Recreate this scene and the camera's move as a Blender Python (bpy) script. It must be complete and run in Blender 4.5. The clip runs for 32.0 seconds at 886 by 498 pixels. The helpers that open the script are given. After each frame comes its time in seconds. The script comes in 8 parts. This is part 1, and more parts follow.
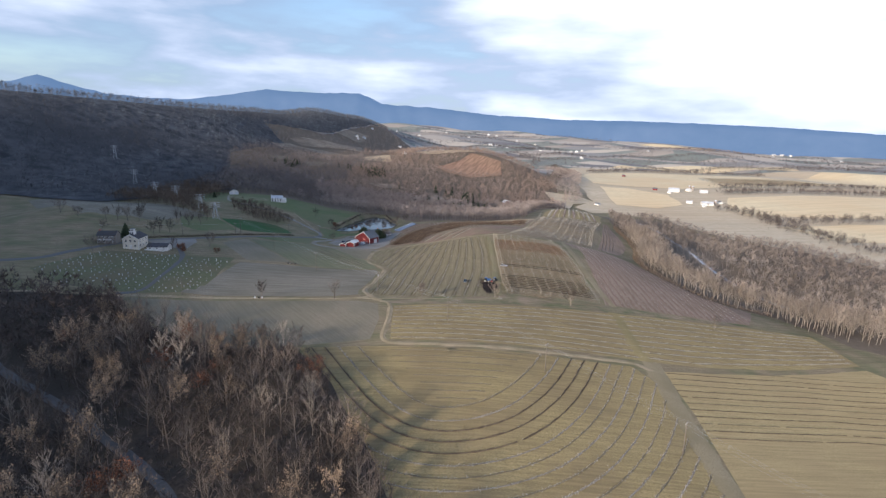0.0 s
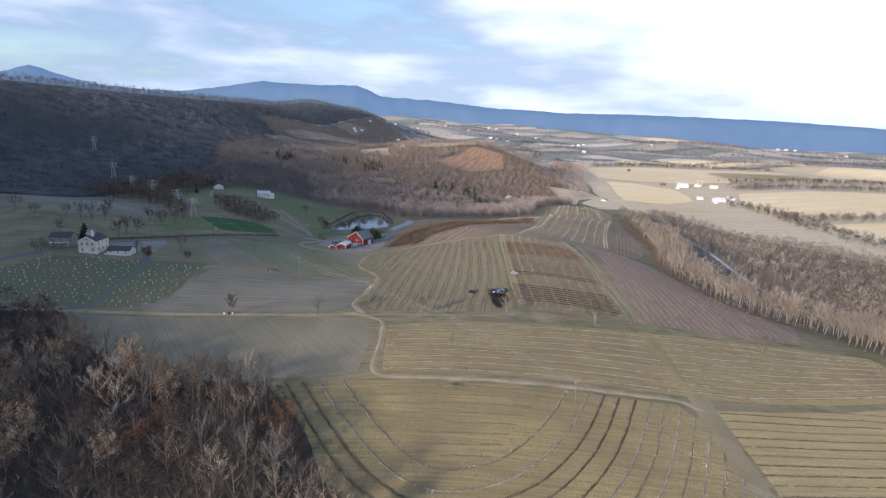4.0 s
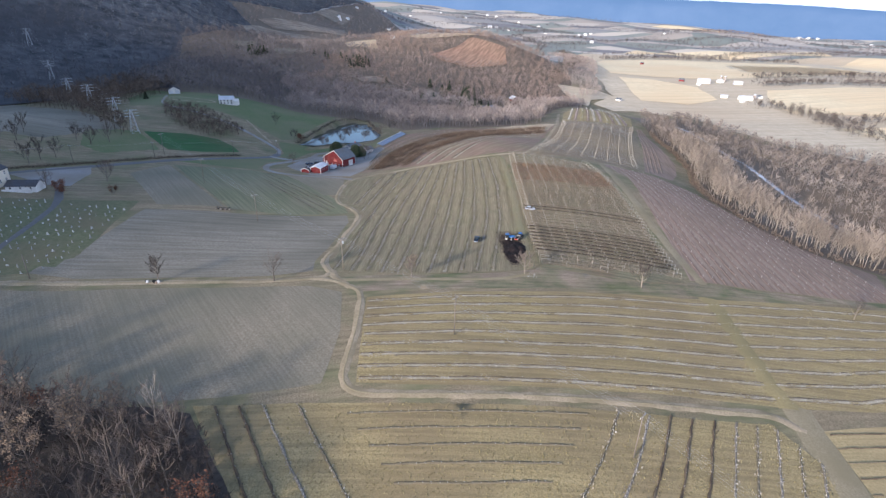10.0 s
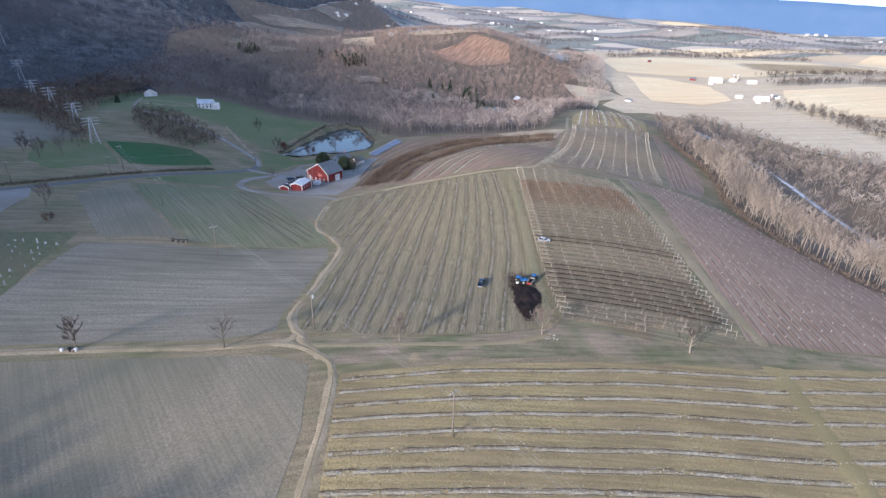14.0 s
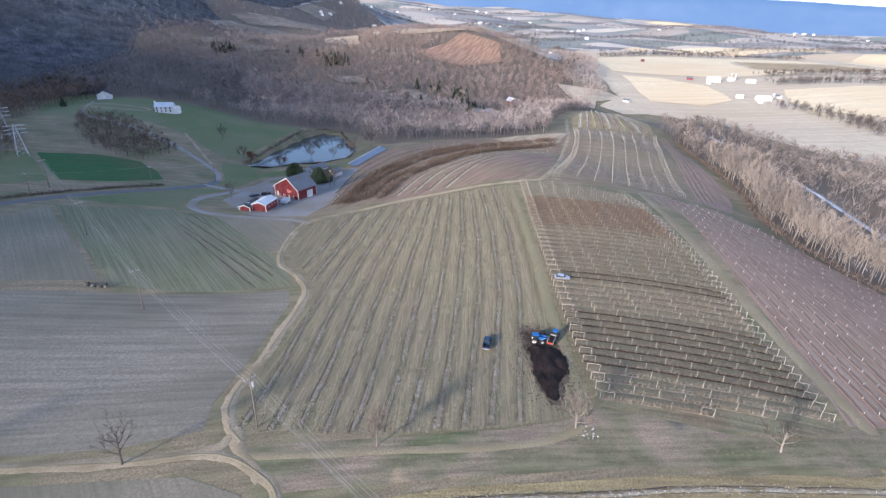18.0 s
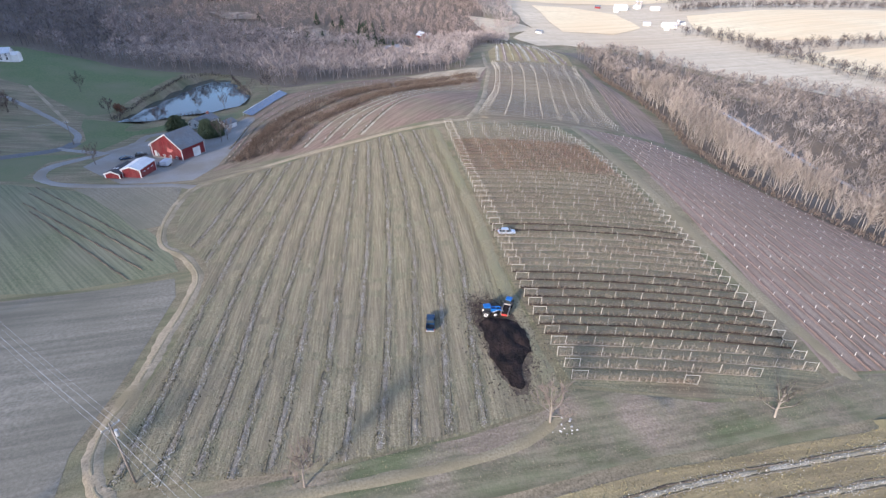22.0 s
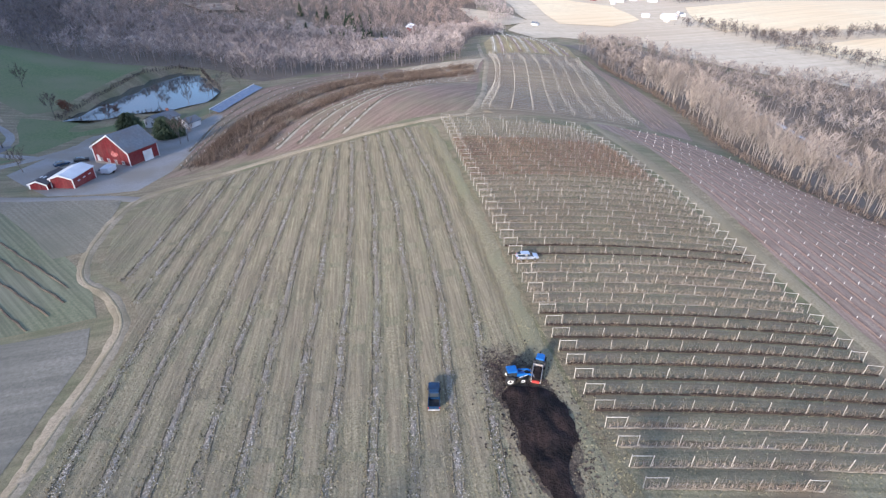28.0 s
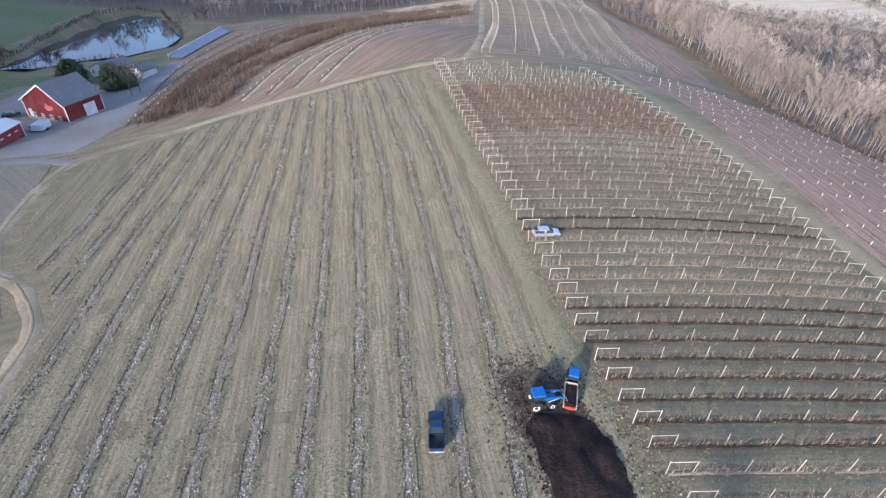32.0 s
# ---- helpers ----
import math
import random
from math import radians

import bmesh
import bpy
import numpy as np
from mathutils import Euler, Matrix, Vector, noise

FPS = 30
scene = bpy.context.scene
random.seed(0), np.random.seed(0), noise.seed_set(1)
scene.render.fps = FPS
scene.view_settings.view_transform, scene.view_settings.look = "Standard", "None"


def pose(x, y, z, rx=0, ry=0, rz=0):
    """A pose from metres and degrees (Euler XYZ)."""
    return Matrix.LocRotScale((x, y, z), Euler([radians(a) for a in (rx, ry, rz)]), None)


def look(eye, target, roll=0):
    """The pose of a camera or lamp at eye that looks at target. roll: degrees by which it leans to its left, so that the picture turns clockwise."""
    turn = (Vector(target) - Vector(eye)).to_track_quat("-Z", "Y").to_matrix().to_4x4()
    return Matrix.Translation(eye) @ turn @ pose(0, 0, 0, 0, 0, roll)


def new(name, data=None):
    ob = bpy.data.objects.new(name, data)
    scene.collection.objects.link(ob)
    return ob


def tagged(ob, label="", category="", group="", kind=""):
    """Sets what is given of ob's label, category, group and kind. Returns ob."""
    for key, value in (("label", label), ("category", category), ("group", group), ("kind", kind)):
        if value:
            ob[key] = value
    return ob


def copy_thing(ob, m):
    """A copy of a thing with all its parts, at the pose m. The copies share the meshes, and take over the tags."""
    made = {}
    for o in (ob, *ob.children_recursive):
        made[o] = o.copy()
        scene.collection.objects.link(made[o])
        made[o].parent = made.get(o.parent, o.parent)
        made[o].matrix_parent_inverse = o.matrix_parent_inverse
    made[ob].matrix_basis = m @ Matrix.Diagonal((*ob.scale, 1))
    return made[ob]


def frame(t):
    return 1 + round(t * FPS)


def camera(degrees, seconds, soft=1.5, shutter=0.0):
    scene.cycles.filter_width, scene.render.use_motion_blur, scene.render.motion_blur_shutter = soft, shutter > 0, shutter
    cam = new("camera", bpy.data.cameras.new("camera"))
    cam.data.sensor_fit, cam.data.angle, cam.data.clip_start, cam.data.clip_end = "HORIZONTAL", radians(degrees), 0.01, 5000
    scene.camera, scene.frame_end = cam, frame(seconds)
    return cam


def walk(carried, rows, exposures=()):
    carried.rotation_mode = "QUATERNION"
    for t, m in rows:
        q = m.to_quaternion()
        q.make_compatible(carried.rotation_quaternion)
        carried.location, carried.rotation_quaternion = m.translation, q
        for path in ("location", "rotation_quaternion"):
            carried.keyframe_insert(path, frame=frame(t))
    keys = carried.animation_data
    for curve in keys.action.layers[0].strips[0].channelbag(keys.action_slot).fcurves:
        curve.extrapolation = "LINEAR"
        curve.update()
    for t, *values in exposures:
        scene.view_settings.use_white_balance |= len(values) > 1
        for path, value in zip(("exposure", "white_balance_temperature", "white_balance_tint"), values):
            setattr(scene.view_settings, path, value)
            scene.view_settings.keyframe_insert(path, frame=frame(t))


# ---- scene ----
cam = camera(80.97, 32.0, soft=1.35)
# seconds, place, turn
PATH = [
    (0.0, 0.00, 0.00, 150.84, 77.52, -1.37, -0.00),
    (0.5, -0.36, 5.27, 150.51, 77.39, -1.29, -0.00),
    (1.0, -0.75, 10.44, 150.11, 77.49, -1.31, -0.02),
    (1.5, -1.13, 15.47, 149.63, 77.51, -1.36, -0.06),
    (2.0, -1.46, 20.43, 149.11, 77.65, -1.47, -0.17),
    (2.5, -1.74, 25.37, 148.62, 77.70, -1.60, -0.13),
    (4.5, -1.80, 44.43, 148.19, 76.62, -1.54, -0.09),
    (5.0, -1.79, 49.37, 148.07, 76.53, -1.51, -0.05),
    (5.5, -1.79, 54.32, 147.96, 74.13, -1.47, -0.05),
    (6.0, -1.81, 59.39, 147.88, 71.67, -1.46, -0.14),
    (6.5, -1.84, 64.62, 147.80, 71.56, -1.34, -0.19),
    (7.0, -1.85, 69.93, 147.72, 71.02, -1.30, -0.20),
    (7.5, -1.86, 75.27, 147.62, 70.69, -1.18, -0.24),
    (8.0, -1.89, 80.65, 147.51, 70.74, -1.11, -0.31),
    (8.5, -1.99, 86.09, 147.42, 70.63, -1.19, -0.34),
    (9.0, -2.08, 91.57, 147.37, 66.71, -1.26, -0.47),
    (9.5, -2.09, 96.88, 147.40, 65.76, -1.17, -0.63),
    (10.0, -1.99, 101.90, 147.55, 65.76, -1.21, -0.64),
    (10.5, -1.79, 106.78, 147.84, 65.69, -1.25, -0.62),
    (11.0, -1.55, 111.63, 148.17, 65.65, -1.33, -0.60),
    (11.5, -1.31, 116.46, 148.32, 65.58, -1.37, -0.64),
    (12.0, -1.08, 121.27, 148.23, 65.49, -1.35, -0.62),
    (12.5, -0.80, 126.03, 147.96, 65.41, -1.37, -0.59),
    (13.0, -0.49, 130.84, 147.60, 65.44, -1.33, -0.57),
    (13.5, -0.21, 135.76, 147.24, 65.43, -1.26, -0.53),
    (15.5, -0.47, 156.93, 145.77, 65.44, -1.17, -0.42),
    (16.0, -0.37, 162.10, 145.06, 65.49, -0.97, -1.26),
    (16.5, -0.27, 167.13, 144.28, 65.55, -0.93, -2.83),
    (17.0, -0.23, 172.08, 143.38, 65.57, -0.98, -1.94),
    (17.5, -0.32, 176.93, 142.39, 65.58, -1.10, -1.89),
    (18.0, -0.57, 181.67, 141.27, 65.56, -1.12, -1.80),
    (18.5, -0.92, 186.21, 140.03, 65.48, -1.13, -2.44),
    (19.0, -1.22, 190.43, 138.73, 65.60, -1.12, -3.98),
    (19.5, -1.33, 193.32, 137.70, 65.44, -1.10, -5.78),
    (20.0, -1.27, 195.64, 136.89, 64.50, -1.06, -7.51),
    (20.5, -1.11, 198.00, 136.20, 62.20, -1.00, -9.11),
    (21.0, -0.89, 200.37, 135.51, 60.53, -0.94, -10.84),
    (21.5, -0.60, 202.79, 134.80, 59.80, -0.89, -11.41),
    (22.0, -0.28, 205.21, 134.03, 59.71, -0.77, -11.69),
    (22.5, 0.01, 207.54, 133.23, 59.70, -0.76, -11.91),
    (23.0, 0.23, 209.73, 132.51, 59.70, -0.76, -12.08),
    (23.5, 0.44, 211.88, 131.85, 59.66, -0.78, -12.24),
    (24.0, 0.74, 214.17, 131.19, 59.61, -0.71, -12.36),
    (24.5, 1.07, 216.50, 130.54, 59.59, -0.69, -12.47),
    (25.0, 1.41, 218.80, 129.90, 59.54, -0.66, -12.50),
    (25.5, 1.73, 220.96, 129.31, 59.57, -0.87, -12.53),
    (27.5, 3.45, 231.30, 125.87, 59.34, -0.42, -12.63),
    (28.0, 3.64, 233.68, 124.85, 59.48, -0.60, -12.78),
    (28.5, 3.85, 236.10, 123.83, 59.55, -0.63, -13.11),
    (29.0, 4.13, 238.57, 122.83, 59.59, -0.63, -13.18),
    (29.5, 4.49, 240.81, 121.89, 59.49, -0.66, -13.07),
    (30.0, 4.88, 243.11, 120.96, 58.63, -0.68, -12.85),
    (30.5, 5.24, 245.54, 120.03, 57.59, -0.68, -12.76),
    (31.0, 5.64, 247.88, 119.10, 56.50, -0.62, -13.61),
    (31.5, 6.10, 250.24, 118.17, 55.54, -0.67, -13.89),
    (32.0, 6.60, 252.50, 117.22, 54.68, -0.74, -13.93),
]
walk(cam, [(t, pose(x, y, z, rx, ry, rz)) for t, x, y, z, rx, ry, rz in PATH],
     exposures=[(0.0, 0.54, 5750, 14), (2.5, 0.54, 5720, 14), (5.0, 0.64, 5600, 14), (9.0, 0.86, 5440, 15), (13.0, 0.95, 5300, 16), (20.0, 1.10, 5250, 17), (26.0, 1.16, 5200, 17), (32.0, 1.13, 5150, 17)])

# ---- light: low sun behind thin cloud, broken cloud above ----
SUN_AZ, SUN_EL = math.atan2(-0.72, -0.69), radians(15)
sun = new("sun", bpy.data.lights.new("sun", "SUN"))
sun.data.energy, sun.data.angle, sun.data.color = 5.0, radians(7), (1.0, 0.80, 0.56)
sun.matrix_world = look((0, 0, 300), (-300 * math.cos(SUN_AZ) * math.cos(SUN_EL), -300 * math.sin(SUN_AZ) * math.cos(SUN_EL), 300 - 300 * math.sin(SUN_EL)))

world = bpy.data.worlds.new("world")
scene.world = world
world.use_nodes = True
wn, wl = world.node_tree.nodes, world.node_tree.links
wn.clear()
w_out, w_bg = wn.new("ShaderNodeOutputWorld"), wn.new("ShaderNodeBackground")
w_sky = wn.new("ShaderNodeTexSky")
w_sky.sky_type, w_sky.sun_disc = "NISHITA", False
w_sky.sun_elevation, w_sky.sun_rotation = SUN_EL, math.pi / 2 - SUN_AZ
w_gain = wn.new("ShaderNodeVectorMath")
w_gain.operation = "SCALE"
w_gain.inputs["Scale"].default_value = 0.165
w_co = wn.new("ShaderNodeTexCoord")
w_map = wn.new("ShaderNodeMapping")
w_map.inputs["Scale"].default_value = (1.6, 1.6, 7.0)
w_map.inputs["Location"].default_value = (0.35, 0.0, 0.2)
w_cl = wn.new("ShaderNodeTexNoise")
w_cl.inputs["Scale"].default_value, w_cl.inputs["Detail"].default_value = 1.7, 7
w_cl.inputs["Roughness"].default_value = 0.5
w_r1 = wn.new("ShaderNodeValToRGB")
w_r1.color_ramp.elements[0].position, w_r1.color_ramp.elements[1].position = 0.22, 0.44
w_r2 = wn.new("ShaderNodeValToRGB")
w_r2.color_ramp.elements[0].position, w_r2.color_ramp.elements[0].color = 0.38, (0.32, 0.40, 0.50, 1)
w_r2.color_ramp.elements[1].position, w_r2.color_ramp.elements[1].color = 0.70, (1.0, 1.02, 1.06, 1)
w_mix = wn.new("ShaderNodeMixRGB")
wl.new(w_co.outputs["Generated"], w_map.inputs[0])
wl.new(w_map.outputs[0], w_cl.inputs["Vector"])
w_sep = wn.new("ShaderNodeSeparateXYZ")
w_lean = wn.new("ShaderNodeMath")
w_lean.operation, w_lean.inputs[1].default_value = "MULTIPLY_ADD", 0.20
wl.new(w_co.outputs["Generated"], w_sep.inputs[0])
wl.new(w_sep.outputs["X"], w_lean.inputs[0])
wl.new(w_cl.outputs["Fac"], w_lean.inputs[2])
wl.new(w_lean.outputs[0], w_r1.inputs[0])
wl.new(w_lean.outputs[0], w_r2.inputs[0])
wl.new(w_sky.outputs[0], w_gain.inputs[0])
# the cloud deck stands over the horizon; overhead the sky is clear
w_high = wn.new("ShaderNodeMapRange")
w_high.inputs[1].default_value, w_high.inputs[2].default_value = 0.24, 0.50
w_high.inputs[3].default_value, w_high.inputs[4].default_value = 1.0, 0.12
w_deck = wn.new("ShaderNodeMath")
w_deck.operation = "MULTIPLY"
wl.new(w_sep.outputs["Z"], w_high.inputs[0])
wl.new(w_r1.outputs[0], w_deck.inputs[0])
wl.new(w_high.outputs[0], w_deck.inputs[1])
wl.new(w_deck.outputs[0], w_mix.inputs[0])
wl.new(w_gain.outputs[0], w_mix.inputs[1])
wl.new(w_r2.outputs[0], w_mix.inputs[2])
wl.new(w_mix.outputs[0], w_bg.inputs[0])
wl.new(w_bg.outputs[0], w_out.inputs[0])
w_bg.inputs[1].default_value = 0.9

# ---- the lie of the land: a valley floor, rounded hills (x, y, radius, height), and the crest of the wooded mountain ----
BASE = 45.0
HILLS = [
    (-200, 440, 420, 31.0), (0, 1200, 280, 28.4), (320, 760, 280, -14.6), (240, 360, 80, -15.4),
    (-120, -40, 180, -13.0), (-80, 440, 80, -10.4), (-320, 1200, 120, -15.3), (-40, 640, 120, -7.0),
    (-40, 320, 55, -3.3), (160, 640, 80, 11.6), (200, 120, 120, -10.2), (0, 1520, 120, 16.5),
    (-200, 880, 180, 18.4), (1230, 2480, 260, 26.0), (1560, 2300, 300, 14.0), (280, 560, 80, -9.2), (80, 800, 120, -6.1), (-160, 160, 120, -2.0),
    (80, 1120, 80, 15.9), (720, 1160, 420, 6.6), (-280, 400, 55, 11.7), (0, 1000, 120, 6.6),
    (440, 360, 180, -7.5), (0, 1280, 180, 21.4), (160, 1080, 80, 12.2), (0, 200, 80, 6.9),
    (-240, 680, 80, 12.8), (80, 360, 80, 9.0), (120, 520, 55, 8.4), (160, 720, 55, 5.8),
    (-280, 280, 120, 11.2), (80, 1440, 280, 11.1), (40, 440, 55, 6.6), (-200, 520, 80, 7.0),
    (80, 240, 55, 2.7), (-160, 80, 80, -8.1), (-40, 1080, 180, 20.4), (40, 680, 80, -5.9),
    (200, -80, 180, -5.7), (-40, 880, 80, 5.0),
]
CREST = [(-1150, 150, 182), (-900, 450, 190), (-690, 760, 196), (-560, 1050, 190), (-490, 1400, 194), (-440, 1750, 190), (-340, 2250, 150), (-250, 2700, 80)]


# the far valley floor climbs towards the ridge: bearing from the start in degrees, height at its foot
RISE = [(-90, 200), (-10, 216), (-5, 208), (1, 186), (7, 172), (13, 150), (18, 132), (25, 98), (32, 72), (37, 58), (60, 50), (90, 50)]


def height(x, y):
    far = np.clip((np.hypot(x, y) - 1550) / 2150, 0, 1)
    z = BASE + far ** 1.15 * (np.interp(np.degrees(np.arctan2(x, y)), *zip(*RISE)) - 45)
    z = z + np.clip(far * 5, 0, 1) * (7 * np.sin(x / 130 + y / 410) + 6 * np.sin(y / 150 - x / 330 + 1.0) + 4 * np.sin(x / 61 + y / 83))
    for a, b, s, h in HILLS:
        z = z + h * np.exp(-((x - a) ** 2 + (y - b) ** 2) / s ** 2)
    best = 0.0 * x
    for (x0, y0, z0), (x1, y1, z1) in zip(CREST, CREST[1:]):
        dx, dy = x1 - x0, y1 - y0
        s = np.clip(((x - x0) * dx + (y - y0) * dy) / (dx * dx + dy * dy), 0, 1)
        d2 = (x - x0 - s * dx) ** 2 + (y - y0 - s * dy) ** 2
        best = np.maximum(best, (z0 + s * (z1 - z0) - 45) * np.exp(-d2 / 230.0 ** 2))
    return z + best


GRID_X, GRID_Y, GRID = -310.0, -70.0, 2.5
HGRID = height(*np.meshgrid(np.arange(GRID_X, 460, GRID), np.arange(GRID_Y, 780, GRID))).tolist()


def hz(x, y):
    """The ground's height at one place, from a fine grid near by."""
    a, b = (x - GRID_X) / GRID, (y - GRID_Y) / GRID
    i, j = int(a), int(b)
    if a < 0 or b < 0 or j >= len(HGRID) - 1 or i >= len(HGRID[0]) - 1:
        return float(height(np.float64(x), np.float64(y)))
    a, b = a - i, b - j
    p, q = HGRID[j], HGRID[j + 1]
    return float((p[i] * (1 - a) + p[i + 1] * a) * (1 - b) + (q[i] * (1 - a) + q[i + 1] * a) * b)

# ---- materials ----
def mat(name, c1, c2, c3=None, s1=0.5, s2=0.03, rough=0.9, bump=0.3, stretch=(1, 1, 1), angle=0, metal=0.0, spec=0.2, vary=0.0, detail=6, contrast=0.18, dist=0.1, streak=None, grey=0.0, island=0.0):
    """A surface of three colours: c1 and c2 in a fine grain, c3 in broad stains; streak: a stretched second grain."""
    if grey:
        c1, c2, c3 = [c and tuple(v + (0.32 * c[0] + 0.56 * c[1] + 0.12 * c[2] - v) * grey for v in c) for c in (c1, c2, c3)]
    m = bpy.data.materials.new(name)
    m.use_nodes = True
    nt = m.node_tree
    n, l = nt.nodes, nt.links
    b = n["Principled BSDF"]
    b.inputs["Roughness"].default_value, b.inputs["Metallic"].default_value = rough, metal
    b.inputs["Specular IOR Level"].default_value = spec
    co = n.new("ShaderNodeTexCoord")
    mp = n.new("ShaderNodeMapping")
    mp.inputs["Scale"].default_value = stretch
    mp.inputs["Rotation"].default_value = (0, 0, radians(angle))
    l.new(co.outputs["Object"], mp.inputs[0])
    a = n.new("ShaderNodeTexNoise")
    a.inputs["Scale"].default_value, a.inputs["Detail"].default_value = s1, detail
    a.inputs["Roughness"].default_value = 0.65
    l.new(mp.outputs[0], a.inputs["Vector"])
    r = n.new("ShaderNodeValToRGB")
    r.color_ramp.elements[0].position, r.color_ramp.elements[1].position = 0.5 - contrast, 0.5 + contrast
    r.color_ramp.elements[0].color, r.color_ramp.elements[1].color = (*c1, 1), (*c2, 1)
    l.new(a.outputs["Fac"], r.inputs[0])
    out = r.outputs[0]
    if c3:
        d = n.new("ShaderNodeTexNoise")
        d.inputs["Scale"].default_value, d.inputs["Detail"].default_value = s2, 4
        l.new(co.outputs["Object"], d.inputs["Vector"])
        r2 = n.new("ShaderNodeValToRGB")
        r2.color_ramp.elements[0].position, r2.color_ramp.elements[1].position = 0.40, 0.66
        l.new(d.outputs["Fac"], r2.inputs[0])
        x = n.new("ShaderNodeMixRGB")
        x.inputs[2].default_value = (*c3, 1)
        l.new(r2.outputs[0], x.inputs[0])
        l.new(out, x.inputs[1])
        out = x.outputs[0]
    if streak:
        ang, sx, sy, amount = streak
        m2 = n.new("ShaderNodeMapping")
        m2.vector_type = "TEXTURE"
        m2.inputs["Rotation"].default_value = (0, 0, radians(ang))
        m2.inputs["Scale"].default_value = (sx, sy, 10)
        l.new(co.outputs["Object"], m2.inputs[0])
        w = n.new("ShaderNodeTexNoise")
        w.inputs["Scale"].default_value, w.inputs["Detail"].default_value = 1.0, 3
        l.new(m2.outputs[0], w.inputs["Vector"])
        r3 = n.new("ShaderNodeValToRGB")
        r3.color_ramp.elements[0].position, r3.color_ramp.elements[1].position = 0.38, 0.62
        r3.color_ramp.elements[0].color, r3.color_ramp.elements[1].color = (1 - amount, 1 - amount, 1 - amount, 1), (1 + amount, 1 + amount, 1 + amount, 1)
        l.new(w.outputs["Fac"], r3.inputs[0])
        x = n.new("ShaderNodeMixRGB")
        x.blend_type = "MULTIPLY"
        x.inputs[0].default_value = 1.0
        l.new(out, x.inputs[1])
        l.new(r3.outputs[0], x.inputs[2])
        out = x.outputs[0]
    if vary:
        oi = n.new("ShaderNodeObjectInfo")
        hs = n.new("ShaderNodeHueSaturation")
        mr = n.new("ShaderNodeMapRange")
        mr.inputs[3].default_value, mr.inputs[4].default_value = 1 - vary, 1 + vary
        l.new(oi.outputs["Random"], mr.inputs[0])
        l.new(mr.outputs[0], hs.inputs["Value"])
        l.new(out, hs.inputs["Color"])
        out = hs.outputs[0]
    if island:
        ge = n.new("ShaderNodeNewGeometry")
        hs = n.new("ShaderNodeHueSaturation")
        mr = n.new("ShaderNodeMapRange")
        mr.inputs[3].default_value, mr.inputs[4].default_value = 1 - island, 1 + island
        l.new(ge.outputs["Random Per Island"], mr.inputs[0])
        l.new(mr.outputs[0], hs.inputs["Value"])
        l.new(out, hs.inputs["Color"])
        out = hs.outputs[0]
    l.new(out, b.inputs["Base Color"])
    if bump:
        bp = n.new("ShaderNodeBump")
        bp.inputs["Strength"].default_value, bp.inputs["Distance"].default_value = bump, dist
        l.new(a.outputs["Fac"], bp.inputs["Height"])
        l.new(bp.outputs[0], b.inputs["Normal"])
    return m


M_MEADOW = mat("meadow", (0.145, 0.12, 0.074), (0.30, 0.245, 0.162), (0.150, 0.146, 0.080), 2.6, 0.075, streak=(10, 14, 1.6, 0.14), contrast=0.15, detail=9, bump=0.6)
M_GOLDTUFT = mat("golden_tufts", (0.165, 0.138, 0.062), (0.32, 0.265, 0.128), (0.215, 0.182, 0.086), 0.4, 0.06, bump=0, island=0.2)
M_HAY = mat("dry_grass", (0.122, 0.117, 0.066), (0.285, 0.254, 0.166), (0.205, 0.174, 0.116), 4.6, 0.11, bump=0.8, streak=(83, 14, 0.5, 0.20), contrast=0.15, detail=9)
M_TUFT = mat("grass_tufts", (0.145, 0.134, 0.070), (0.27, 0.243, 0.14), (0.205, 0.175, 0.112), 0.6, 0.09, bump=0, island=0.25)
M_STRAW = mat("cut_straw", (0.30, 0.275, 0.235), (0.52, 0.485, 0.425), (0.22, 0.19, 0.15), 1.2, 0.16, bump=0, island=0.5)
M_MOWN = mat("mown_strip", (0.145, 0.128, 0.076), (0.312, 0.268, 0.176), (0.215, 0.180, 0.120), 3.2, 0.12, bump=0.6, streak=(86, 9, 0.35, 0.2), contrast=0.15, detail=9)
M_DARKTUFT = mat("dark_weed_tufts", (0.045, 0.045, 0.024), (0.12, 0.105, 0.06), (0.08, 0.065, 0.04), 0.8, 0.2, bump=0, island=0.5)
M_STRAWROW = mat("straw_band", (0.19, 0.165, 0.125), (0.32, 0.285, 0.228), (0.205, 0.172, 0.122), 2.8, 0.22, bump=0.8, contrast=0.13, detail=9)
# Dark weeds; also the colour for shadow along the outer curved rows.
M_WEED_SHADE = mat("dark_weeds", (0.095, 0.083, 0.054), (0.20, 0.172, 0.118), (0.15, 0.125, 0.082), 3.5, 0.4, bump=0.9, contrast=0.15)
M_CONTOUR = mat("winter_grass", (0.21, 0.169, 0.082), (0.385, 0.312, 0.165), (0.235, 0.186, 0.104), 2.6, 0.04, bump=0.6, streak=(0, 24, 0.9, 0.13), contrast=0.14, detail=9)
M_PLOUGH = mat("worked_soil", (0.170, 0.156, 0.122), (0.264, 0.240, 0.190), (0.16, 0.148, 0.113), 1.8, 0.025, bump=0.4, streak=(5, 26, 1.5, 0.13), contrast=0.14, detail=9)
M_PLOUGH2 = mat("seeded_soil", (0.178, 0.155, 0.112), (0.272, 0.24, 0.178), (0.165, 0.155, 0.11), 1.8, 0.03, bump=0.4, streak=(-52, 30, 0.55, 0.08), contrast=0.14, detail=9)
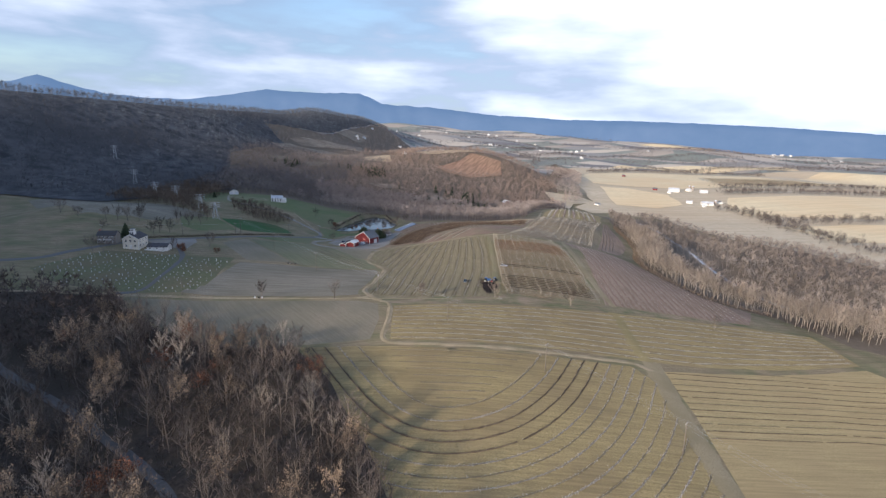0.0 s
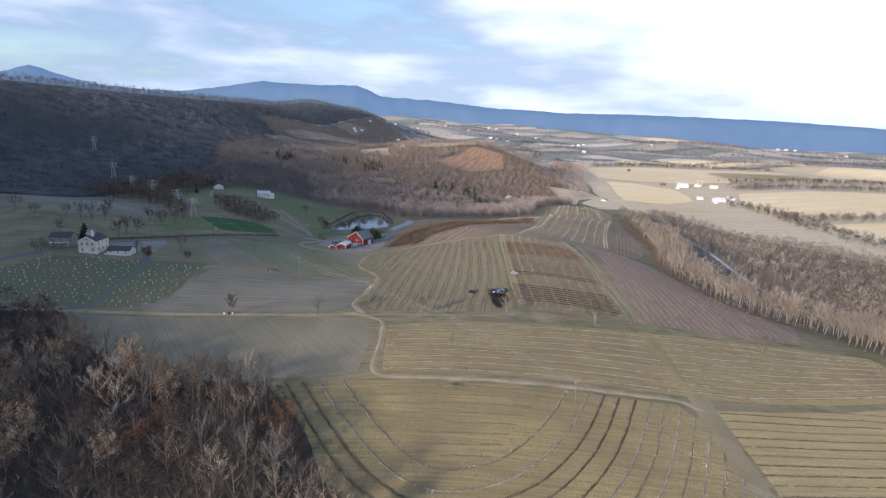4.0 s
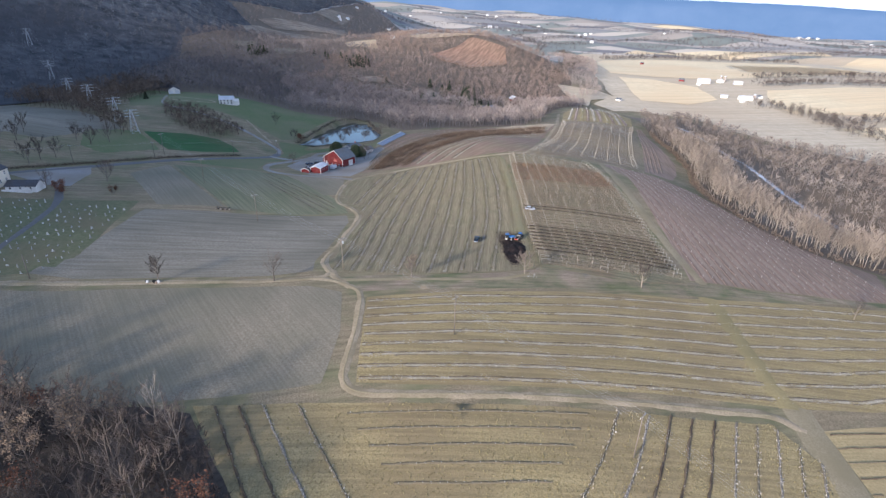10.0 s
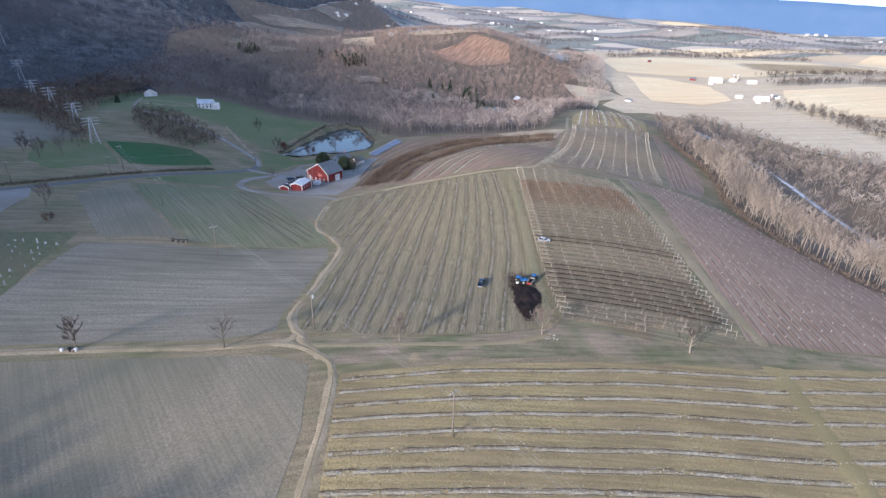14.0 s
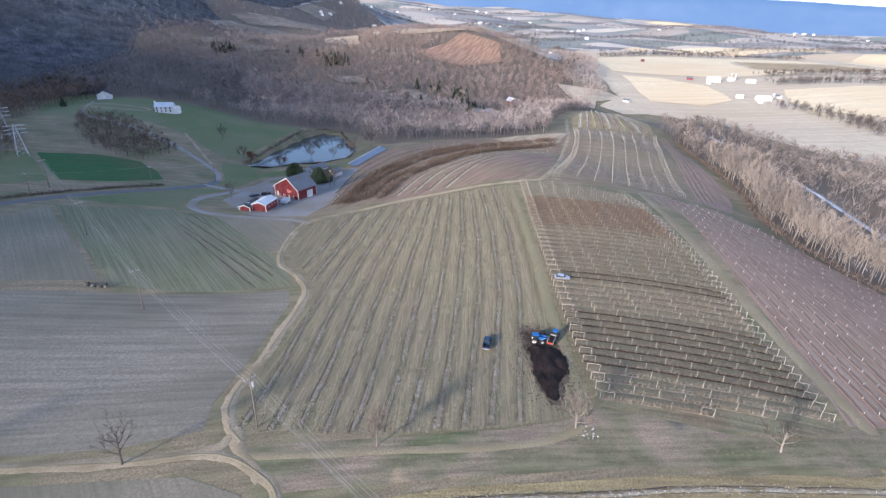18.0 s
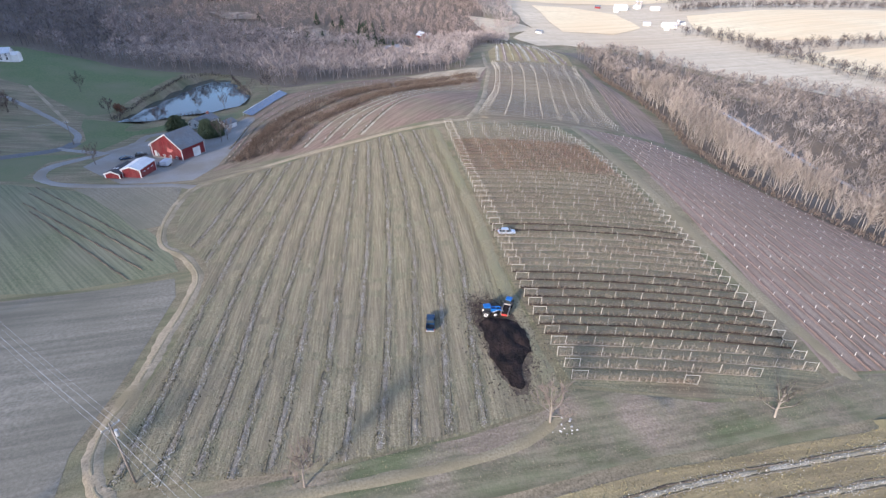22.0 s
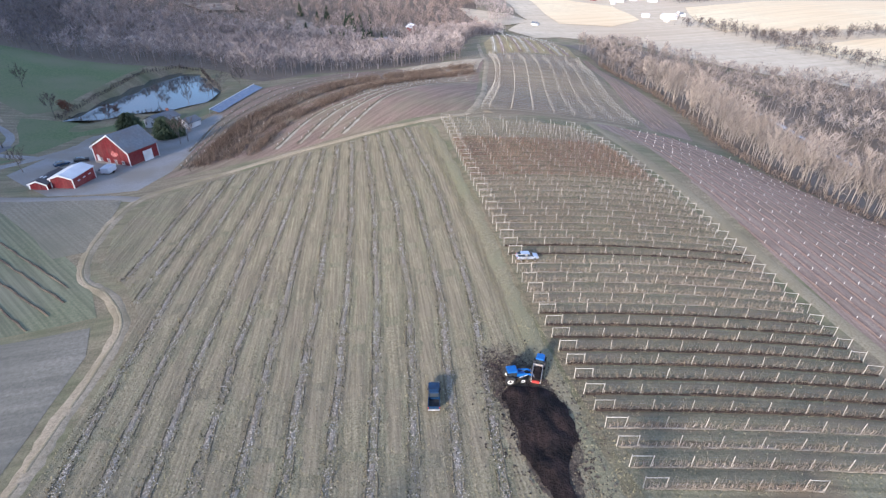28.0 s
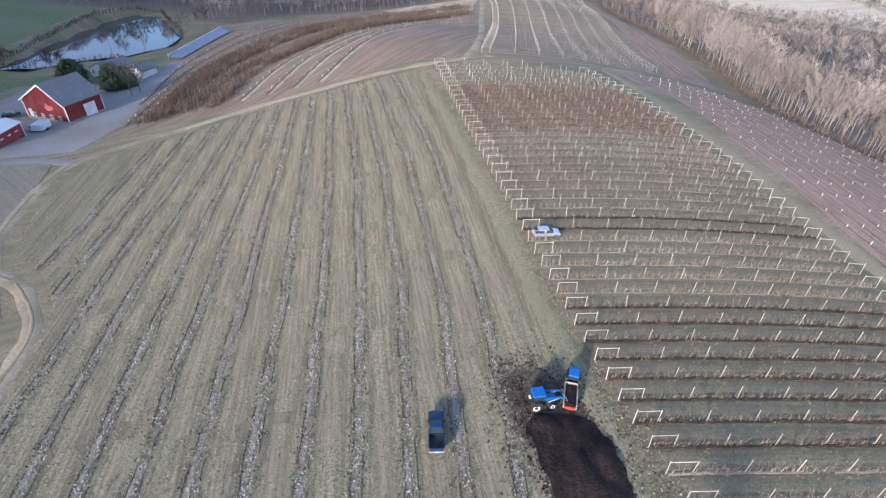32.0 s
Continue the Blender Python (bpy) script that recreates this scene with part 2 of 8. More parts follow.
M_GREEN = mat("winter_wheat", grey=0.12, c1=(0.118, 0.132, 0.068), c2=(0.195, 0.195, 0.108), c3=(0.185, 0.178, 0.11), s1=2.0, s2=0.04, streak=(-52, 30, 0.6, 0.16), contrast=0.15, detail=8)
M_LUSH = mat("lush_green", (0.030, 0.085, 0.030), (0.052, 0.120, 0.042), (0.075, 0.10, 0.045), 1.2, 0.05, streak=(20, 20, 1.5, 0.1))
M_LAWN = mat("lawn", (0.085, 0.118, 0.05), (0.155, 0.182, 0.084), (0.165, 0.165, 0.092), 1.4, 0.035, contrast=0.15, detail=8)
M_RED = mat("red_soil", (0.190, 0.138, 0.108), (0.325, 0.243, 0.192), (0.225, 0.172, 0.125), 2.4, 0.05, bump=0.5, streak=(80, 26, 0.9, 0.18), contrast=0.14, detail=9)
M_BRUSH = mat("brush_ground", c1=(0.155, 0.106, 0.078), c2=(0.27, 0.195, 0.145), c3=(0.20, 0.165, 0.108), s1=2.2, s2=0.06, bump=0.6, streak=(50, 20, 1.4, 0.18), contrast=0.15, detail=8)
M_TRELLIS = mat("vineyard_floor", (0.115, 0.115, 0.070), (0.238, 0.220, 0.148), (0.165, 0.135, 0.09), 3.6, 0.09, bump=0.6, streak=(-12, 20, 0.6, 0.18), contrast=0.15, detail=9)
M_LANE = mat("lane_grass", (0.122, 0.113, 0.067), (0.24, 0.216, 0.142), (0.195, 0.165, 0.112), 3.2, 0.12, bump=0.6, contrast=0.16, detail=9)
M_VINEBASE = mat("dark_vine_soil", (0.012, 0.009, 0.008), (0.042, 0.031, 0.024), (0.030, 0.022, 0.018), 3.0, 0.3, bump=1.0)
M_TRUNK = mat("vine_trunk", (0.25, 0.22, 0.185), (0.44, 0.40, 0.35), (0.20, 0.165, 0.13), 2.0, 0.3, bump=0, island=0.4)
# Pale stubble, its base colour raised to carry the valley's stronger sun.
M_STUBBLE = mat("pale_stubble", (0.60, 0.50, 0.32), (0.74, 0.63, 0.42), (0.66, 0.52, 0.32), 0.12, 0.006, streak=(12, 160, 7, 0.06))
M_STUBBLE2 = mat("grey_stubble", (0.43, 0.37, 0.27), (0.56, 0.485, 0.36), (0.48, 0.39, 0.27), 0.12, 0.006, streak=(5, 160, 8, 0.07))
M_TERRACE = mat("terrace_grass", (0.19, 0.155, 0.115), (0.33, 0.275, 0.21), (0.23, 0.175, 0.125), 0.12, 0.012, bump=0, streak=(50, 60, 5, 0.22))
M_GOLDHILL = mat("straw_hill", (0.34, 0.275, 0.18), (0.48, 0.40, 0.28), (0.36, 0.275, 0.18), 0.15, 0.012, bump=0, streak=(60, 60, 5, 0.15))
M_ORANGE = mat("rusty_clearing", (0.235, 0.135, 0.088), (0.37, 0.235, 0.165), (0.29, 0.19, 0.125), 0.25, 0.015, bump=0, streak=(70, 45, 3.0, 0.22))
M_BAND = mat("yellow_grass", (0.235, 0.193, 0.094), (0.37, 0.302, 0.152), (0.225, 0.19, 0.095), 1.6, 0.05, bump=0.4)
M_DIVIDE = mat("lane_turf", (0.155, 0.142, 0.085), (0.315, 0.275, 0.182), (0.215, 0.205, 0.125), 2.8, 0.10, bump=0.5, contrast=0.16, detail=9)
M_REDLANE = mat("red_lane_grass", (0.215, 0.168, 0.128), (0.345, 0.275, 0.212), (0.225, 0.168, 0.13), 2.8, 0.10, bump=0.5, contrast=0.16, detail=9)
M_TOPSOIL = mat("hilltop_turf", (0.15, 0.125, 0.078), (0.28, 0.232, 0.155), (0.20, 0.155, 0.105), 1.6, 0.05, bump=0.5, streak=(-5, 24, 1.2, 0.2), contrast=0.15, detail=9)
M_HEADLAND = mat("headland_turf", (0.18, 0.142, 0.102), (0.32, 0.258, 0.192), (0.118, 0.128, 0.066), 2.6, 0.085, bump=0.6, streak=(3, 12, 1.3, 0.18), contrast=0.16, detail=9)
M_TRACK = mat("dirt_track", (0.245, 0.198, 0.132), (0.40, 0.335, 0.235), (0.215, 0.18, 0.112), 2.2, 0.14, bump=0.5, contrast=0.15, detail=9)
M_WORN = mat("worn_grass", (0.205, 0.175, 0.108), (0.335, 0.285, 0.19), (0.225, 0.19, 0.115), 2.6, 0.07, bump=0.5, contrast=0.15, detail=9)
M_ASPHALT = mat("asphalt", (0.10, 0.10, 0.103), (0.155, 0.155, 0.158), (0.13, 0.126, 0.122), 1.2, 0.06, rough=0.75, bump=0.15)
M_GRAVEL = mat("gravel", (0.20, 0.195, 0.19), (0.31, 0.30, 0.285), (0.22, 0.20, 0.17), 2.5, 0.08, bump=0.5)
M_CEM = mat("cemetery_turf", grey=0.15, c1=(0.10, 0.112, 0.05), c2=(0.17, 0.172, 0.085), c3=(0.16, 0.137, 0.075), s1=0.8, s2=0.05)
M_FLOOR = mat("forest_floor", (0.048, 0.040, 0.035), (0.098, 0.082, 0.068), (0.068, 0.058, 0.046), 0.9, 0.05, bump=0.7)
M_MULCH = mat("dark_compost", (0.004, 0.0035, 0.004), (0.016, 0.011, 0.010), (0.026, 0.017, 0.015), 2.2, 0.35, bump=1.0, dist=0.3, streak=(75, 3.5, 0.9, 0.35), contrast=0.13)
M_SPILL = mat("spilled_compost", (0.030, 0.022, 0.020), (0.085, 0.062, 0.05), (0.12, 0.10, 0.072), 2.6, 0.45, bump=0.8, contrast=0.15)
M_PALEROW = mat("pale_straw_row", (0.26, 0.232, 0.165), (0.46, 0.42, 0.33), (0.26, 0.22, 0.14), 2.6, 0.25, bump=0.8, contrast=0.14)
M_REDROW = mat("red_row_soil", (0.125, 0.088, 0.068), (0.245, 0.176, 0.137), (0.18, 0.122, 0.095), 2.6, 0.3, bump=0.9)
M_ROWDK = mat("dark_row", (0.048, 0.037, 0.028), (0.12, 0.092, 0.065), (0.15, 0.12, 0.08), 2.6, 0.3, bump=0.9)
M_EASTSOIL = mat("tan_grass", (0.265, 0.212, 0.108), (0.425, 0.342, 0.18), (0.32, 0.25, 0.135), 2.0, 0.03, bump=0.5, streak=(8, 24, 0.9, 0.10), contrast=0.14, detail=9)
M_BOWLROW = mat("dotted_row", (0.13, 0.115, 0.092), (0.32, 0.292, 0.26), (0.17, 0.148, 0.105), 2.2, 0.3, bump=0.8, contrast=0.10, detail=9)
M_BARK = mat("grey_bark", (0.105, 0.092, 0.080), (0.215, 0.190, 0.165), (0.145, 0.12, 0.098), 3.0, 0.6, vary=0.3, bump=0.6)
M_TWIG = mat("brown_twigs", (0.078, 0.067, 0.060), (0.15, 0.128, 0.112), (0.11, 0.088, 0.076), 0.8, 0.15, vary=0.40, bump=0)
M_PALEBARK = mat("pale_bark", (0.19, 0.168, 0.14), (0.335, 0.298, 0.25), (0.17, 0.142, 0.115), 2.0, 0.4, vary=0.25, bump=0.5)
M_PALETWIG = mat("pale_twigs", (0.21, 0.182, 0.157), (0.345, 0.302, 0.26), (0.24, 0.20, 0.168), 0.8, 0.15, vary=0.25, bump=0)
M_DRYLEAF = mat("dry_leaves", (0.17, 0.13, 0.095), (0.29, 0.23, 0.17), (0.21, 0.155, 0.11), 1.2, 0.3, vary=0.2, bump=0)
M_REDLEAF = mat("russet_leaves", (0.12, 0.055, 0.036), (0.19, 0.09, 0.056), (0.14, 0.07, 0.045), 1.2, 0.3, vary=0.2, bump=0)
M_NEEDLE = mat("conifer_needles", (0.028, 0.042, 0.026), (0.062, 0.085, 0.05), (0.05, 0.062, 0.034), 1.5, 0.3, vary=0.2, bump=0)
M_FARWOOD = mat("far_bare_wood", (0.19, 0.162, 0.15), (0.40, 0.345, 0.315), (0.26, 0.216, 0.196), 0.04, 0.010, bump=0, contrast=0.16, island=0.22)
M_HEDGE = mat("hedge_wood", (0.068, 0.058, 0.053), (0.148, 0.126, 0.112), (0.098, 0.082, 0.073), 0.11, 0.010, bump=0, contrast=0.13, island=0.3)
# Lightened for the far valley's haze, which sits in the colour.
M_FARBELT = mat("far_belt_wood", (0.085, 0.082, 0.088), (0.195, 0.178, 0.172), (0.125, 0.112, 0.112), 0.02, 0.004, bump=0, contrast=0.13, island=0.3)
M_UNDER = mat("undergrowth_twigs", (0.050, 0.041, 0.037), (0.13, 0.107, 0.094), (0.078, 0.060, 0.052), 0.14, 0.03, bump=0, contrast=0.13, island=0.4)
M_WARMWOOD = mat("warm_bare_wood", (0.175, 0.138, 0.117), (0.40, 0.318, 0.268), (0.24, 0.18, 0.148), 0.04, 0.010, bump=0, contrast=0.16, island=0.22)
# Cloud shade and distance haze are put into the mountain wood's colour.
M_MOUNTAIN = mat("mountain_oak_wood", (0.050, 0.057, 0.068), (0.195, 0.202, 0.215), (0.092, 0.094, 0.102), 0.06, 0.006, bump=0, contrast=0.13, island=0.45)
# Shaded copy of the bare wood: the mountain's shade is in the colour.
M_SHADEWOOD = mat("shady_bare_wood", (0.095, 0.087, 0.087), (0.25, 0.225, 0.218), (0.15, 0.13, 0.126), 0.04, 0.010, bump=0, contrast=0.16, island=0.25)
M_LITTER = mat("pale_leaf_litter", (0.12, 0.098, 0.076), (0.21, 0.172, 0.132), (0.15, 0.12, 0.09), 0.6, 0.04, bump=0.5)
M_GREYWOOD = mat("grey_bare_wood", (0.125, 0.109, 0.098), (0.275, 0.242, 0.215), (0.17, 0.144, 0.127), 0.05, 0.012, bump=0, contrast=0.16, island=0.25)
M_BRUSHROW = mat("shrub_twigs", (0.088, 0.068, 0.055), (0.185, 0.145, 0.112), (0.12, 0.09, 0.068), 0.5, 0.08, bump=0, island=0.4)
M_SHRUBDK = mat("dark_shrub_twigs", (0.07, 0.052, 0.04), (0.165, 0.125, 0.095), (0.11, 0.08, 0.06), 0.5, 0.08, bump=0, island=0.4)
M_RUSTVINE = mat("rusty_canes", (0.098, 0.062, 0.044), (0.225, 0.145, 0.095), (0.13, 0.08, 0.058), 0.5, 0.06, bump=0, island=0.5)
M_VINE = mat("bare_canes", (0.15, 0.124, 0.094), (0.26, 0.218, 0.165), (0.17, 0.132, 0.095), 0.6, 0.1, bump=0, island=0.4)
M_VINEDK = mat("brown_canes", (0.090, 0.074, 0.054), (0.20, 0.165, 0.12), (0.13, 0.102, 0.072), 0.6, 0.1, bump=0, island=0.5)
M_POST = mat("weathered_post", (0.33, 0.31, 0.265), (0.47, 0.44, 0.38), (0.30, 0.27, 0.22), 3.0, 0.4, vary=0.15, bump=0.3)
M_TUBE = mat("white_tube", (0.44, 0.42, 0.38), (0.60, 0.58, 0.54), None, 3.0, vary=0.1, bump=0)
M_POLE = mat("creosote_pole", (0.12, 0.105, 0.09), (0.22, 0.195, 0.168), (0.16, 0.138, 0.118), 4.0, 0.5, bump=0.4)
M_STEEL = mat("galvanised", (0.42, 0.44, 0.46), (0.56, 0.58, 0.60), None, 3.0, rough=0.45, metal=0.6, bump=0.1)
M_CABLE = mat("cable", (0.42, 0.42, 0.41), (0.52, 0.52, 0.51), None, 1.0, rough=0.5, bump=0)
M_WIRE = mat("wire", (0.26, 0.26, 0.26), (0.36, 0.36, 0.36), None, 1.0, rough=0.5, metal=0.3, bump=0)
M_BARNRED = mat("barn_red", (0.125, 0.016, 0.019), (0.195, 0.032, 0.034), (0.17, 0.05, 0.046), 1.5, 0.35, rough=0.8, bump=0.2, streak=(0, 0.35, 40, 0.14))
M_FADED = mat("faded_red", (0.45, 0.16, 0.14), (0.58, 0.27, 0.24), (0.42, 0.10, 0.09), 1.6, 0.8, rough=0.85, bump=0.3)
M_WHITE = mat("white_paint", (0.60, 0.60, 0.59), (0.72, 0.72, 0.71), (0.54, 0.53, 0.51), 1.2, 0.3, rough=0.6, bump=0.1)
M_CREAM = mat("cream_render", (0.58, 0.54, 0.46), (0.68, 0.64, 0.55), (0.52, 0.48, 0.41), 1.0, 0.25, rough=0.85, bump=0.2)
M_TIN = mat("white_metal_roof", (0.50, 0.53, 0.57), (0.62, 0.645, 0.68), (0.45, 0.47, 0.51), 0.8, 0.2, rough=0.5, metal=0.1, bump=0.1)
M_SLATE = mat("dark_shingle", (0.055, 0.058, 0.068), (0.095, 0.10, 0.115), (0.075, 0.07, 0.07), 2.2, 0.3, rough=0.8, bump=0.4)
M_GREYROOF = mat("grey_roof", (0.10, 0.115, 0.135), (0.165, 0.185, 0.21), (0.13, 0.13, 0.135), 1.5, 0.25, rough=0.7, bump=0.3)
M_STONE = mat("field_stone", (0.17, 0.16, 0.15), (0.30, 0.28, 0.26), (0.22, 0.19, 0.16), 1.8, 0.4, bump=0.6)
M_HEADSTONE = mat("headstone", (0.30, 0.30, 0.29), (0.46, 0.46, 0.445), (0.34, 0.32, 0.29), 3.0, 0.5, vary=0.35, bump=0.2)
M_BRICK = mat("chimney_brick", (0.25, 0.10, 0.075), (0.35, 0.16, 0.12), None, 3.0, bump=0.3)
M_GLASS = mat("window_glass", (0.02, 0.025, 0.03), (0.04, 0.05, 0.06), None, 0.5, rough=0.08, spec=0.6, bump=0)
M_WATER = mat("pond_water", (0.030, 0.042, 0.050), (0.038, 0.052, 0.060), None, 0.3, rough=0.04, spec=0.7, bump=0.04, dist=0.03)
M_ICE = mat("river_water", (0.30, 0.33, 0.37), (0.40, 0.43, 0.47), None, 0.1, rough=0.1, spec=0.6, bump=0.02)
M_PANEL = mat("blue_panel", (0.10, 0.125, 0.19), (0.16, 0.185, 0.25), None, 0.8, rough=0.25, spec=0.5, bump=0)
M_TRBLUE = mat("tractor_blue", (0.010, 0.085, 0.30), (0.016, 0.125, 0.40), None, 2.0, rough=0.35, spec=0.5, bump=0)
M_TRUCK = mat("dark_blue_paint", (0.008, 0.026, 0.062), (0.013, 0.037, 0.082), None, 1.5, rough=0.22, spec=0.6, bump=0)
M_SILVER = mat("silver_paint", (0.42, 0.47, 0.56), (0.54, 0.59, 0.66), None, 1.5, rough=0.3, metal=0.5, spec=0.5, bump=0)
M_RUBBER = mat("rubber", (0.018, 0.018, 0.018), (0.035, 0.034, 0.032), None, 3.0, rough=0.9, bump=0.2)
M_BLACK = mat("black_plastic", (0.02, 0.02, 0.022), (0.04, 0.04, 0.042), None, 3.0, rough=0.6, bump=0)
M_RIM = mat("white_rim", (0.66, 0.65, 0.60), (0.78, 0.77, 0.73), None, 3.0, rough=0.5, bump=0)
M_REDPAINT = mat("red_paint", (0.28, 0.03, 0.025), (0.38, 0.055, 0.045), None, 3.0, rough=0.5, bump=0)
M_GREYMET = mat("dull_steel", (0.30, 0.29, 0.28), (0.45, 0.43, 0.41), (0.25, 0.18, 0.13), 3.0, 0.8, rough=0.6, metal=0.3, bump=0.2)
M_BEET = mat("field_patchwork", (0.125, 0.106, 0.074), (0.205, 0.172, 0.118), (0.105, 0.094, 0.062), 0.02, 0.0035, bump=0, streak=(20, 60, 5, 0.15))


def ground_material():
    """Winter meadow near by; far off a patchwork of fields in cells of some 180 m, greyed for haze."""
    m = M_MEADOW.copy()
    m.name = "valley_ground"
    n, l = m.node_tree.nodes, m.node_tree.links
    b = n["Principled BSDF"]
    old = b.inputs["Base Color"].links[0].from_socket
    g = n.new("ShaderNodeNewGeometry")
    mp = n.new("ShaderNodeMapping")
    mp.inputs["Scale"].default_value = (0.0042, 0.0085, 0)
    mp.inputs["Rotation"].default_value = (0, 0, 0.3)
    l.new(g.outputs["Position"], mp.inputs[0])
    v = n.new("ShaderNodeTexVoronoi")
    v.inputs["Scale"].default_value = 1.0
    l.new(mp.outputs[0], v.inputs["Vector"])
    r = n.new("ShaderNodeValToRGB")
    r.color_ramp.interpolation = "CONSTANT"
    # Field colours lightened and drawn towards blue-grey, with distance haze in them.
    cols = [(0.27, 0.265, 0.255), (0.42, 0.38, 0.33), (0.20, 0.22, 0.20), (0.34, 0.305, 0.265), (0.19, 0.185, 0.19), (0.50, 0.45, 0.38), (0.23, 0.245, 0.22)]
    e = r.color_ramp.elements
    e[0].position, e[0].color = 0.0, (*cols[0], 1)
    e[1].position, e[1].color = 0.15, (*cols[1], 1)
    for i, c in enumerate(cols[2:]):
        k = e.new(0.29 + 0.14 * i)
        k.color = (*c, 1)
    sp = n.new("ShaderNodeSeparateColor")
    l.new(v.outputs["Color"], sp.inputs[0])
    l.new(sp.outputs[0], r.inputs[0])
    ln = n.new("ShaderNodeVectorMath")
    ln.operation = "DISTANCE"
    ln.inputs[1].default_value = (-40, 330, 60)
    l.new(g.outputs["Position"], ln.inputs[0])
    mr = n.new("ShaderNodeMapRange")
    mr.inputs[1].default_value, mr.inputs[2].default_value = 650, 900
    l.new(ln.outputs["Value"], mr.inputs[0])
    x = n.new("ShaderNodeMixRGB")
    l.new(mr.outputs[0], x.inputs[0])
    l.new(old, x.inputs[1])
    l.new(r.outputs[0], x.inputs[2])
    l.new(x.outputs[0], b.inputs["Base Color"])
    return m


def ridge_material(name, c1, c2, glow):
    """A far ridge; the blue of miles of air is put into its colour and glow."""
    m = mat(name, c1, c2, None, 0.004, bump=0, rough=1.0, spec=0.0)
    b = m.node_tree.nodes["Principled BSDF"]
    # Haze as emission, on a thing that gives no light itself.
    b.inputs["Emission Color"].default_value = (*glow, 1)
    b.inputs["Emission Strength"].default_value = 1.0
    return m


M_GROUND = ground_material()
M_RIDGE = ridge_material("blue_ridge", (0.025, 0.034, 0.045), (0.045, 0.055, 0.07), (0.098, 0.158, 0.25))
# ---- builders ----
from mathutils.geometry import delaunay_2d_cdt

RND = random.Random(7)


def mesh_of(name, verts, faces, material, smooth=False):
    me = bpy.data.meshes.new(name)
    me.from_pydata([tuple(v) for v in verts], [], faces)
    if smooth:
        me.polygons.foreach_set("use_smooth", [True] * len(me.polygons))
    for m in material if isinstance(material, (list, tuple)) else [material]:
        me.materials.append(m)
    me.update()
    return me


def part(name, data, parent, label="", at=None):
    """A mesh as a part of a thing; data: a mesh."""
    ob = new(name, data)
    ob.parent = parent
    if at is not None:
        ob.matrix_local = at
    if label:
        tagged(ob, label)
    return ob


def thing(name, label, category, at=None, group="", kind="", data=None):
    ob = new(name, data)
    if at is not None:
        ob.matrix_world = at
    return tagged(ob, label, category, group, kind)


class Shape:
    """Collects boxes, tubes and plates into one mesh."""

    def __init__(self):
        self.v, self.f = [], []

    def add(self, verts, faces):
        k = len(self.v)
        self.v += [tuple(p) for p in verts]
        self.f += [tuple(i + k for i in q) for q in faces]
        return self

    def box(self, x0, x1, y0, y1, z0, z1, bevel=0.0, taper=1.0):
        """A box; bevel cuts its upright and top edges; taper shrinks the top."""
        cx, cy = (x0 + x1) / 2, (y0 + y1) / 2
        b = min(bevel, (x1 - x0) / 2.2, (y1 - y0) / 2.2)
        if b <= 0:
            ring = [(x0, y0), (x1, y0), (x1, y1), (x0, y1)]
        else:
            ring = [(x0 + b, y0), (x1 - b, y0), (x1, y0 + b), (x1, y1 - b), (x1 - b, y1), (x0 + b, y1), (x0, y1 - b), (x0, y0 + b)]
        levels = [(z0, 1.0), (z1, taper)] if b <= 0 else [(z0, 1.0), (z1 - min(b, (z1 - z0) / 2), taper), (z1, taper * max(0.2, 1 - 2 * b / max(x1 - x0, y1 - y0)))]
        n = len(ring)
        vs, fs = [], []
        for z, s in levels:
            vs += [(cx + (x - cx) * s, cy + (y - cy) * s, z) for x, y in ring]
        for k in range(len(levels) - 1):
            fs += [(k * n + i, k * n + (i + 1) % n, (k + 1) * n + (i + 1) % n, (k + 1) * n + i) for i in range(n)]
        fs += [tuple(range(n))[::-1], tuple(range((len(levels) - 1) * n, len(levels) * n))]
        return self.add(vs, fs)

    def tube(self, p0, p1, r0, r1=None, n=6, caps=True):
        r1 = r0 if r1 is None else r1
        p0, p1 = Vector(p0), Vector(p1)
        d = (p1 - p0).normalized()
        u = d.orthogonal().normalized()
        w = d.cross(u)
        vs = [p + (u * math.cos(6.2832 * i / n) + w * math.sin(6.2832 * i / n)) * r for p, r in ((p0, r0), (p1, r1)) for i in range(n)]
        fs = [(i, (i + 1) % n, n + (i + 1) % n, n + i) for i in range(n)]
        if caps:
            fs += [tuple(range(n))[::-1], tuple(range(n, 2 * n))]
        return self.add(vs, fs)

    def prism(self, profile, y0, y1):
        """A profile of (x, z), carried from y0 to y1."""
        n = len(profile)
        vs = [(x, y, z) for y in (y0, y1) for x, z in profile]
        fs = [(i, (i + 1) % n, n + (i + 1) % n, n + i) for i in range(n)] + [tuple(range(n))[::-1], tuple(range(n, 2 * n))]
        return self.add(vs, fs)

    def mesh(self, name, material, smooth=False):
        me = mesh_of(name, self.v, self.f, material, smooth)
        b = bmesh.new()
        b.from_mesh(me)
        bmesh.ops.recalc_face_normals(b, faces=b.faces)
        b.to_mesh(me)
        b.free()
        return me


def smooth_line(points, step=3.0):
    """Catmull-Rom through the points, sampled every step metres."""
    p = [np.array(q, float) for q in points]
    p = [2 * p[0] - p[1]] + p + [2 * p[-1] - p[-2]]
    out = []
    for a, b, c, d in zip(p, p[1:], p[2:], p[3:]):
        k = max(1, int(np.linalg.norm(c - b) / step))
        for i in range(k):
            t = i / k
            out.append(0.5 * (2 * b + (c - a) * t + (2 * a - 5 * b + 4 * c - d) * t * t + (3 * b - a - 3 * c + d) * t ** 3))
    return out + [p[-2]]


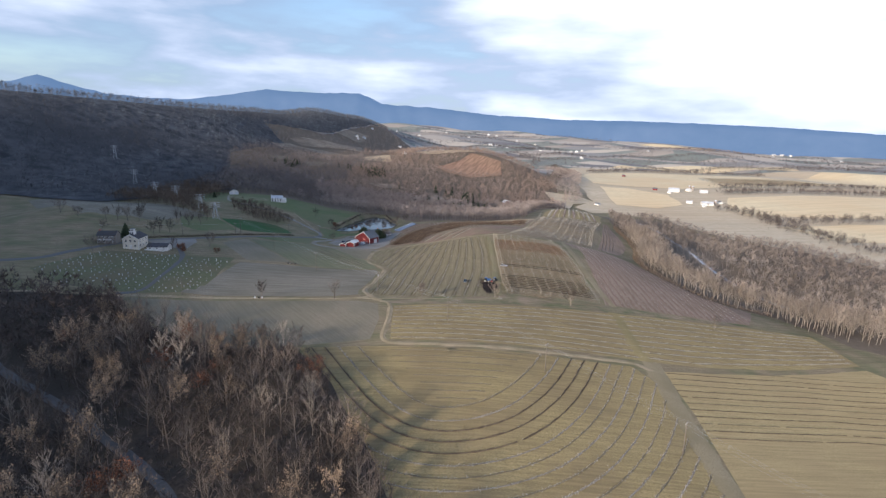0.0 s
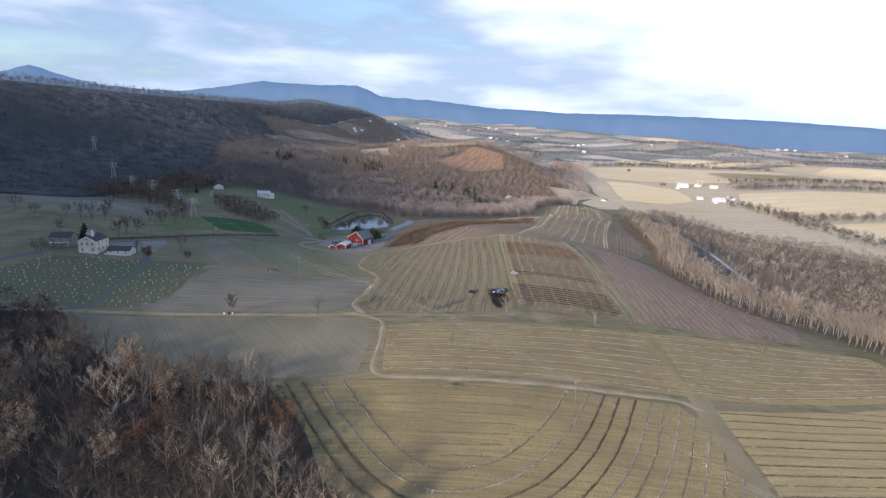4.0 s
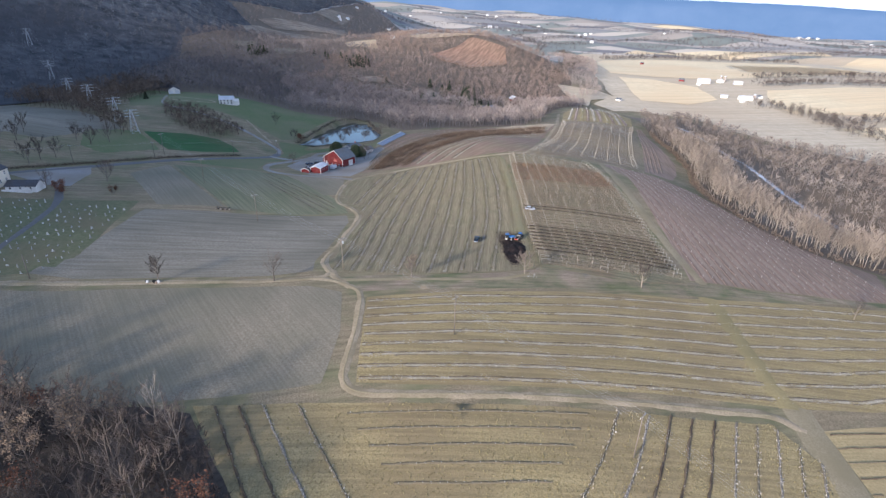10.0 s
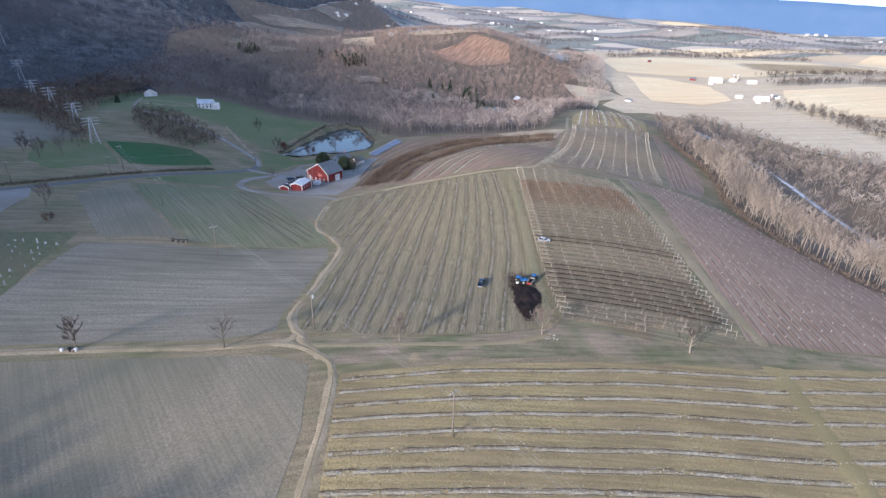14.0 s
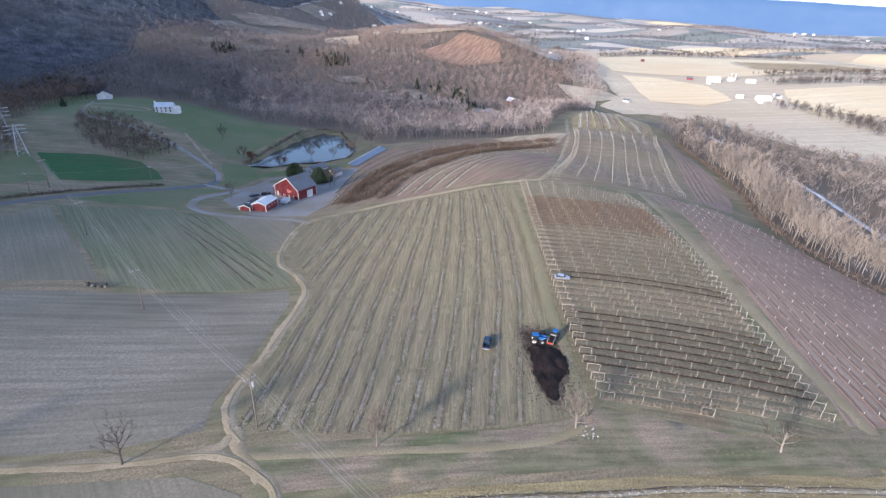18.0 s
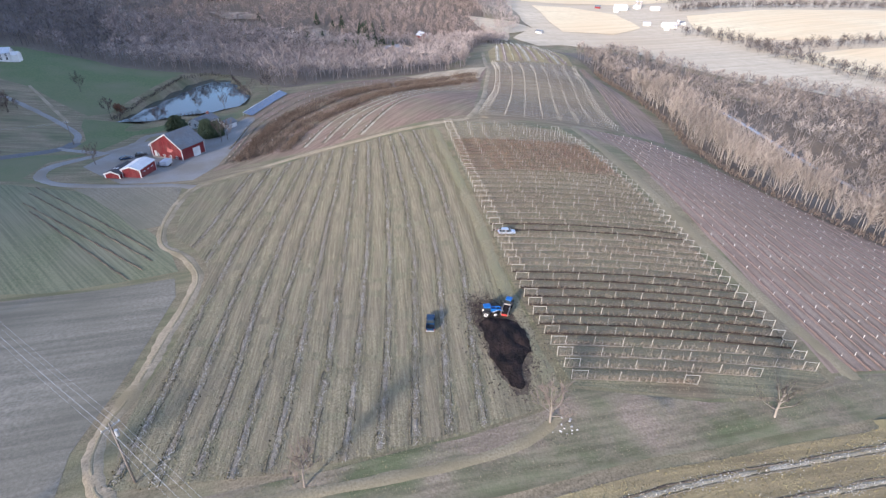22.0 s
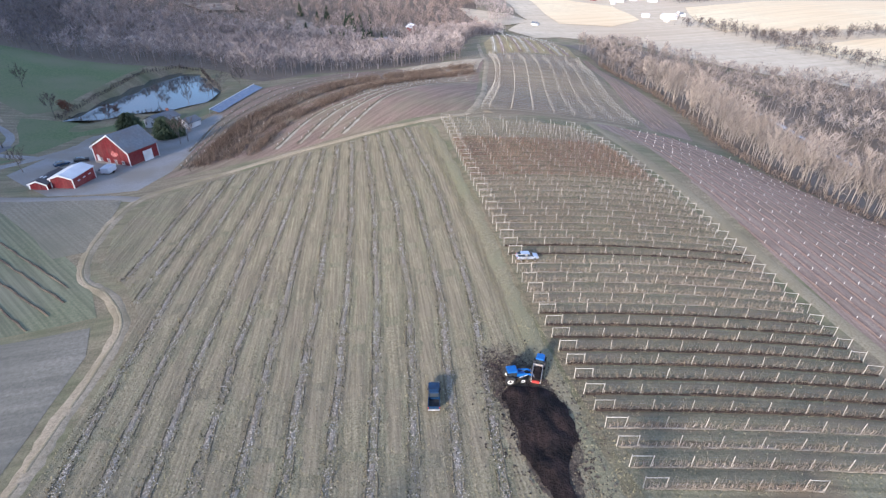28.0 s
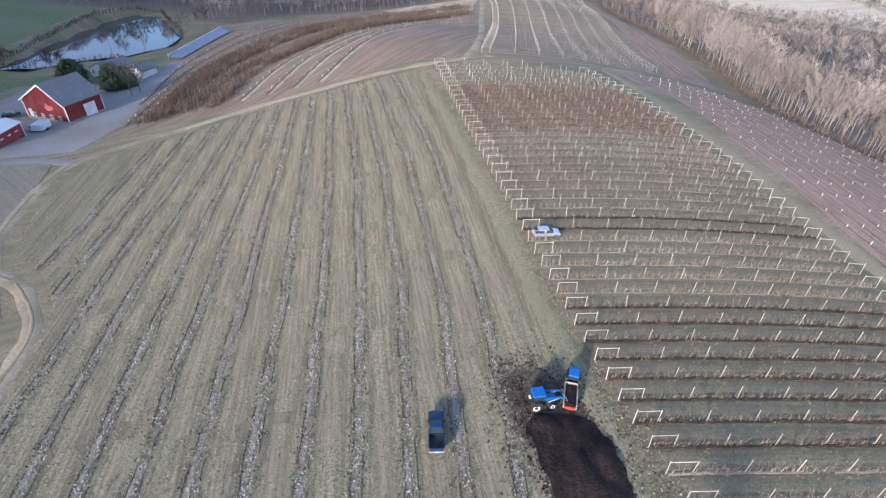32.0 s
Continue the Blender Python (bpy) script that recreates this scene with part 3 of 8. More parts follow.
def inside(x, y, poly):
    c = False
    for (x0, y0), (x1, y1) in zip(poly, poly[1:] + poly[:1]):
        if (y0 > y) != (y1 > y) and x < (x1 - x0) * (y - y0) / (y1 - y0) + x0:
            c = not c
    return c


def within(q, poly):
    """Which of many places lie inside an outline."""
    c = np.zeros(len(q), bool)
    for (x0, y0), (x1, y1) in zip(poly, poly[1:] + poly[:1]):
        if y0 != y1:
            c ^= ((y0 > q[:, 1]) != (y1 > q[:, 1])) & (q[:, 0] < (x1 - x0) * (q[:, 1] - y0) / (y1 - y0) + x0)
    return c


def densify(poly, step, rough=0.0, seed=0):
    out = []
    for i, (a, b) in enumerate(zip(poly, poly[1:] + poly[:1])):
        k = max(1, int(math.dist(a, b) / step))
        for j in range(k):
            x, y = a[0] + (b[0] - a[0]) * j / k, a[1] + (b[1] - a[1]) * j / k
            if rough:
                o = noise.noise_vector(Vector((x / (step * 3), y / (step * 3), seed)))
                x, y = x + o.x * rough, y + o.y * rough
            out.append((x, y))
    return out


def field(name, poly, material, lift=0.08, step=5.0, rough=0.6, label="", category="field", relief=None):
    """A patch of land that lies on the ground."""
    edge = densify(poly, step, rough, len(name))
    xs, ys = [p[0] for p in edge], [p[1] for p in edge]
    pts = [Vector(p) for p in edge]
    small = [(p[0], p[1]) for p in edge]
    g = np.array(np.meshgrid(np.arange(min(xs) // step * step, max(xs), step), np.arange(min(ys) // step * step, max(ys), step))).reshape(2, -1).T
    g = g[within(g, small)]
    if len(g):
        rim_xy = np.array(edge)
        far_in = np.array([np.min((rim_xy[:, 0] - x) ** 2 + (rim_xy[:, 1] - y) ** 2) for x, y in g]) > min(0.4 * step, 2.0) ** 2
        g = g[far_in]
    pts += [Vector((float(x) + 0.013, float(y) + 0.017)) for x, y in g]
    n = len(edge)
    vs, _, fs, src, *_ = delaunay_2d_cdt(pts, [], [list(range(n))], 1, 0.05)
    a = np.array([(v.x, v.y) for v in vs])
    rim = np.array([any(k < n for k in ids) for ids in src])
    z = height(a[:, 0], a[:, 1]) + np.where(rim & (lift < 0.3), lift - 0.045, lift)
    if relief:
        z = z + np.array([relief(x, y) for x, y in a])
    me = mesh_of(name, np.column_stack([a, z]).tolist(), [tuple(f) for f in fs], material, True)
    return tagged(new(name, me), label, category, "", "structure")


def strip(name, points, width, material, lift=0.14, step=3.0, label="", category="track", wander=0.25, kind="structure"):
    """A road or track along a line on the ground."""
    line = smooth_line(points, step)
    vs, fs = [], []
    for i, p in enumerate(line):
        d = line[min(i + 1, len(line) - 1)] - line[max(i - 1, 0)]
        d = d / (np.linalg.norm(d) + 1e-9)
        nx, ny = -d[1], d[0]
        wl_ = width / 2 * (1 + wander * (noise.noise(Vector((p[0] * 0.15, p[1] * 0.15, 1))) + 0.7 * noise.noise(Vector((p[0] * 0.7, p[1] * 0.7, 2)))))
        wr_ = width / 2 * (1 + wander * (noise.noise(Vector((p[0] * 0.15, p[1] * 0.15, 7))) + 0.7 * noise.noise(Vector((p[0] * 0.7, p[1] * 0.7, 8)))))
        for k, s in enumerate((-wl_, -wl_ * 0.5, 0, wr_ * 0.5, wr_)):
            x, y = p[0] + nx * s, p[1] + ny * s
            vs.append((x, y, hz(x, y) + lift - (lift if k in (0, 4) else 0)))
    for i in range(len(line) - 1):
        fs += [(i * 5 + k, i * 5 + k + 1, i * 5 + k + 6, i * 5 + k + 5) for k in range(4)]
    me = mesh_of(name, vs, fs, material, True)
    return tagged(new(name, me), label, category, "", kind)


def row_mesh(name, line, width, tall, material, seed=0, gap=0.0, lift=0.02):
    """A low uneven ridge of cut stems and grass along a line, with breaks."""
    vs, fs, last = [], [], False
    for i, p in enumerate(line):
        d = line[min(i + 1, len(line) - 1)] - line[max(i - 1, 0)]
        d = d / (np.linalg.norm(d) + 1e-9)
        nx, ny = -d[1], d[0]
        q = noise.noise(Vector((p[0] * 0.35, p[1] * 0.35, seed)))
        j = noise.noise(Vector((p[0] * 1.7, p[1] * 1.7, seed + 3)))
        if q < -1 + 2 * gap:
            last = False
            continue
        w = width / 2 * (1 + 0.45 * q + 0.45 * j)
        t = tall * (0.75 + 0.7 * j)
        o = 0.22 * q
        for s, z in ((-w, -0.02), (-w * 0.45, t * 0.8), (w * 0.3, t), (w, -0.02)):
            x, y = p[0] + nx * (s + o), p[1] + ny * (s + o)
            vs.append((x, y, hz(x, y) + 0.1 + lift + z))
        k = len(vs)
        if last:
            fs += [(k - 8 + m, k - 7 + m, k - 3 + m, k - 4 + m) for m in range(3)]
        last = True
    return mesh_of(name, vs, fs, material)


def litter(name, x, y, material, size=(0.06, 0.16), stand=0.6, seed=1, lift=0.1):
    """Loose straw, leaves or tufts: one small tilted blade at each place."""
    rs = np.random.RandomState(seed)
    x, y = np.asarray(x, float), np.asarray(y, float)
    n = len(x)
    c = np.column_stack([x, y, height(x, y) + lift])
    a, r = rs.uniform(0, 6.2832, n), rs.uniform(*size, n)
    d = np.column_stack([np.cos(a), np.sin(a), 0 * a])
    w = np.column_stack([-np.sin(a), np.cos(a), rs.uniform(-0.4, 0.4, n)])
    tip = c + d * (r * rs.uniform(0.6, 1.6, n))[:, None] + np.column_stack([0 * a, 0 * a, r * rs.uniform(0.1, 2.0, n) * stand])
    v = np.stack([c + w * r[:, None] * 0.6, c - w * r[:, None] * 0.6, tip], 1).reshape(-1, 3)
    return mesh_of(name, v.tolist(), [(3 * i, 3 * i + 1, 3 * i + 2) for i in range(n)], material)


def strew(poly, n, seed):
    """Random places inside an outline."""
    rs = np.random.RandomState(seed)
    p = np.array(poly, float)
    lo, hi = p.min(0), p.max(0)
    q = rs.uniform(lo, hi, (n, 2))
    return q[within(q, poly)]


def along(line, n, width, seed):
    """Random places along a line."""
    rs = np.random.RandomState(seed)
    a = np.array([tuple(p) for p in line])
    t = rs.uniform(0, len(a) - 1.001, n)
    k = t.astype(int)
    return a[k] + (a[k + 1] - a[k]) * (t - k)[:, None] + rs.normal(0, width / 2.5, (n, 2))


def clip_line(line, poly):
    """The longest run of a line that lies inside an outline."""
    best, run = [], []
    for p in line:
        if inside(p[0], p[1], poly):
            run.append(p)
        else:
            best, run = (run if len(run) > len(best) else best), []
    return run if len(run) > len(best) else best


def tubes_along(name, line, every, tall, r, material, seed, skip=0.15):
    """Small upright tubes or stakes along a line."""
    s = Shape()
    rnd = random.Random(seed)
    gone = 0.0
    for a, b in zip(line, line[1:]):
        gone += float(np.linalg.norm(b - a))
        if gone >= every:
            gone = 0.0
            if rnd.random() < skip:
                continue
            x, y = a[0] + rnd.uniform(-0.1, 0.1), a[1] + rnd.uniform(-0.1, 0.1)
            z = hz(x, y) + 0.05
            s.tube((x, y, z), (x + rnd.uniform(-0.06, 0.06), y + rnd.uniform(-0.06, 0.06), z + tall * rnd.uniform(0.8, 1.15)), r, r, 4)
    return s.mesh(name, material)


# ---- trees ----
def sliver(v, f, p, q, w):
    """A thin tapering twig of three sides' worth of width: two crossed blades."""
    d = (q - p).normalized()
    u = d.orthogonal().normalized() * w
    k = len(v)
    v += [p + u, p - u, q]
    f.append((k, k + 1, k + 2))


def limb(v, f, pts, r0, r1, n=4):
    k0 = len(v)
    m = len(pts)
    for i, p in enumerate(pts):
        d = (pts[min(i + 1, m - 1)] - pts[max(i - 1, 0)]).normalized()
        u = d.orthogonal().normalized()
        w = d.cross(u)
        r = r0 + (r1 - r0) * i / (m - 1)
        v += [p + (u * math.cos(6.2832 * j / n) + w * math.sin(6.2832 * j / n)) * r for j in range(n)]
    for i in range(m - 1):
        f += [(k0 + i * n + j, k0 + i * n + (j + 1) % n, k0 + (i + 1) * n + (j + 1) % n, k0 + (i + 1) * n + j) for j in range(n)]


def grow(seed, tall, spread, limbs=9, twigs=7, low=0.28, leaf=0, thick=1.0, twig_w=0.035, fork=0.4):
    """The meshes' data of a bare tree: trunk and limbs, crown of branches and twigs, and dry leaves."""
    rnd = random.Random(seed)
    tv, tf, cv, cf, lv, lf = [], [], [], [], [], []
    r = tall * 0.016 * thick
    pts = [Vector((0, 0, -0.4))]
    lean = Vector((rnd.uniform(-0.06, 0.06), rnd.uniform(-0.06, 0.06), 1))
    for i in range(1, 7):
        pts.append(pts[-1] + lean * tall * 0.13 + Vector((rnd.uniform(-1, 1), rnd.uniform(-1, 1), 0)) * tall * 0.012)
    limb(tv, tf, pts, r, r * 0.3, 6)
    for i in range(limbs):
        s = low + (0.97 - low) * (i + rnd.random() * 0.6) / limbs
        k = min(int(s * 6), 5)
        o = pts[k].lerp(pts[k + 1], s * 6 - k)
        az = i * 2.4 + rnd.uniform(-0.5, 0.5)
        up = rnd.uniform(0.35, 0.95) + s * 0.45
        d = Vector((math.cos(az), math.sin(az), up)).normalized()
        ln = spread * (1.05 - 0.55 * s) * rnd.uniform(0.8, 1.2)
        lp = [o]
        for j in range(3):
            d = (d + Vector((rnd.uniform(-0.22, 0.22), rnd.uniform(-0.22, 0.22), 0.16))).normalized()
            lp.append(lp[-1] + d * ln * 0.4)
        limb(tv, tf, lp, r * (0.52 - 0.25 * s), r * 0.09, 4)
        for j in range(5):
            a = 0.3 + 0.7 * j / 4.3
            k2 = min(int(a * 3), 2)
            p = lp[k2].lerp(lp[k2 + 1], min(1, a * 3 - k2))
            bd = (d + Vector((rnd.uniform(-1, 1), rnd.uniform(-1, 1), rnd.uniform(-0.2, 0.7))) * 0.85).normalized()
            bl = ln * rnd.uniform(0.3, 0.5)
            bp = [p, p + bd * bl * 0.5, p + (bd + Vector((0, 0, 0.25))) * bl]
            limb(cv, cf, bp, r * 0.10, r * 0.035, 3)
            for t in range(twigs):
                b0 = bp[0].lerp(bp[2], rnd.uniform(0.2, 1.0))
                td = (bd + Vector((rnd.uniform(-1, 1), rnd.uniform(-1, 1), rnd.uniform(-0.25, 0.9))) * fork * 2).normalized()
                q = b0 + td * bl * rnd.uniform(0.35, 0.75)
                sliver(cv, cf, b0, q, twig_w)
                for _ in range(2):
                    t2 = (td + Vector((rnd.uniform(-1, 1), rnd.uniform(-1, 1), rnd.uniform(-0.3, 0.8))) * 0.8).normalized()
                    b1 = b0.lerp(q, rnd.uniform(0.3, 0.9))
                    sliver(cv, cf, b1, b1 + t2 * bl * 0.35, twig_w * 0.8)
                if leaf and rnd.random() < leaf:
                    for _ in range(4):
                        c = q + Vector((rnd.gauss(0, 0.4), rnd.gauss(0, 0.4), rnd.gauss(0, 0.35)))
                        u = Vector((rnd.uniform(-1, 1), rnd.uniform(-1, 1), rnd.uniform(-1, 1))).normalized() * rnd.uniform(0.10, 0.2)
                        w = u.orthogonal()
                        kk = len(lv)
                        lv += [c + u, c + w, c - u, c - w]
                        lf.append((kk, kk + 1, kk + 2, kk + 3))
    return (tv, tf), (cv, cf), (lv, lf)


def tree_proto(name, seed, tall, spread, bark, twig, leafmat=None, label="", group="", **kw):
    t, c, lf = grow(seed, tall, spread, leaf=0.55 if leafmat else 0, **kw)
    e = thing(name, label, "tree", group=group)
    part("trunk", mesh_of("trunk", *t, bark, True), e)
    part("crown", mesh_of("crown", *c, twig), e)
    if leafmat:
        part("leaves", mesh_of("leaves", *lf, leafmat), e, "clinging dry leaves")
    return e


def conifer(name, seed, tall, wide, label, at, bushy=False):
    rnd = random.Random(seed)
    s = Shape().tube((0, 0, -0.3), (0, 0, tall * 0.97), tall * 0.018, 0.02, 6)
    e = thing(name, label, "tree", at)
    part("trunk", s.mesh("trunk", M_BARK), e)
    v, f = [], []
    for i in range(34):
        h = 0.08 + 0.9 * i / 33
        rad = wide / 2 * (1 - h) ** 0.8 * rnd.uniform(0.8, 1.15) + 0.15
        if bushy:
            rad = wide / 2 * math.sqrt(max(0.03, 1 - ((h - 0.45) / 0.58) ** 2)) * rnd.uniform(0.75, 1.1)
        for j in range(26 if bushy else 13):
            az = rnd.uniform(0, 6.2832)
            q = Vector((math.cos(az) * rad, math.sin(az) * rad, tall * h - rad * rnd.uniform(0.1, 0.5)))
            p = Vector((0, 0, tall * h + 0.2))
            for b in range(3):
                a = p.lerp(q, 0.25 + 0.25 * b)
                o = Vector((rnd.uniform(-1, 1), rnd.uniform(-1, 1), rnd.uniform(-0.7, 0.3))) * rad * 0.35
                sliver(v, f, a, q.lerp(a, 0.3) + o, 0.14 + rad * 0.05)
    part("crown", mesh_of("crown", v, f, M_NEEDLE), e)
    return e


def wood(name, places, material, label, tall=(11, 17), blades=20, width=0.3, seed=1, spread=0.30):
    """A far bare wood as one sheet: each tree a thin trunk and a rounded crown of fine branching sprays."""
    rs = np.random.RandomState(seed)
    p = np.array(places, float)
    n = len(p)
    h = rs.uniform(*tall, n)
    base = np.column_stack([p, height(p[:, 0], p[:, 1]) - 0.3])
    up = np.zeros((n, 3))
    up[:, 2] = h
    V = []
    tw = rs.uniform(0.10, 0.2, n)[:, None]
    lean = np.column_stack([rs.normal(0, 0.5, n), rs.normal(0, 0.5, n), 0 * h])
    V.append(np.stack([base + tw * (1, 0, 0), base - tw * (1, 0, 0), base + up * 0.8 + lean], 1))
    V.append(np.stack([base + tw * (0, 1, 0), base - tw * (0, 1, 0), base + up * 0.8 + lean], 1))
    for b in range(blades):
        az = rs.uniform(0, 6.2832, n)
        el = np.arcsin(rs.uniform(-0.45, 1.0, n))
        r = rs.uniform(0.75, 1.12, n)
        q = base + up * 0.60 + np.column_stack([np.cos(az) * np.cos(el) * h * spread * r, np.sin(az) * np.cos(el) * h * spread * r, np.sin(el) * h * 0.40 * r])
        o = base + lean * 0.5 + up * (0.30 + 0.35 * (np.sin(el) * 0.5 + 0.5))[:, None]
        m = o * 0.45 + q * 0.55
        w = (width * rs.uniform(0.5, 1.1, n))[:, None]
        side = np.column_stack([-np.sin(az), np.cos(az), rs.uniform(-0.5, 0.5, n)])
        V.append(np.stack([o, m + side * w * 0.6, q], 1))
        for sg in (-1, 1):
            t = q + side * sg * h[:, None] * rs.uniform(0.05, 0.13, n)[:, None] + np.column_stack([rs.normal(0, 0.4, n), rs.normal(0, 0.4, n), rs.uniform(-0.2, 1.1, n)])
            V.append(np.stack([m + side * sg * 0.1, m + (q - m) * 0.4 + side * sg * w, t], 1))
    V = np.concatenate(V).reshape(-1, 3)
    me = bpy.data.meshes.new(name)
    me.vertices.add(len(V))
    me.vertices.foreach_set("co", V.ravel())
    nt = len(V) // 3
    me.loops.add(len(V))
    me.loops.foreach_set("vertex_index", np.arange(len(V)))
    me.polygons.add(nt)
    me.polygons.foreach_set("loop_start", np.arange(nt) * 3)
    me.update(calc_edges=True)
    me.materials.append(material)
    return tagged(new(name, me), label, "woodland", "", "stuff")


def scatter(poly, gap, seed, jitter=0.4, keep=1.0, test=None):
    rnd = random.Random(seed)
    xs, ys = [p[0] for p in poly], [p[1] for p in poly]
    out, y, k = [], min(ys), 0
    while y < max(ys):
        x = min(xs) + (gap / 2 if k % 2 else 0)
        while x < max(xs):
            a, b = x + rnd.uniform(-1, 1) * gap * jitter, y + rnd.uniform(-1, 1) * gap * jitter
            if rnd.random() < keep and inside(a, b, poly) and (test is None or test(a, b)):
                out.append((a, b))
            x += gap
        y += gap * 0.87
        k += 1
    return out
# ---- the land ----
def spread_axis(bands, far):
    """Grid lines at the steps of the bands (from, to, step), then ever wider out to far."""
    a = [v for lo, hi, step in bands for v in np.arange(lo, hi - 0.01, step)] + [bands[-1][1]]
    s, right, left = bands[-1][2], [], []
    while (right or a)[-1] < far:
        s *= 1.3
        right.append(min((right or a)[-1] + s, far))
    s = bands[0][2]
    while (left or a[:1])[-1] > -far:
        s *= 1.3
        left.append(max((left or a[:1])[-1] - s, -far))
    return np.array(left[::-1] + a + right)


gx, gy = spread_axis([(-1200, -300, 12.5), (-300, 300, 5), (300, 1100, 16), (1100, 2800, 45)], 4950), spread_axis([(-60, 760, 5), (760, 2400, 14), (2400, 4100, 40)], 4950)
X, Y = np.meshgrid(gx, gy)
Z = height(X, Y)
nx_, ny_ = len(gx), len(gy)
idx = np.arange(nx_ * ny_).reshape(ny_, nx_)
quads = np.stack([idx[:-1, :-1], idx[:-1, 1:], idx[1:, 1:], idx[1:, :-1]], -1).reshape(-1, 4)
ground = tagged(new("ground", mesh_of("ground", np.column_stack([X.ravel(), Y.ravel(), Z.ravel()]).tolist(), [tuple(q) for q in quads.tolist()], M_GROUND, True)),
                "rolling valley ground of winter grass and distant fields", "ground", "", "structure")


def ridge(name, line, material, label, foot=20, deep=500, seed=3):
    """A far ridge: a crest line of (bearing, distance, height), rising from the plain."""
    b0 = [np.array(q, float) for q in line]
    pts = []
    for a, b in zip(b0, b0[1:]):
        k = max(2, int(abs(b[0] - a[0]) * 2.5))
        pts += [a + (b - a) * i / k for i in range(k)]
    pts.append(b0[-1])
    vs, fs = [], []
    for i, (bear, dist, top) in enumerate(pts):
        top = top + 7 * noise.noise(Vector((bear * 0.9, seed, 0))) + 3.0 * noise.noise(Vector((bear * 4, seed, 5)))
        for j, (dd, hh) in enumerate(((-deep, 0.0), (-deep * 0.75, 0.14), (-deep * 0.5, 0.42), (-deep * 0.25, 0.78), (0, 1.0), (150, 0.6))):
            d = dist + dd * (1 + 0.25 * noise.noise(Vector((bear * 0.7, j, seed))))
            z = foot + (top - foot) * hh
            vs.append((math.sin(radians(bear)) * d, math.cos(radians(bear)) * d, z))
    for i in range(len(pts) - 1):
        fs += [(i * 6 + k, i * 6 + k + 1, i * 6 + k + 7, i * 6 + k + 6) for k in range(5)]
    return tagged(new(name, mesh_of(name, vs, fs, material, True)), label, "mountain ridge", "", "structure")


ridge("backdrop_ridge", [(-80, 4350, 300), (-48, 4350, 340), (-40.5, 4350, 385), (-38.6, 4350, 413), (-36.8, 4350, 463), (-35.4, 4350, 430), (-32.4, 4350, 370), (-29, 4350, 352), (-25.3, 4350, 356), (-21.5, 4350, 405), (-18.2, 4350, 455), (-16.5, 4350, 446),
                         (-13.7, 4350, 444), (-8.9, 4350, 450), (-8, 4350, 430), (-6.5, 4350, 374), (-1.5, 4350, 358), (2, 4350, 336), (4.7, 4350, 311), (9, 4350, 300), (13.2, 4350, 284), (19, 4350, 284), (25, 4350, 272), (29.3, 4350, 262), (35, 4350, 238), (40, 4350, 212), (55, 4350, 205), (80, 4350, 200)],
      M_RIDGE, "long wooded mountain ridge on the horizon, haze painted in", seed=3)

# an unseen hill, added out of view to keep the western valley in shade
SHADE_HILL = [(-310, 60), (-262, 130), (-232, 152), (-205, 158), (-171, 178), (-150, 182), (-110, 188), (-75, 198), (-38, 228), (13, 258), (80, 281), (163, 304), (300, 321), (416, 325), (560, 296), (680, 220), (740, 120)]
vs, fs = [], []
for j in range(71):
    t = -310 + 15 * j
    top = float(np.interp(t, *zip(*SHADE_HILL))) + 6 * noise.noise(Vector((t * 0.03, 2, 0)))
    for off, k in ((-340, 0.0), (-220, 0.22), (-110, 0.66), (-40, 0.93), (0, 1.0), (40, 0.93), (110, 0.66), (200, 0.22), (280, 0.0)):
        vs.append((-492 - 0.72 * t - 0.69 * off, -12 + 0.69 * t - 0.72 * off, 38 + (top - 38) * k + 3 * noise.noise(Vector((t * 0.05, off * 0.02, 4)))))
for j in range(70):
    fs += [(j * 9 + k, j * 9 + k + 1, j * 9 + k + 10, j * 9 + k + 9) for k in range(8)]
tagged(new("backdrop_shoulder", mesh_of("backdrop_shoulder", vs, fs, M_MOUNTAIN, True)), "unseen hill added to shade the western valley", "mountain ridge", "", "structure")

# ---- fields ----
LEFT_TRACK = [(-34, 255), (-38, 260), (-40, 268), (-38, 279), (-36.5, 293), (-35, 306), (-35, 316), (-40, 326), (-47, 334), (-49, 350), (-46, 370)]
HAY = [(-35, 258), (-37, 268), (-36, 280), (-34, 294), (-32.5, 308), (-32.5, 318), (-38, 329), (-44.5, 337), (-46, 350), (-43, 369), (-34, 376), (-12, 386), (15, 393), (37, 397), (36, 365), (35, 330), (33.5, 300), (33, 280), (33, 262), (15, 258), (-10, 256)]
TRELLIS = [(36, 265), (58, 258.5), (72, 257.5), (85.5, 260), (86.5, 283), (87.5, 306), (89, 330), (88.5, 350), (87.5, 370), (85, 392), (60, 398), (41, 402.5), (38.5, 365), (37.5, 339), (36, 310), (35, 285)]
TOPBLOCK = [(57, 405), (92, 404), (122, 406), (150, 480), (184, 590), (150, 588), (114, 586), (86, 500)]
FARBLOCK = [(116, 590), (184, 594), (206, 660), (207, 712), (190, 736), (160, 704), (130, 645)]
STRAW_BANK = [(46, 541), (66, 555), (96, 561), (104, 558), (86, 512), (73, 499), (58, 516)]
REDBLOCK = [(95, 403), (104, 375), (98, 330), (92, 285), (88, 262), (110, 262), (170, 268), (190, 300), (166, 318), (152, 350), (142, 380), (128, 398)]
REDSIDE = [(126, 407), (140, 400), (152, 420), (166, 455), (176, 510), (192, 590), (186, 588), (152, 480)]
SHRUB = [(-43, 385), (-40, 425), (-39, 455), (-27, 492), (0, 520), (30, 537), (60, 545), (92, 540), (104, 555), (84, 500), (68, 450), (55, 410), (15, 399), (-17, 391)]
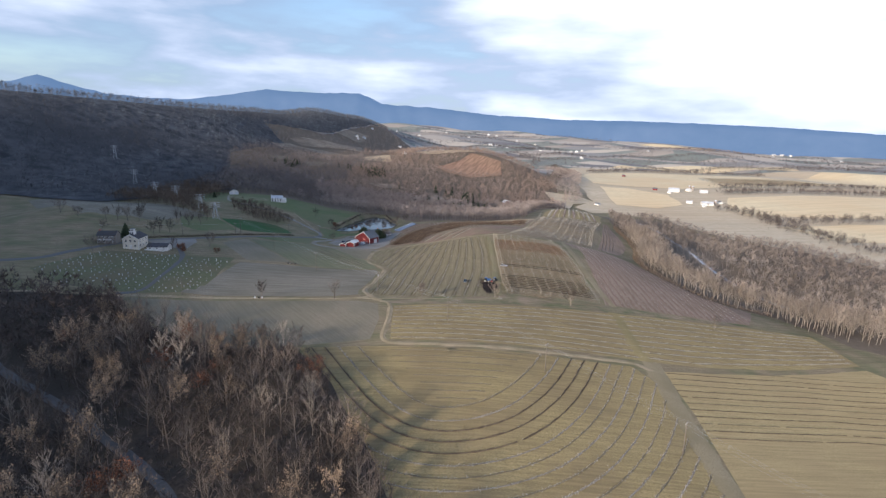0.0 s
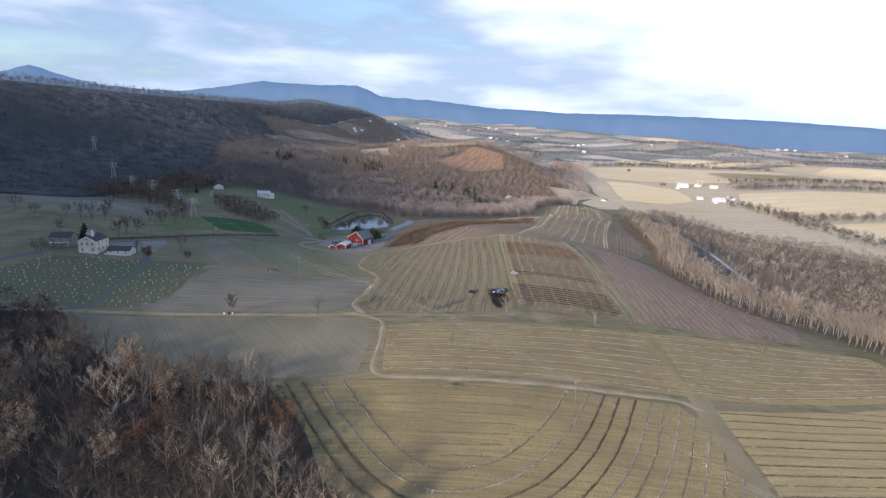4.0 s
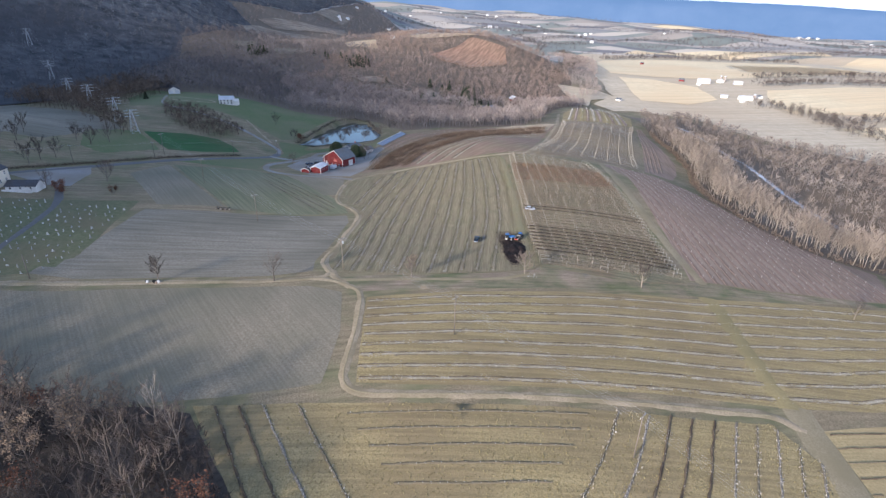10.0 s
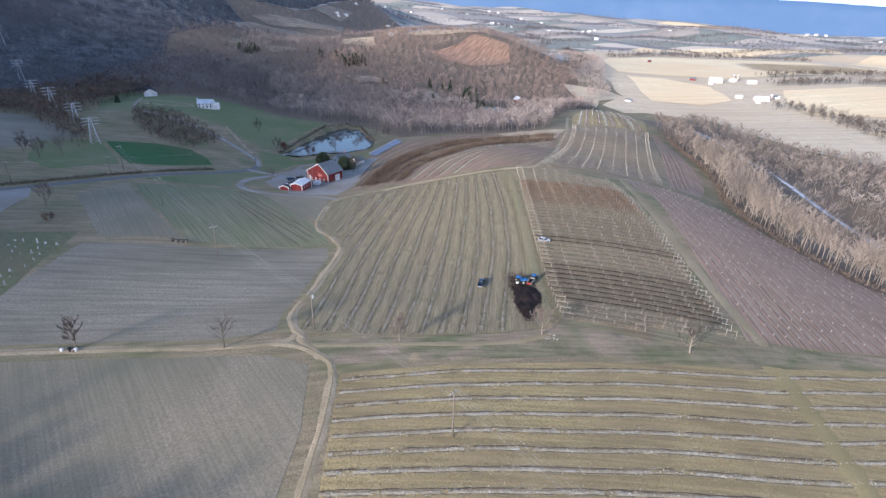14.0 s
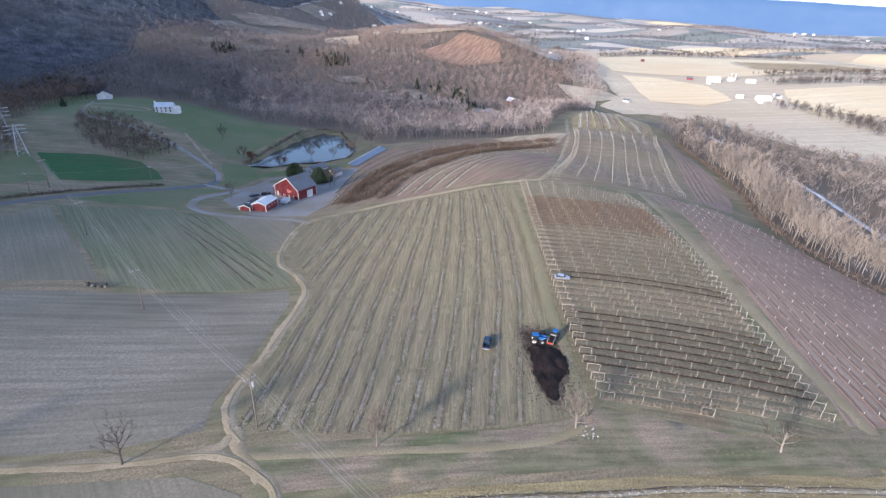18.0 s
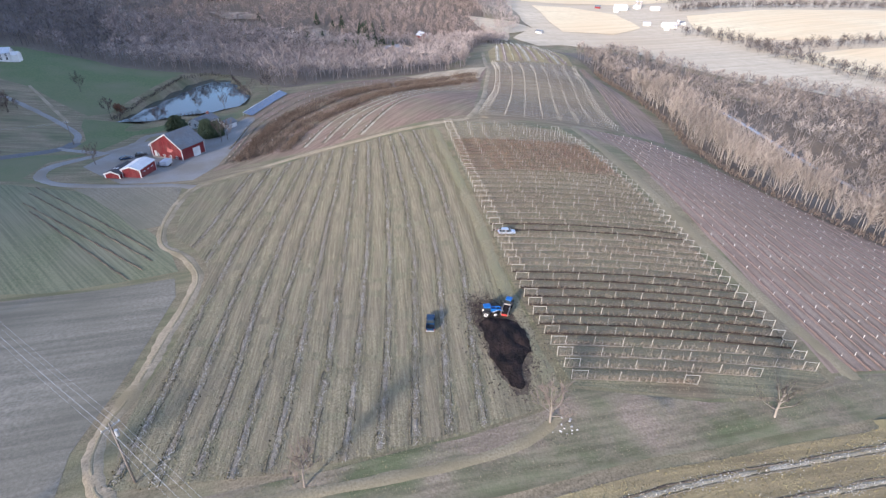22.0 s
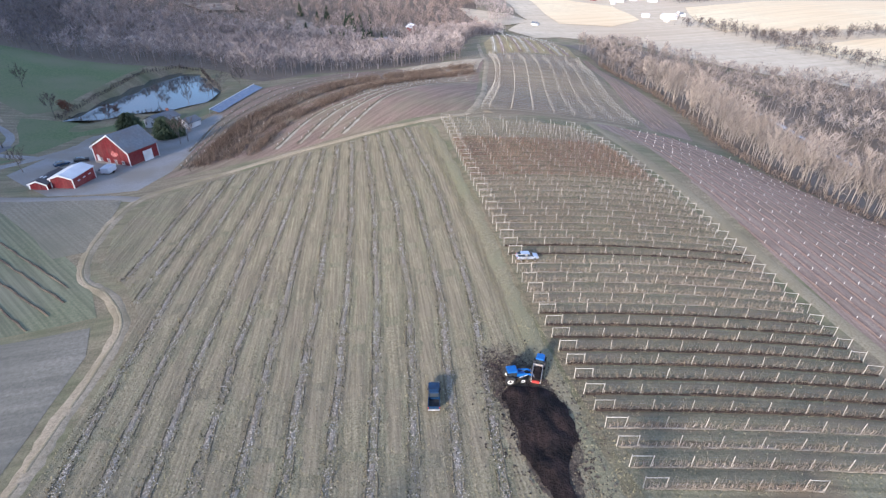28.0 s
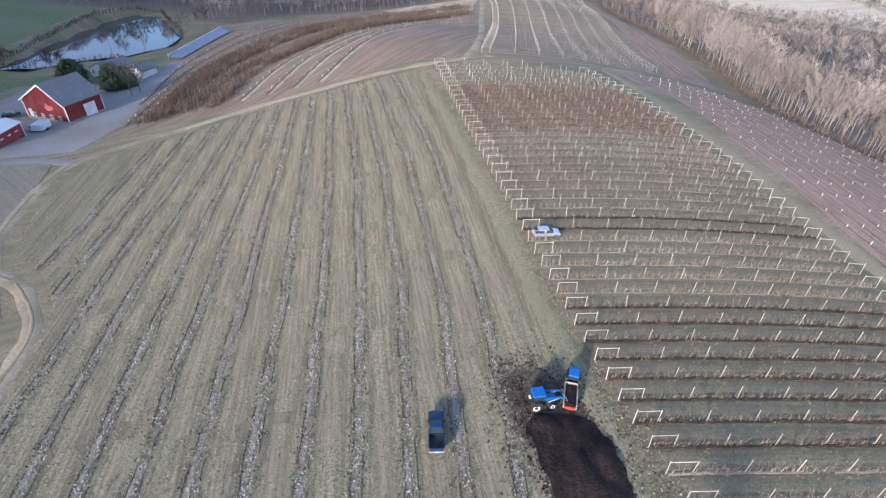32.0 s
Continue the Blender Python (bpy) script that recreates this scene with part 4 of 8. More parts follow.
SOIL_W = [(-141, 252), (-124, 262), (-121, 305), (-96, 309), (-76, 310), (-40, 316), (-38, 308), (-39.5, 292), (-41, 278), (-43, 266), (-42, 258), (-55, 254), (-90, 251), (-116, 249)]
STRIP_W = [(-149, 347), (-141, 369), (-93, 316), (-119, 311)]
WHEAT = [(-139, 370), (-101, 378), (-80, 372), (-60, 352), (-45, 332), (-40, 319), (-66, 313), (-90, 314)]
SEEDED = [(-150, 240), (-116, 242), (-89, 245), (-41, 247), (-30, 243), (-27, 222), (-28, 201), (-51, 197), (-82, 196), (-106, 204), (-135, 222)]
MIDROWS = [(-22, 240), (4, 244), (42, 247), (82, 249), (128, 257), (171, 263), (200, 262), (200, 228), (150, 214), (113, 206), (85, 203), (63, 203), (32, 202), (3, 201), (-20, 201)]
BOWL = [(-56, 195), (-20, 195), (3, 195), (32, 196), (62, 196), (80, 197), (86, 187), (85, 170), (84, 150), (84, 100), (60, 85), (0, 85), (-12, 121), (-23, 143), (-38, 170)]
EASTROWS = [(93, 197), (150, 210), (200, 224), (230, 180), (230, 60), (92, 60), (90, 130), (93, 170)]
CEMETERY = [(-214, 262), (-198, 300), (-176, 303), (-154, 306), (-127, 313), (-124, 280), (-120, 254), (-146, 246), (-175, 246), (-195, 250)]
LUSH = [(-184, 430), (-161, 439), (-142, 439), (-130, 430), (-122, 419), (-138, 406), (-155, 399), (-164, 408)]
ORCHARD_GREEN = [(-214, 418), (-188, 430), (-166, 406), (-158, 396), (-178, 374), (-196, 384)]
ROUGH = [(-82, 374), (-58, 375), (-50, 372), (-49, 344), (-55, 342), (-63, 353), (-74, 366)]
LAWN = [(-226, 496), (-252, 540), (-260, 588), (-233, 603), (-200, 586), (-178, 582), (-150, 564), (-118, 549), (-84, 549), (-88, 532), (-93, 508), (-98, 484), (-101, 468), (-108, 462), (-140, 490), (-172, 505)]
PASTURE = [(-99, 424), (-99, 432), (-106, 448), (-108, 458), (-100, 458), (-82, 455), (-66, 464), (-56, 466), (-44, 478), (-40, 466), (-52, 448), (-70, 450), (-84, 440), (-90, 420)]
VERGE = [(-100, 384), (-100, 402), (-92, 414), (-108, 410), (-122, 396), (-140, 378), (-101, 381), (-82, 376)]
YARD = [(-88, 398), (-70, 378), (-48, 378), (-42, 392), (-38, 420), (-34, 455), (-40, 460), (-50, 440), (-66, 436), (-82, 430)]
BROWNHILL = [(-260, 372), (-330, 430), (-400, 500), (-380, 545), (-276, 490), (-196, 432), (-214, 388)]
PALEHILL = [(-240, 340), (-272, 370), (-225, 390), (-196, 430), (-150, 385), (-172, 362), (-205, 332)]

field("field_hay", HAY, M_HAY, label="straw-coloured cut vineyard field in rows", rough=0.4)
field("field_trellis", TRELLIS, M_TRELLIS, label="grassy vineyard floor under trellises", rough=0.4)
field("field_top_block", TOPBLOCK, M_TOPSOIL, label="hilltop vineyard floor of dull grass", rough=0.4)
field("field_far_block", FARBLOCK, M_CONTOUR, label="yellow-green vineyard end strip", rough=0.6)
field("field_red", REDBLOCK, M_RED, label="reddish bare vineyard soil", rough=0.6)
field("field_red_side", REDSIDE, M_RED, label="reddish bare soil strip along the wood", rough=0.6)
field("field_shrub", SHRUB, M_BRUSH, label="reddish brown shrub-row slope", rough=0.6)
field("field_straw_bank", STRAW_BANK, M_GOLDHILL, lift=0.2, label="bare straw-coloured bank above the shrub rows", rough=0.8)
field("field_headland", [(-34, 253), (-24, 243.5), (4, 246), (42, 249), (82, 251), (128, 259), (171, 265), (170, 267.3), (110, 261.3), (88, 261.3), (85.5, 259.3), (72, 256.8), (58, 257.8), (36, 264), (33, 261.3), (15, 257.3), (-10, 255.3)], M_HEADLAND, lift=0.09, rough=0.6, label="mottled brown and green grass headland")
field("field_soil_west", SOIL_W, M_PLOUGH, label="pale worked soil field in broad stripes", rough=0.4)
field("field_strip_west", STRIP_W, M_PLOUGH2, label="pale seeded strip beside the road", rough=0.4)
field("field_wheat", WHEAT, M_GREEN, label="thin green winter wheat strip", rough=0.4)
field("field_seeded", SEEDED, M_PLOUGH2, label="grey-brown drilled field beside the wood", rough=0.5)
field("field_mid_rows", MIDROWS, M_CONTOUR, label="golden winter grass with mown vine rows", rough=0.5)
field("field_bowl", BOWL, M_CONTOUR, label="curved contour-planted field of young vines", rough=0.5)
field("field_east_rows", EASTROWS, M_EASTSOIL, label="golden grass field with straight rows", rough=0.5)
field("field_cemetery", CEMETERY, M_CEM, label="dull green cemetery turf", rough=0.5)
field("field_lush", LUSH, M_LUSH, label="bright green crop strip beside the road", rough=0.3)
field("field_orchard", ORCHARD_GREEN, M_LAWN, lift=0.15, label="green grass strip under orchard trees", rough=0.5)
field("field_rough", ROUGH, M_PLOUGH2, lift=0.12, label="rough brown weedy corner beside the farm drive", rough=1.0)
field("field_lawn", LAWN, M_LAWN, label="mown green lawn around white houses", rough=0.8)
field("field_pasture", PASTURE, M_LAWN, label="green pasture beside the pond", rough=0.6)
field("field_verge", VERGE, M_LAWN, label="dull green verge by the lane", rough=0.6)
field("yard", YARD, M_GRAVEL, label="grey gravel farmyard", category="yard", rough=0.7)
field("field_brown_hill", BROWNHILL, M_PLOUGH, lift=0.15, step=10, label="brown ploughed hill behind the church", rough=1.5)
field("field_pale_hill", PALEHILL, M_MEADOW, lift=0.12, label="yellowish orchard grass slope", rough=0.8)

# forest floors
WOOD_SW = [(-240, 236), (-197, 238), (-155, 240), (-137, 222), (-110, 205), (-82, 196), (-56, 194), (-38, 170), (-24, 143), (-12, 121), (10, 84), (10, -20), (-260, -20)]
WOOD_E = [(206, 300), (186, 306), (168, 316), (156, 344), (150, 372), (156, 405), (170, 440), (182, 500), (198, 585), (212, 650), (222, 720), (300, 760), (330, 620), (372, 560), (400, 470), (420, 380), (420, 260), (250, 230), (215, 250)]
field("forest_floor_near", WOOD_SW, M_FLOOR, lift=0.06, label="leaf-littered floor of the wood", category="forest floor", rough=2.0)
field("forest_floor_creek", WOOD_E, M_LITTER, lift=0.06, label="brown floor of the creek wood", category="forest floor", rough=2.0)

for nm, poly, lift in (("pond", [(-242, 580), (-209, 582), (-178, 580), (-151, 563), (-118, 547), (-91, 547), (-60, 549), (-46, 538), (-38, 524), (-24, 514), (0, 528), (30, 543), (60, 552), (80, 560), (80, 586), (112, 640), (142, 712), (182, 748), (192, 802), (60, 762), (-60, 722), (-200, 722), (-310, 702), (-310, 612)], 0.12),
                       ("hill", [(-300, 700), (-200, 720), (-60, 720), (60, 760), (190, 800), (205, 900), (220, 1000), (195, 1105), (120, 1240), (-60, 1290), (-220, 1260), (-330, 1160), (-365, 900)], 0.5),
                       ("slope", [(-335, 1140), (-215, 1250), (-60, 1282), (60, 1290), (40, 1500), (-60, 1750), (-170, 2100), (-235, 2230), (-292, 1800), (-325, 1430), (-425, 1250)], 0.6),
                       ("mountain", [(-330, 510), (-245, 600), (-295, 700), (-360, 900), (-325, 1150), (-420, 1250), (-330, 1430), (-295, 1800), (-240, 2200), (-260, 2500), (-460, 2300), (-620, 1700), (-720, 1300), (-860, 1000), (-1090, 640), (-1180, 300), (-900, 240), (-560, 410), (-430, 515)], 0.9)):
    # The mountain's floor shares the wood colour with shade and haze in it.
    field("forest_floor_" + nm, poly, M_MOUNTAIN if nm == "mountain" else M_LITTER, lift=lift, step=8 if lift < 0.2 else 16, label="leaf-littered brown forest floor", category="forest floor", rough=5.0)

# meadows and clearings among the woods of the slope
LOW_MEADOW = [(187, 941), (247, 936), (267, 887), (218, 855), (200, 800), (185, 892)]
GLADES = [
    ([(-360, 1240), (-340, 1300), (-270, 1400), (-235, 1540), (-215, 1390), (-272, 1316), (-326, 1235)], M_TERRACE, "tan terraced meadow under the mountain"),
    ([(-363, 1113), (-346, 1205), (-282, 1262), (-202, 1280), (-196, 1180), (-280, 1196), (-330, 1100)], M_TERRACE, "long brown terrace among woods"),
    ([(-315, 1565), (-300, 1680), (-245, 1790), (-250, 1590)], M_TERRACE, "pale strip field at the mountain's end"),
    ([(-248, 945), (-220, 982), (-196, 930), (-226, 893)], M_PLOUGH2, "small grey glade beside evergreens"),
    ([(-310, 938), (-289, 998), (-276, 948), (-298, 917)], M_PLOUGH2, "grey glade in the bare wood"),
]
GLADES += [
    ([(-64, 1150), (-20, 1190), (60, 1165), (70, 1108), (16, 1090), (-36, 1084)], M_GOLDHILL, "sunlit straw field on the hilltop"),
    ([(-184, 1220), (-116, 1155), (-94, 985), (-156, 1040)], M_GOLDHILL, "straw-coloured hillside meadow"),
    ([(-12, 968), (30, 1030), (60, 1090), (118, 1068), (112, 995), (50, 938), (6, 942)], M_ORANGE, "rust-orange clearing on the wooded hill"),
    ([(-112, 790), (-80, 804), (-55, 792), (-90, 770)], M_TERRACE, "pale glade in the bare wood"),
    ([(-24, 782), (-8, 790), (12, 752), (-5, 732)], M_TERRACE, "small bare bank among evergreens"),
    ([(46, 712), (50, 752), (80, 748), (84, 716), (70, 690)], M_WORN, "worn grass round the creek pool"),
    ([(85, 790), (90, 815), (115, 812), (112, 785)], M_WORN, "grass round the red house"),
]
for i, (poly, m, lab) in enumerate(GLADES):
    field("field_glade_%d" % (i + 1), poly, m, lift=1.7, step=12, label=lab, rough=3)

# pale valley fields
field("field_valley_floor", [(425, 250), (420, 400), (385, 520), (345, 620), (322, 760), (262, 790), (225, 780), (212, 830), (262, 900), (285, 1100), (320, 1500), (420, 1700), (1000, 1720), (1700, 1650), (2100, 1000), (1700, 300), (900, 200)], M_STUBBLE2, lift=0.5, step=24, label="tan stubble of the wide valley floor", rough=10)
for i, (poly, m, lab) in enumerate((
        ([(300, 880), (310, 960), (330, 1080), (390, 1075), (440, 1005), (420, 900), (360, 860)], M_STUBBLE, "sunlit straw-pale field below the farm"),
        ([(475, 800), (490, 880), (540, 975), (700, 1010), (960, 985), (1150, 850), (900, 770), (640, 750)], M_STUBBLE, "wide sunlit stubble field"),
        ([(330, 1130), (345, 1300), (420, 1500), (640, 1560), (900, 1480), (1000, 1300), (780, 1190), (600, 1130), (500, 1100)], M_STUBBLE, "broad pale field behind the farm"),
        ([(640, 1240), (700, 1440), (950, 1420), (1120, 1300), (960, 1210), (780, 1200)], M_STUBBLE2, "grey field among pale stubble"),
        ([(470, 590), (460, 700), (620, 705), (900, 715), (1200, 690), (1200, 540), (760, 520)], M_STUBBLE, "tan rolling stubble field"),
        ([(450, 330), (460, 500), (620, 465), (900, 450), (1000, 320), (620, 270)], M_BEET, "brownish field beyond the creek wood"),
        ([(1020, 1200), (1000, 1480), (1200, 1650), (1650, 1600), (1800, 1300), (1300, 1100)], M_STUBBLE, "distant pale stubble"),
        ([(1240, 3380), (1330, 3440), (1700, 3270), (2050, 3060), (2020, 2980), (1600, 3200)], M_STUBBLE, "bright stubble at the ridge's foot"),
        ([(560, 1760), (700, 1960), (1050, 2010), (1300, 1960), (1250, 1830), (900, 1790)], M_STUBBLE, "pale field between wood belts"),
        (LOW_MEADOW, M_STUBBLE2, "small pale meadow by the creek"))):
    field("field_valley_%d" % (i + 1), poly, m, lift=0.9, step=20, label=lab, rough=8)

# ---- tracks and roads ----
strip("track_main", [(-250, 224), (-200, 236), (-141, 244), (-116, 246), (-90, 248.5), (-53, 250.5), (-38, 252), (-28, 247), (-23.8, 240), (-22.8, 223), (-23.2, 210), (-22.8, 202), (-19, 198.3), (-10, 197.6), (3, 198), (32, 199), (64, 199.5), (81, 200), (88, 196)],
      2.5, M_TRACK, label="pale dirt farm track between the fields", wander=0.4, step=1.2)
strip("track_diagonal", [(90, 204), (89, 192), (88, 178), (87, 160), (86, 130), (86, 80)], 8.0, M_WORN, label="worn grass track beside the contour field")
strip("track_grass_band", [(89.5, 251), (89, 240), (88, 220), (88, 203)], 7.0, M_BAND, lift=0.2, wander=0.5, label="yellow grass strip across the rows")
strip("track_hill", LEFT_TRACK + [(-37, 378), (-12, 389), (15, 396), (36, 400.5), (50, 404), (56, 412), (68, 440), (84, 490), (100, 540), (112, 590), (124, 640)], 2.6, M_TRACK, label="pale dirt track winding up the hill", wander=0.4, step=1.2)
strip("track_joint", [(-35.5, 258), (-34, 253.5), (-31, 250.5), (-27.5, 246)], 2.6, M_TRACK, label="pale dirt track where the farm tracks meet", wander=0.4, step=1.0)
strip("track_fork", [(-46, 251.2), (-38, 254), (-36, 259)], 2.0, M_TRACK, label="worn corner of the farm track", wander=0.5, step=1.0)
strip("track_headland", [(-32, 251.5), (-22, 251.5), (-10, 252.2), (10, 252.8), (24, 255), (31, 259)], 2.6, M_WORN, label="worn grass headland track")
strip("track_trellis", [(92, 260), (91.5, 300), (93, 340), (95, 380), (98, 402), (112, 404)], 4.0, M_WORN, lift=0.12, label="grass track beside the trellises")
strip("track_divide", [(32.2, 262), (32.8, 290), (34.2, 320), (35.4, 350), (36.4, 394)], 3.4, M_DIVIDE, wander=0.6, step=1.2, lift=0.11, label="worn grass strip beside the vineyard")
strip("drive_farm", [(-46, 371), (-54, 374), (-75, 376.5), (-89, 379), (-96, 386), (-97, 398), (-88, 414), (-80, 428), (-78, 440), (-66, 446)], 3.4, M_GRAVEL, lift=0.16, label="grey gravel farm drive")
strip("drive_yard", [(-88, 416), (-98, 418), (-104, 420)], 3.4, M_GRAVEL, lift=0.18, label="grey gravel drive to the road")
strip("road_valley", [(-300, 258), (-250, 264), (-222, 276), (-214, 292), (-205, 309), (-194, 328), (-176, 344), (-160, 360), (-140, 382), (-126, 396), (-113, 408), (-103, 419), (-101, 428)],
      4.4, M_ASPHALT, lift=0.16, label="grey asphalt lane through the valley", category="road")
strip("drive_lawn", [(-101, 427), (-104, 438), (-112, 448), (-130, 464), (-152, 479), (-180, 492), (-206, 506), (-220, 535), (-228, 556)], 2.6, M_GRAVEL, lift=0.16, label="pale gravel drive up to the white houses", category="drive")
strip("road_wood", [(-230, 215), (-190, 196), (-161, 178), (-144, 169), (-121, 157), (-100, 143), (-82, 131), (-66, 116), (-50, 90), (-40, 40)], 3.8, M_ASPHALT, lift=0.16, label="blue-grey lane through the wood", category="road")
strip("path_cemetery", [(-158, 243), (-149, 250), (-150, 272), (-152, 292), (-156, 306), (-166, 322)], 3.0, M_ASPHALT, lift=0.18, label="grey paved path through the cemetery", category="path")
for track, line in (("track_main", [(-141, 244), (-116, 246), (-90, 248.5), (-53, 250.5), (-38, 252), (-28, 247), (-23.8, 240), (-22.8, 223), (-23.2, 210), (-22.8, 202), (-19, 198.3), (-10, 197.6), (3, 198), (32, 199), (64, 199.5), (81, 200)]), ("track_hill", LEFT_TRACK + [(-37, 378), (-12, 389), (15, 396), (36, 400.5)])):
    crown = part("grass_crown", row_mesh("grass_crown", smooth_line(line, 0.8), 0.55, 0.05, M_WORN, 3, 0.30, 0.06), bpy.data.objects[track], "thin grass between the ruts")
    tagged(crown, kind="stuff")
strip("path_lawn", [(-141, 492), (-125, 470), (-112, 452)], 1.6, M_TRACK, lift=0.16, label="faint worn path on the lawn", category="path")
strip("drive_house", [(-224, 545), (-212, 544), (-196, 541), (-180, 534), (-180, 527), (-198, 525), (-214, 530), (-222, 540)], 2.6, M_TRACK, lift=0.18, label="pale gravel turning loop by the houses", category="drive")
field("church_yard", [(-194, 330), (-182, 325), (-170, 320), (-161, 322), (-163, 340), (-169, 350), (-182, 343)], M_GRAVEL, lift=0.12, rough=0.6, label="grey paved church yard", category="yard")

# ---- water ----
POND = [(-96, 462), (-92, 482), (-87, 506), (-82, 530), (-70, 545), (-58, 538), (-50, 515), (-43, 498), (-47, 482), (-58, 472), (-68, 470), (-82, 461)]
pond_z = min(hz(x, y) for x, y in POND) + 0.25


def flat_sheet(name, poly, z, material, label, rough=1.0):
    e = densify(poly, 3, rough, 2)
    vs, _, fs, *_ = delaunay_2d_cdt([Vector(p) for p in e], [], [list(range(len(e)))], 1, 0.01)
    return tagged(new(name, mesh_of(name, [(v.x, v.y, z) for v in vs], [tuple(f) for f in fs], material)), label, "water", "", "structure")


# the basin is dug into the ground under the pond
gv = ground.data.vertices
pond_wide = [(-69.5 + (x + 69.5) * 1.05, 503 + (y - 503) * 1.05) for x, y in POND]
for v in gv:
    if -110 < v.co.x < -30 and 440 < v.co.y < 560:
        if inside(v.co.x, v.co.y, pond_wide):
            v.co.z = pond_z - 1.2
        elif inside(-69.5 + (v.co.x + 69.5) / 1.35, 503 + (v.co.y - 503) / 1.3, POND):
            v.co.z = max(v.co.z, pond_z + 0.3)
flat_sheet("water_pond", [(-69.5 + (x + 69.5) * 1.02, 503 + (y - 503) * 1.02) for x, y in POND], pond_z, M_WATER, "still dark farm pond reflecting the sky")
CREEK_POOL = [(52, 716), (54, 744), (68, 750), (76, 728), (70, 702), (60, 704)]
flat_sheet("water_pool", CREEK_POOL, max(hz(x, y) for x, y in CREEK_POOL) + 2.0, M_ICE, "pale creek pool beyond the wood")
strip("water_creek", [(250, 350), (240, 380), (232, 430), (240, 480), (262, 540), (270, 620), (266, 680)], 4.5, M_ICE, lift=0.35, label="pale creek winding behind the tree line", category="water")
# ---- woods ----
W_NEAR = [tree_proto("bare_tree", 11 + i, t, s, b, c, lm, lab, "trees of the near wood", **kw) for i, (t, s, b, c, lm, lab, kw) in enumerate((
    (15, 6.0, M_BARK, M_TWIG, None, "bare grey-brown deciduous tree in the wood", {"twigs": 12, "twig_w": 0.022}),
    (17, 6.5, M_BARK, M_TWIG, None, "tall bare deciduous tree in the wood", {"limbs": 12, "twigs": 12, "twig_w": 0.022}),
    (12, 5.0, M_BARK, M_TWIG, None, "small bare deciduous tree in the wood", {"twigs": 13, "twig_w": 0.02}),
    (16, 5.0, M_PALEBARK, M_PALETWIG, None, "pale-barked bare tree in the wood", {"limbs": 12, "twigs": 13, "twig_w": 0.018, "thick": 0.7}),
    (15, 6.0, M_BARK, M_TWIG, M_DRYLEAF, "tree with clinging tan dry leaves in the wood", {"twigs": 10, "twig_w": 0.022}),
    (11, 4.5, M_BARK, M_TWIG, M_REDLEAF, "small tree with russet dry leaves", {})))]
W_EAST = [tree_proto("pale_tree", 31 + i, t, s, M_PALEBARK, M_PALETWIG, None, lab, "trees along the creek wood", **kw) for i, (t, s, lab, kw) in enumerate((
    (17, 5.5, "slender pale-trunked bare tree at the wood's edge", {"limbs": 12, "low": 0.24, "thick": 0.5, "twigs": 13, "twig_w": 0.026}),
    (15, 5.5, "bare pale-trunked tree at the wood's edge", {"limbs": 12, "low": 0.20, "thick": 0.48, "twigs": 13, "twig_w": 0.026}),
    (19, 6.0, "tall pale-trunked bare tree at the wood's edge", {"limbs": 13, "low": 0.28, "thick": 0.5, "twigs": 13, "twig_w": 0.026})))]


def plant(protos, places, seed, weights=None, size=(0.8, 1.15)):
    """Sets copies of the trees at the places; the first copies are the trees themselves."""
    rnd = random.Random(seed)
    used = set()
    for x, y in places:
        p = rnd.choices(protos, weights)[0] if weights else rnd.choice(protos)
        s = rnd.uniform(*size)
        m = pose(x, y, hz(x, y), rnd.uniform(-3, 3), rnd.uniform(-3, 3), rnd.uniform(0, 360)) @ Matrix.Diagonal((s, s, s * rnd.uniform(0.9, 1.1), 1))
        if p.name not in used:
            used.add(p.name)
            p.matrix_world = m
        else:
            c = copy_thing(p, m)
            c.matrix_basis = m


def clear_of(line, d):
    pts = smooth_line(line, 6)
    return lambda x, y: all((x - p[0]) ** 2 + (y - p[1]) ** 2 > d * d for p in pts)


off_road = clear_of([(-230, 215), (-190, 196), (-161, 178), (-144, 169), (-121, 157), (-100, 143), (-82, 131), (-66, 116), (-50, 90), (-40, 40)], 3.6)
SEEN_SW = [(-240, 232), (-197, 235), (-157, 238), (-138, 220), (-110, 202), (-82, 193), (-58, 191), (-40, 168), (-26, 143), (-14, 121), (0, 92), (-60, 70), (-120, 110), (-190, 150), (-250, 190)]
near_spots = scatter(SEEN_SW, 7.0, 5, 0.42, 1.0, off_road)
near_spots.sort(key=lambda p: math.hypot(p[0] + 40, p[1] - 150))
plant(W_NEAR, near_spots[:295], 6, (5, 4, 5, 3, 2.2, 1.0))
wood("wood_near_back", near_spots[295:] + scatter([(-250, 190), (-190, 150), (-120, 110), (-60, 70), (-40, 20), (-250, 20)], 8, 7, 0.42, 1.0, off_road), M_UNDER, "bare grey-brown wood beyond the lane", (9, 15), 26, 0.07, 8)
wood("wood_near_fill", [p for p in scatter([(-236, 228), (-197, 231), (-157, 234), (-139, 216), (-110, 198), (-82, 189), (-60, 187), (-43, 164), (-29, 141), (-17, 119), (-4, 92), (-60, 60), (-120, 100), (-190, 140), (-245, 185)], 4.7, 51, 0.5, 0.9, off_road)],
     M_UNDER, "brown understorey of the near wood", (3, 9), 16, 0.05, 52, 0.42)
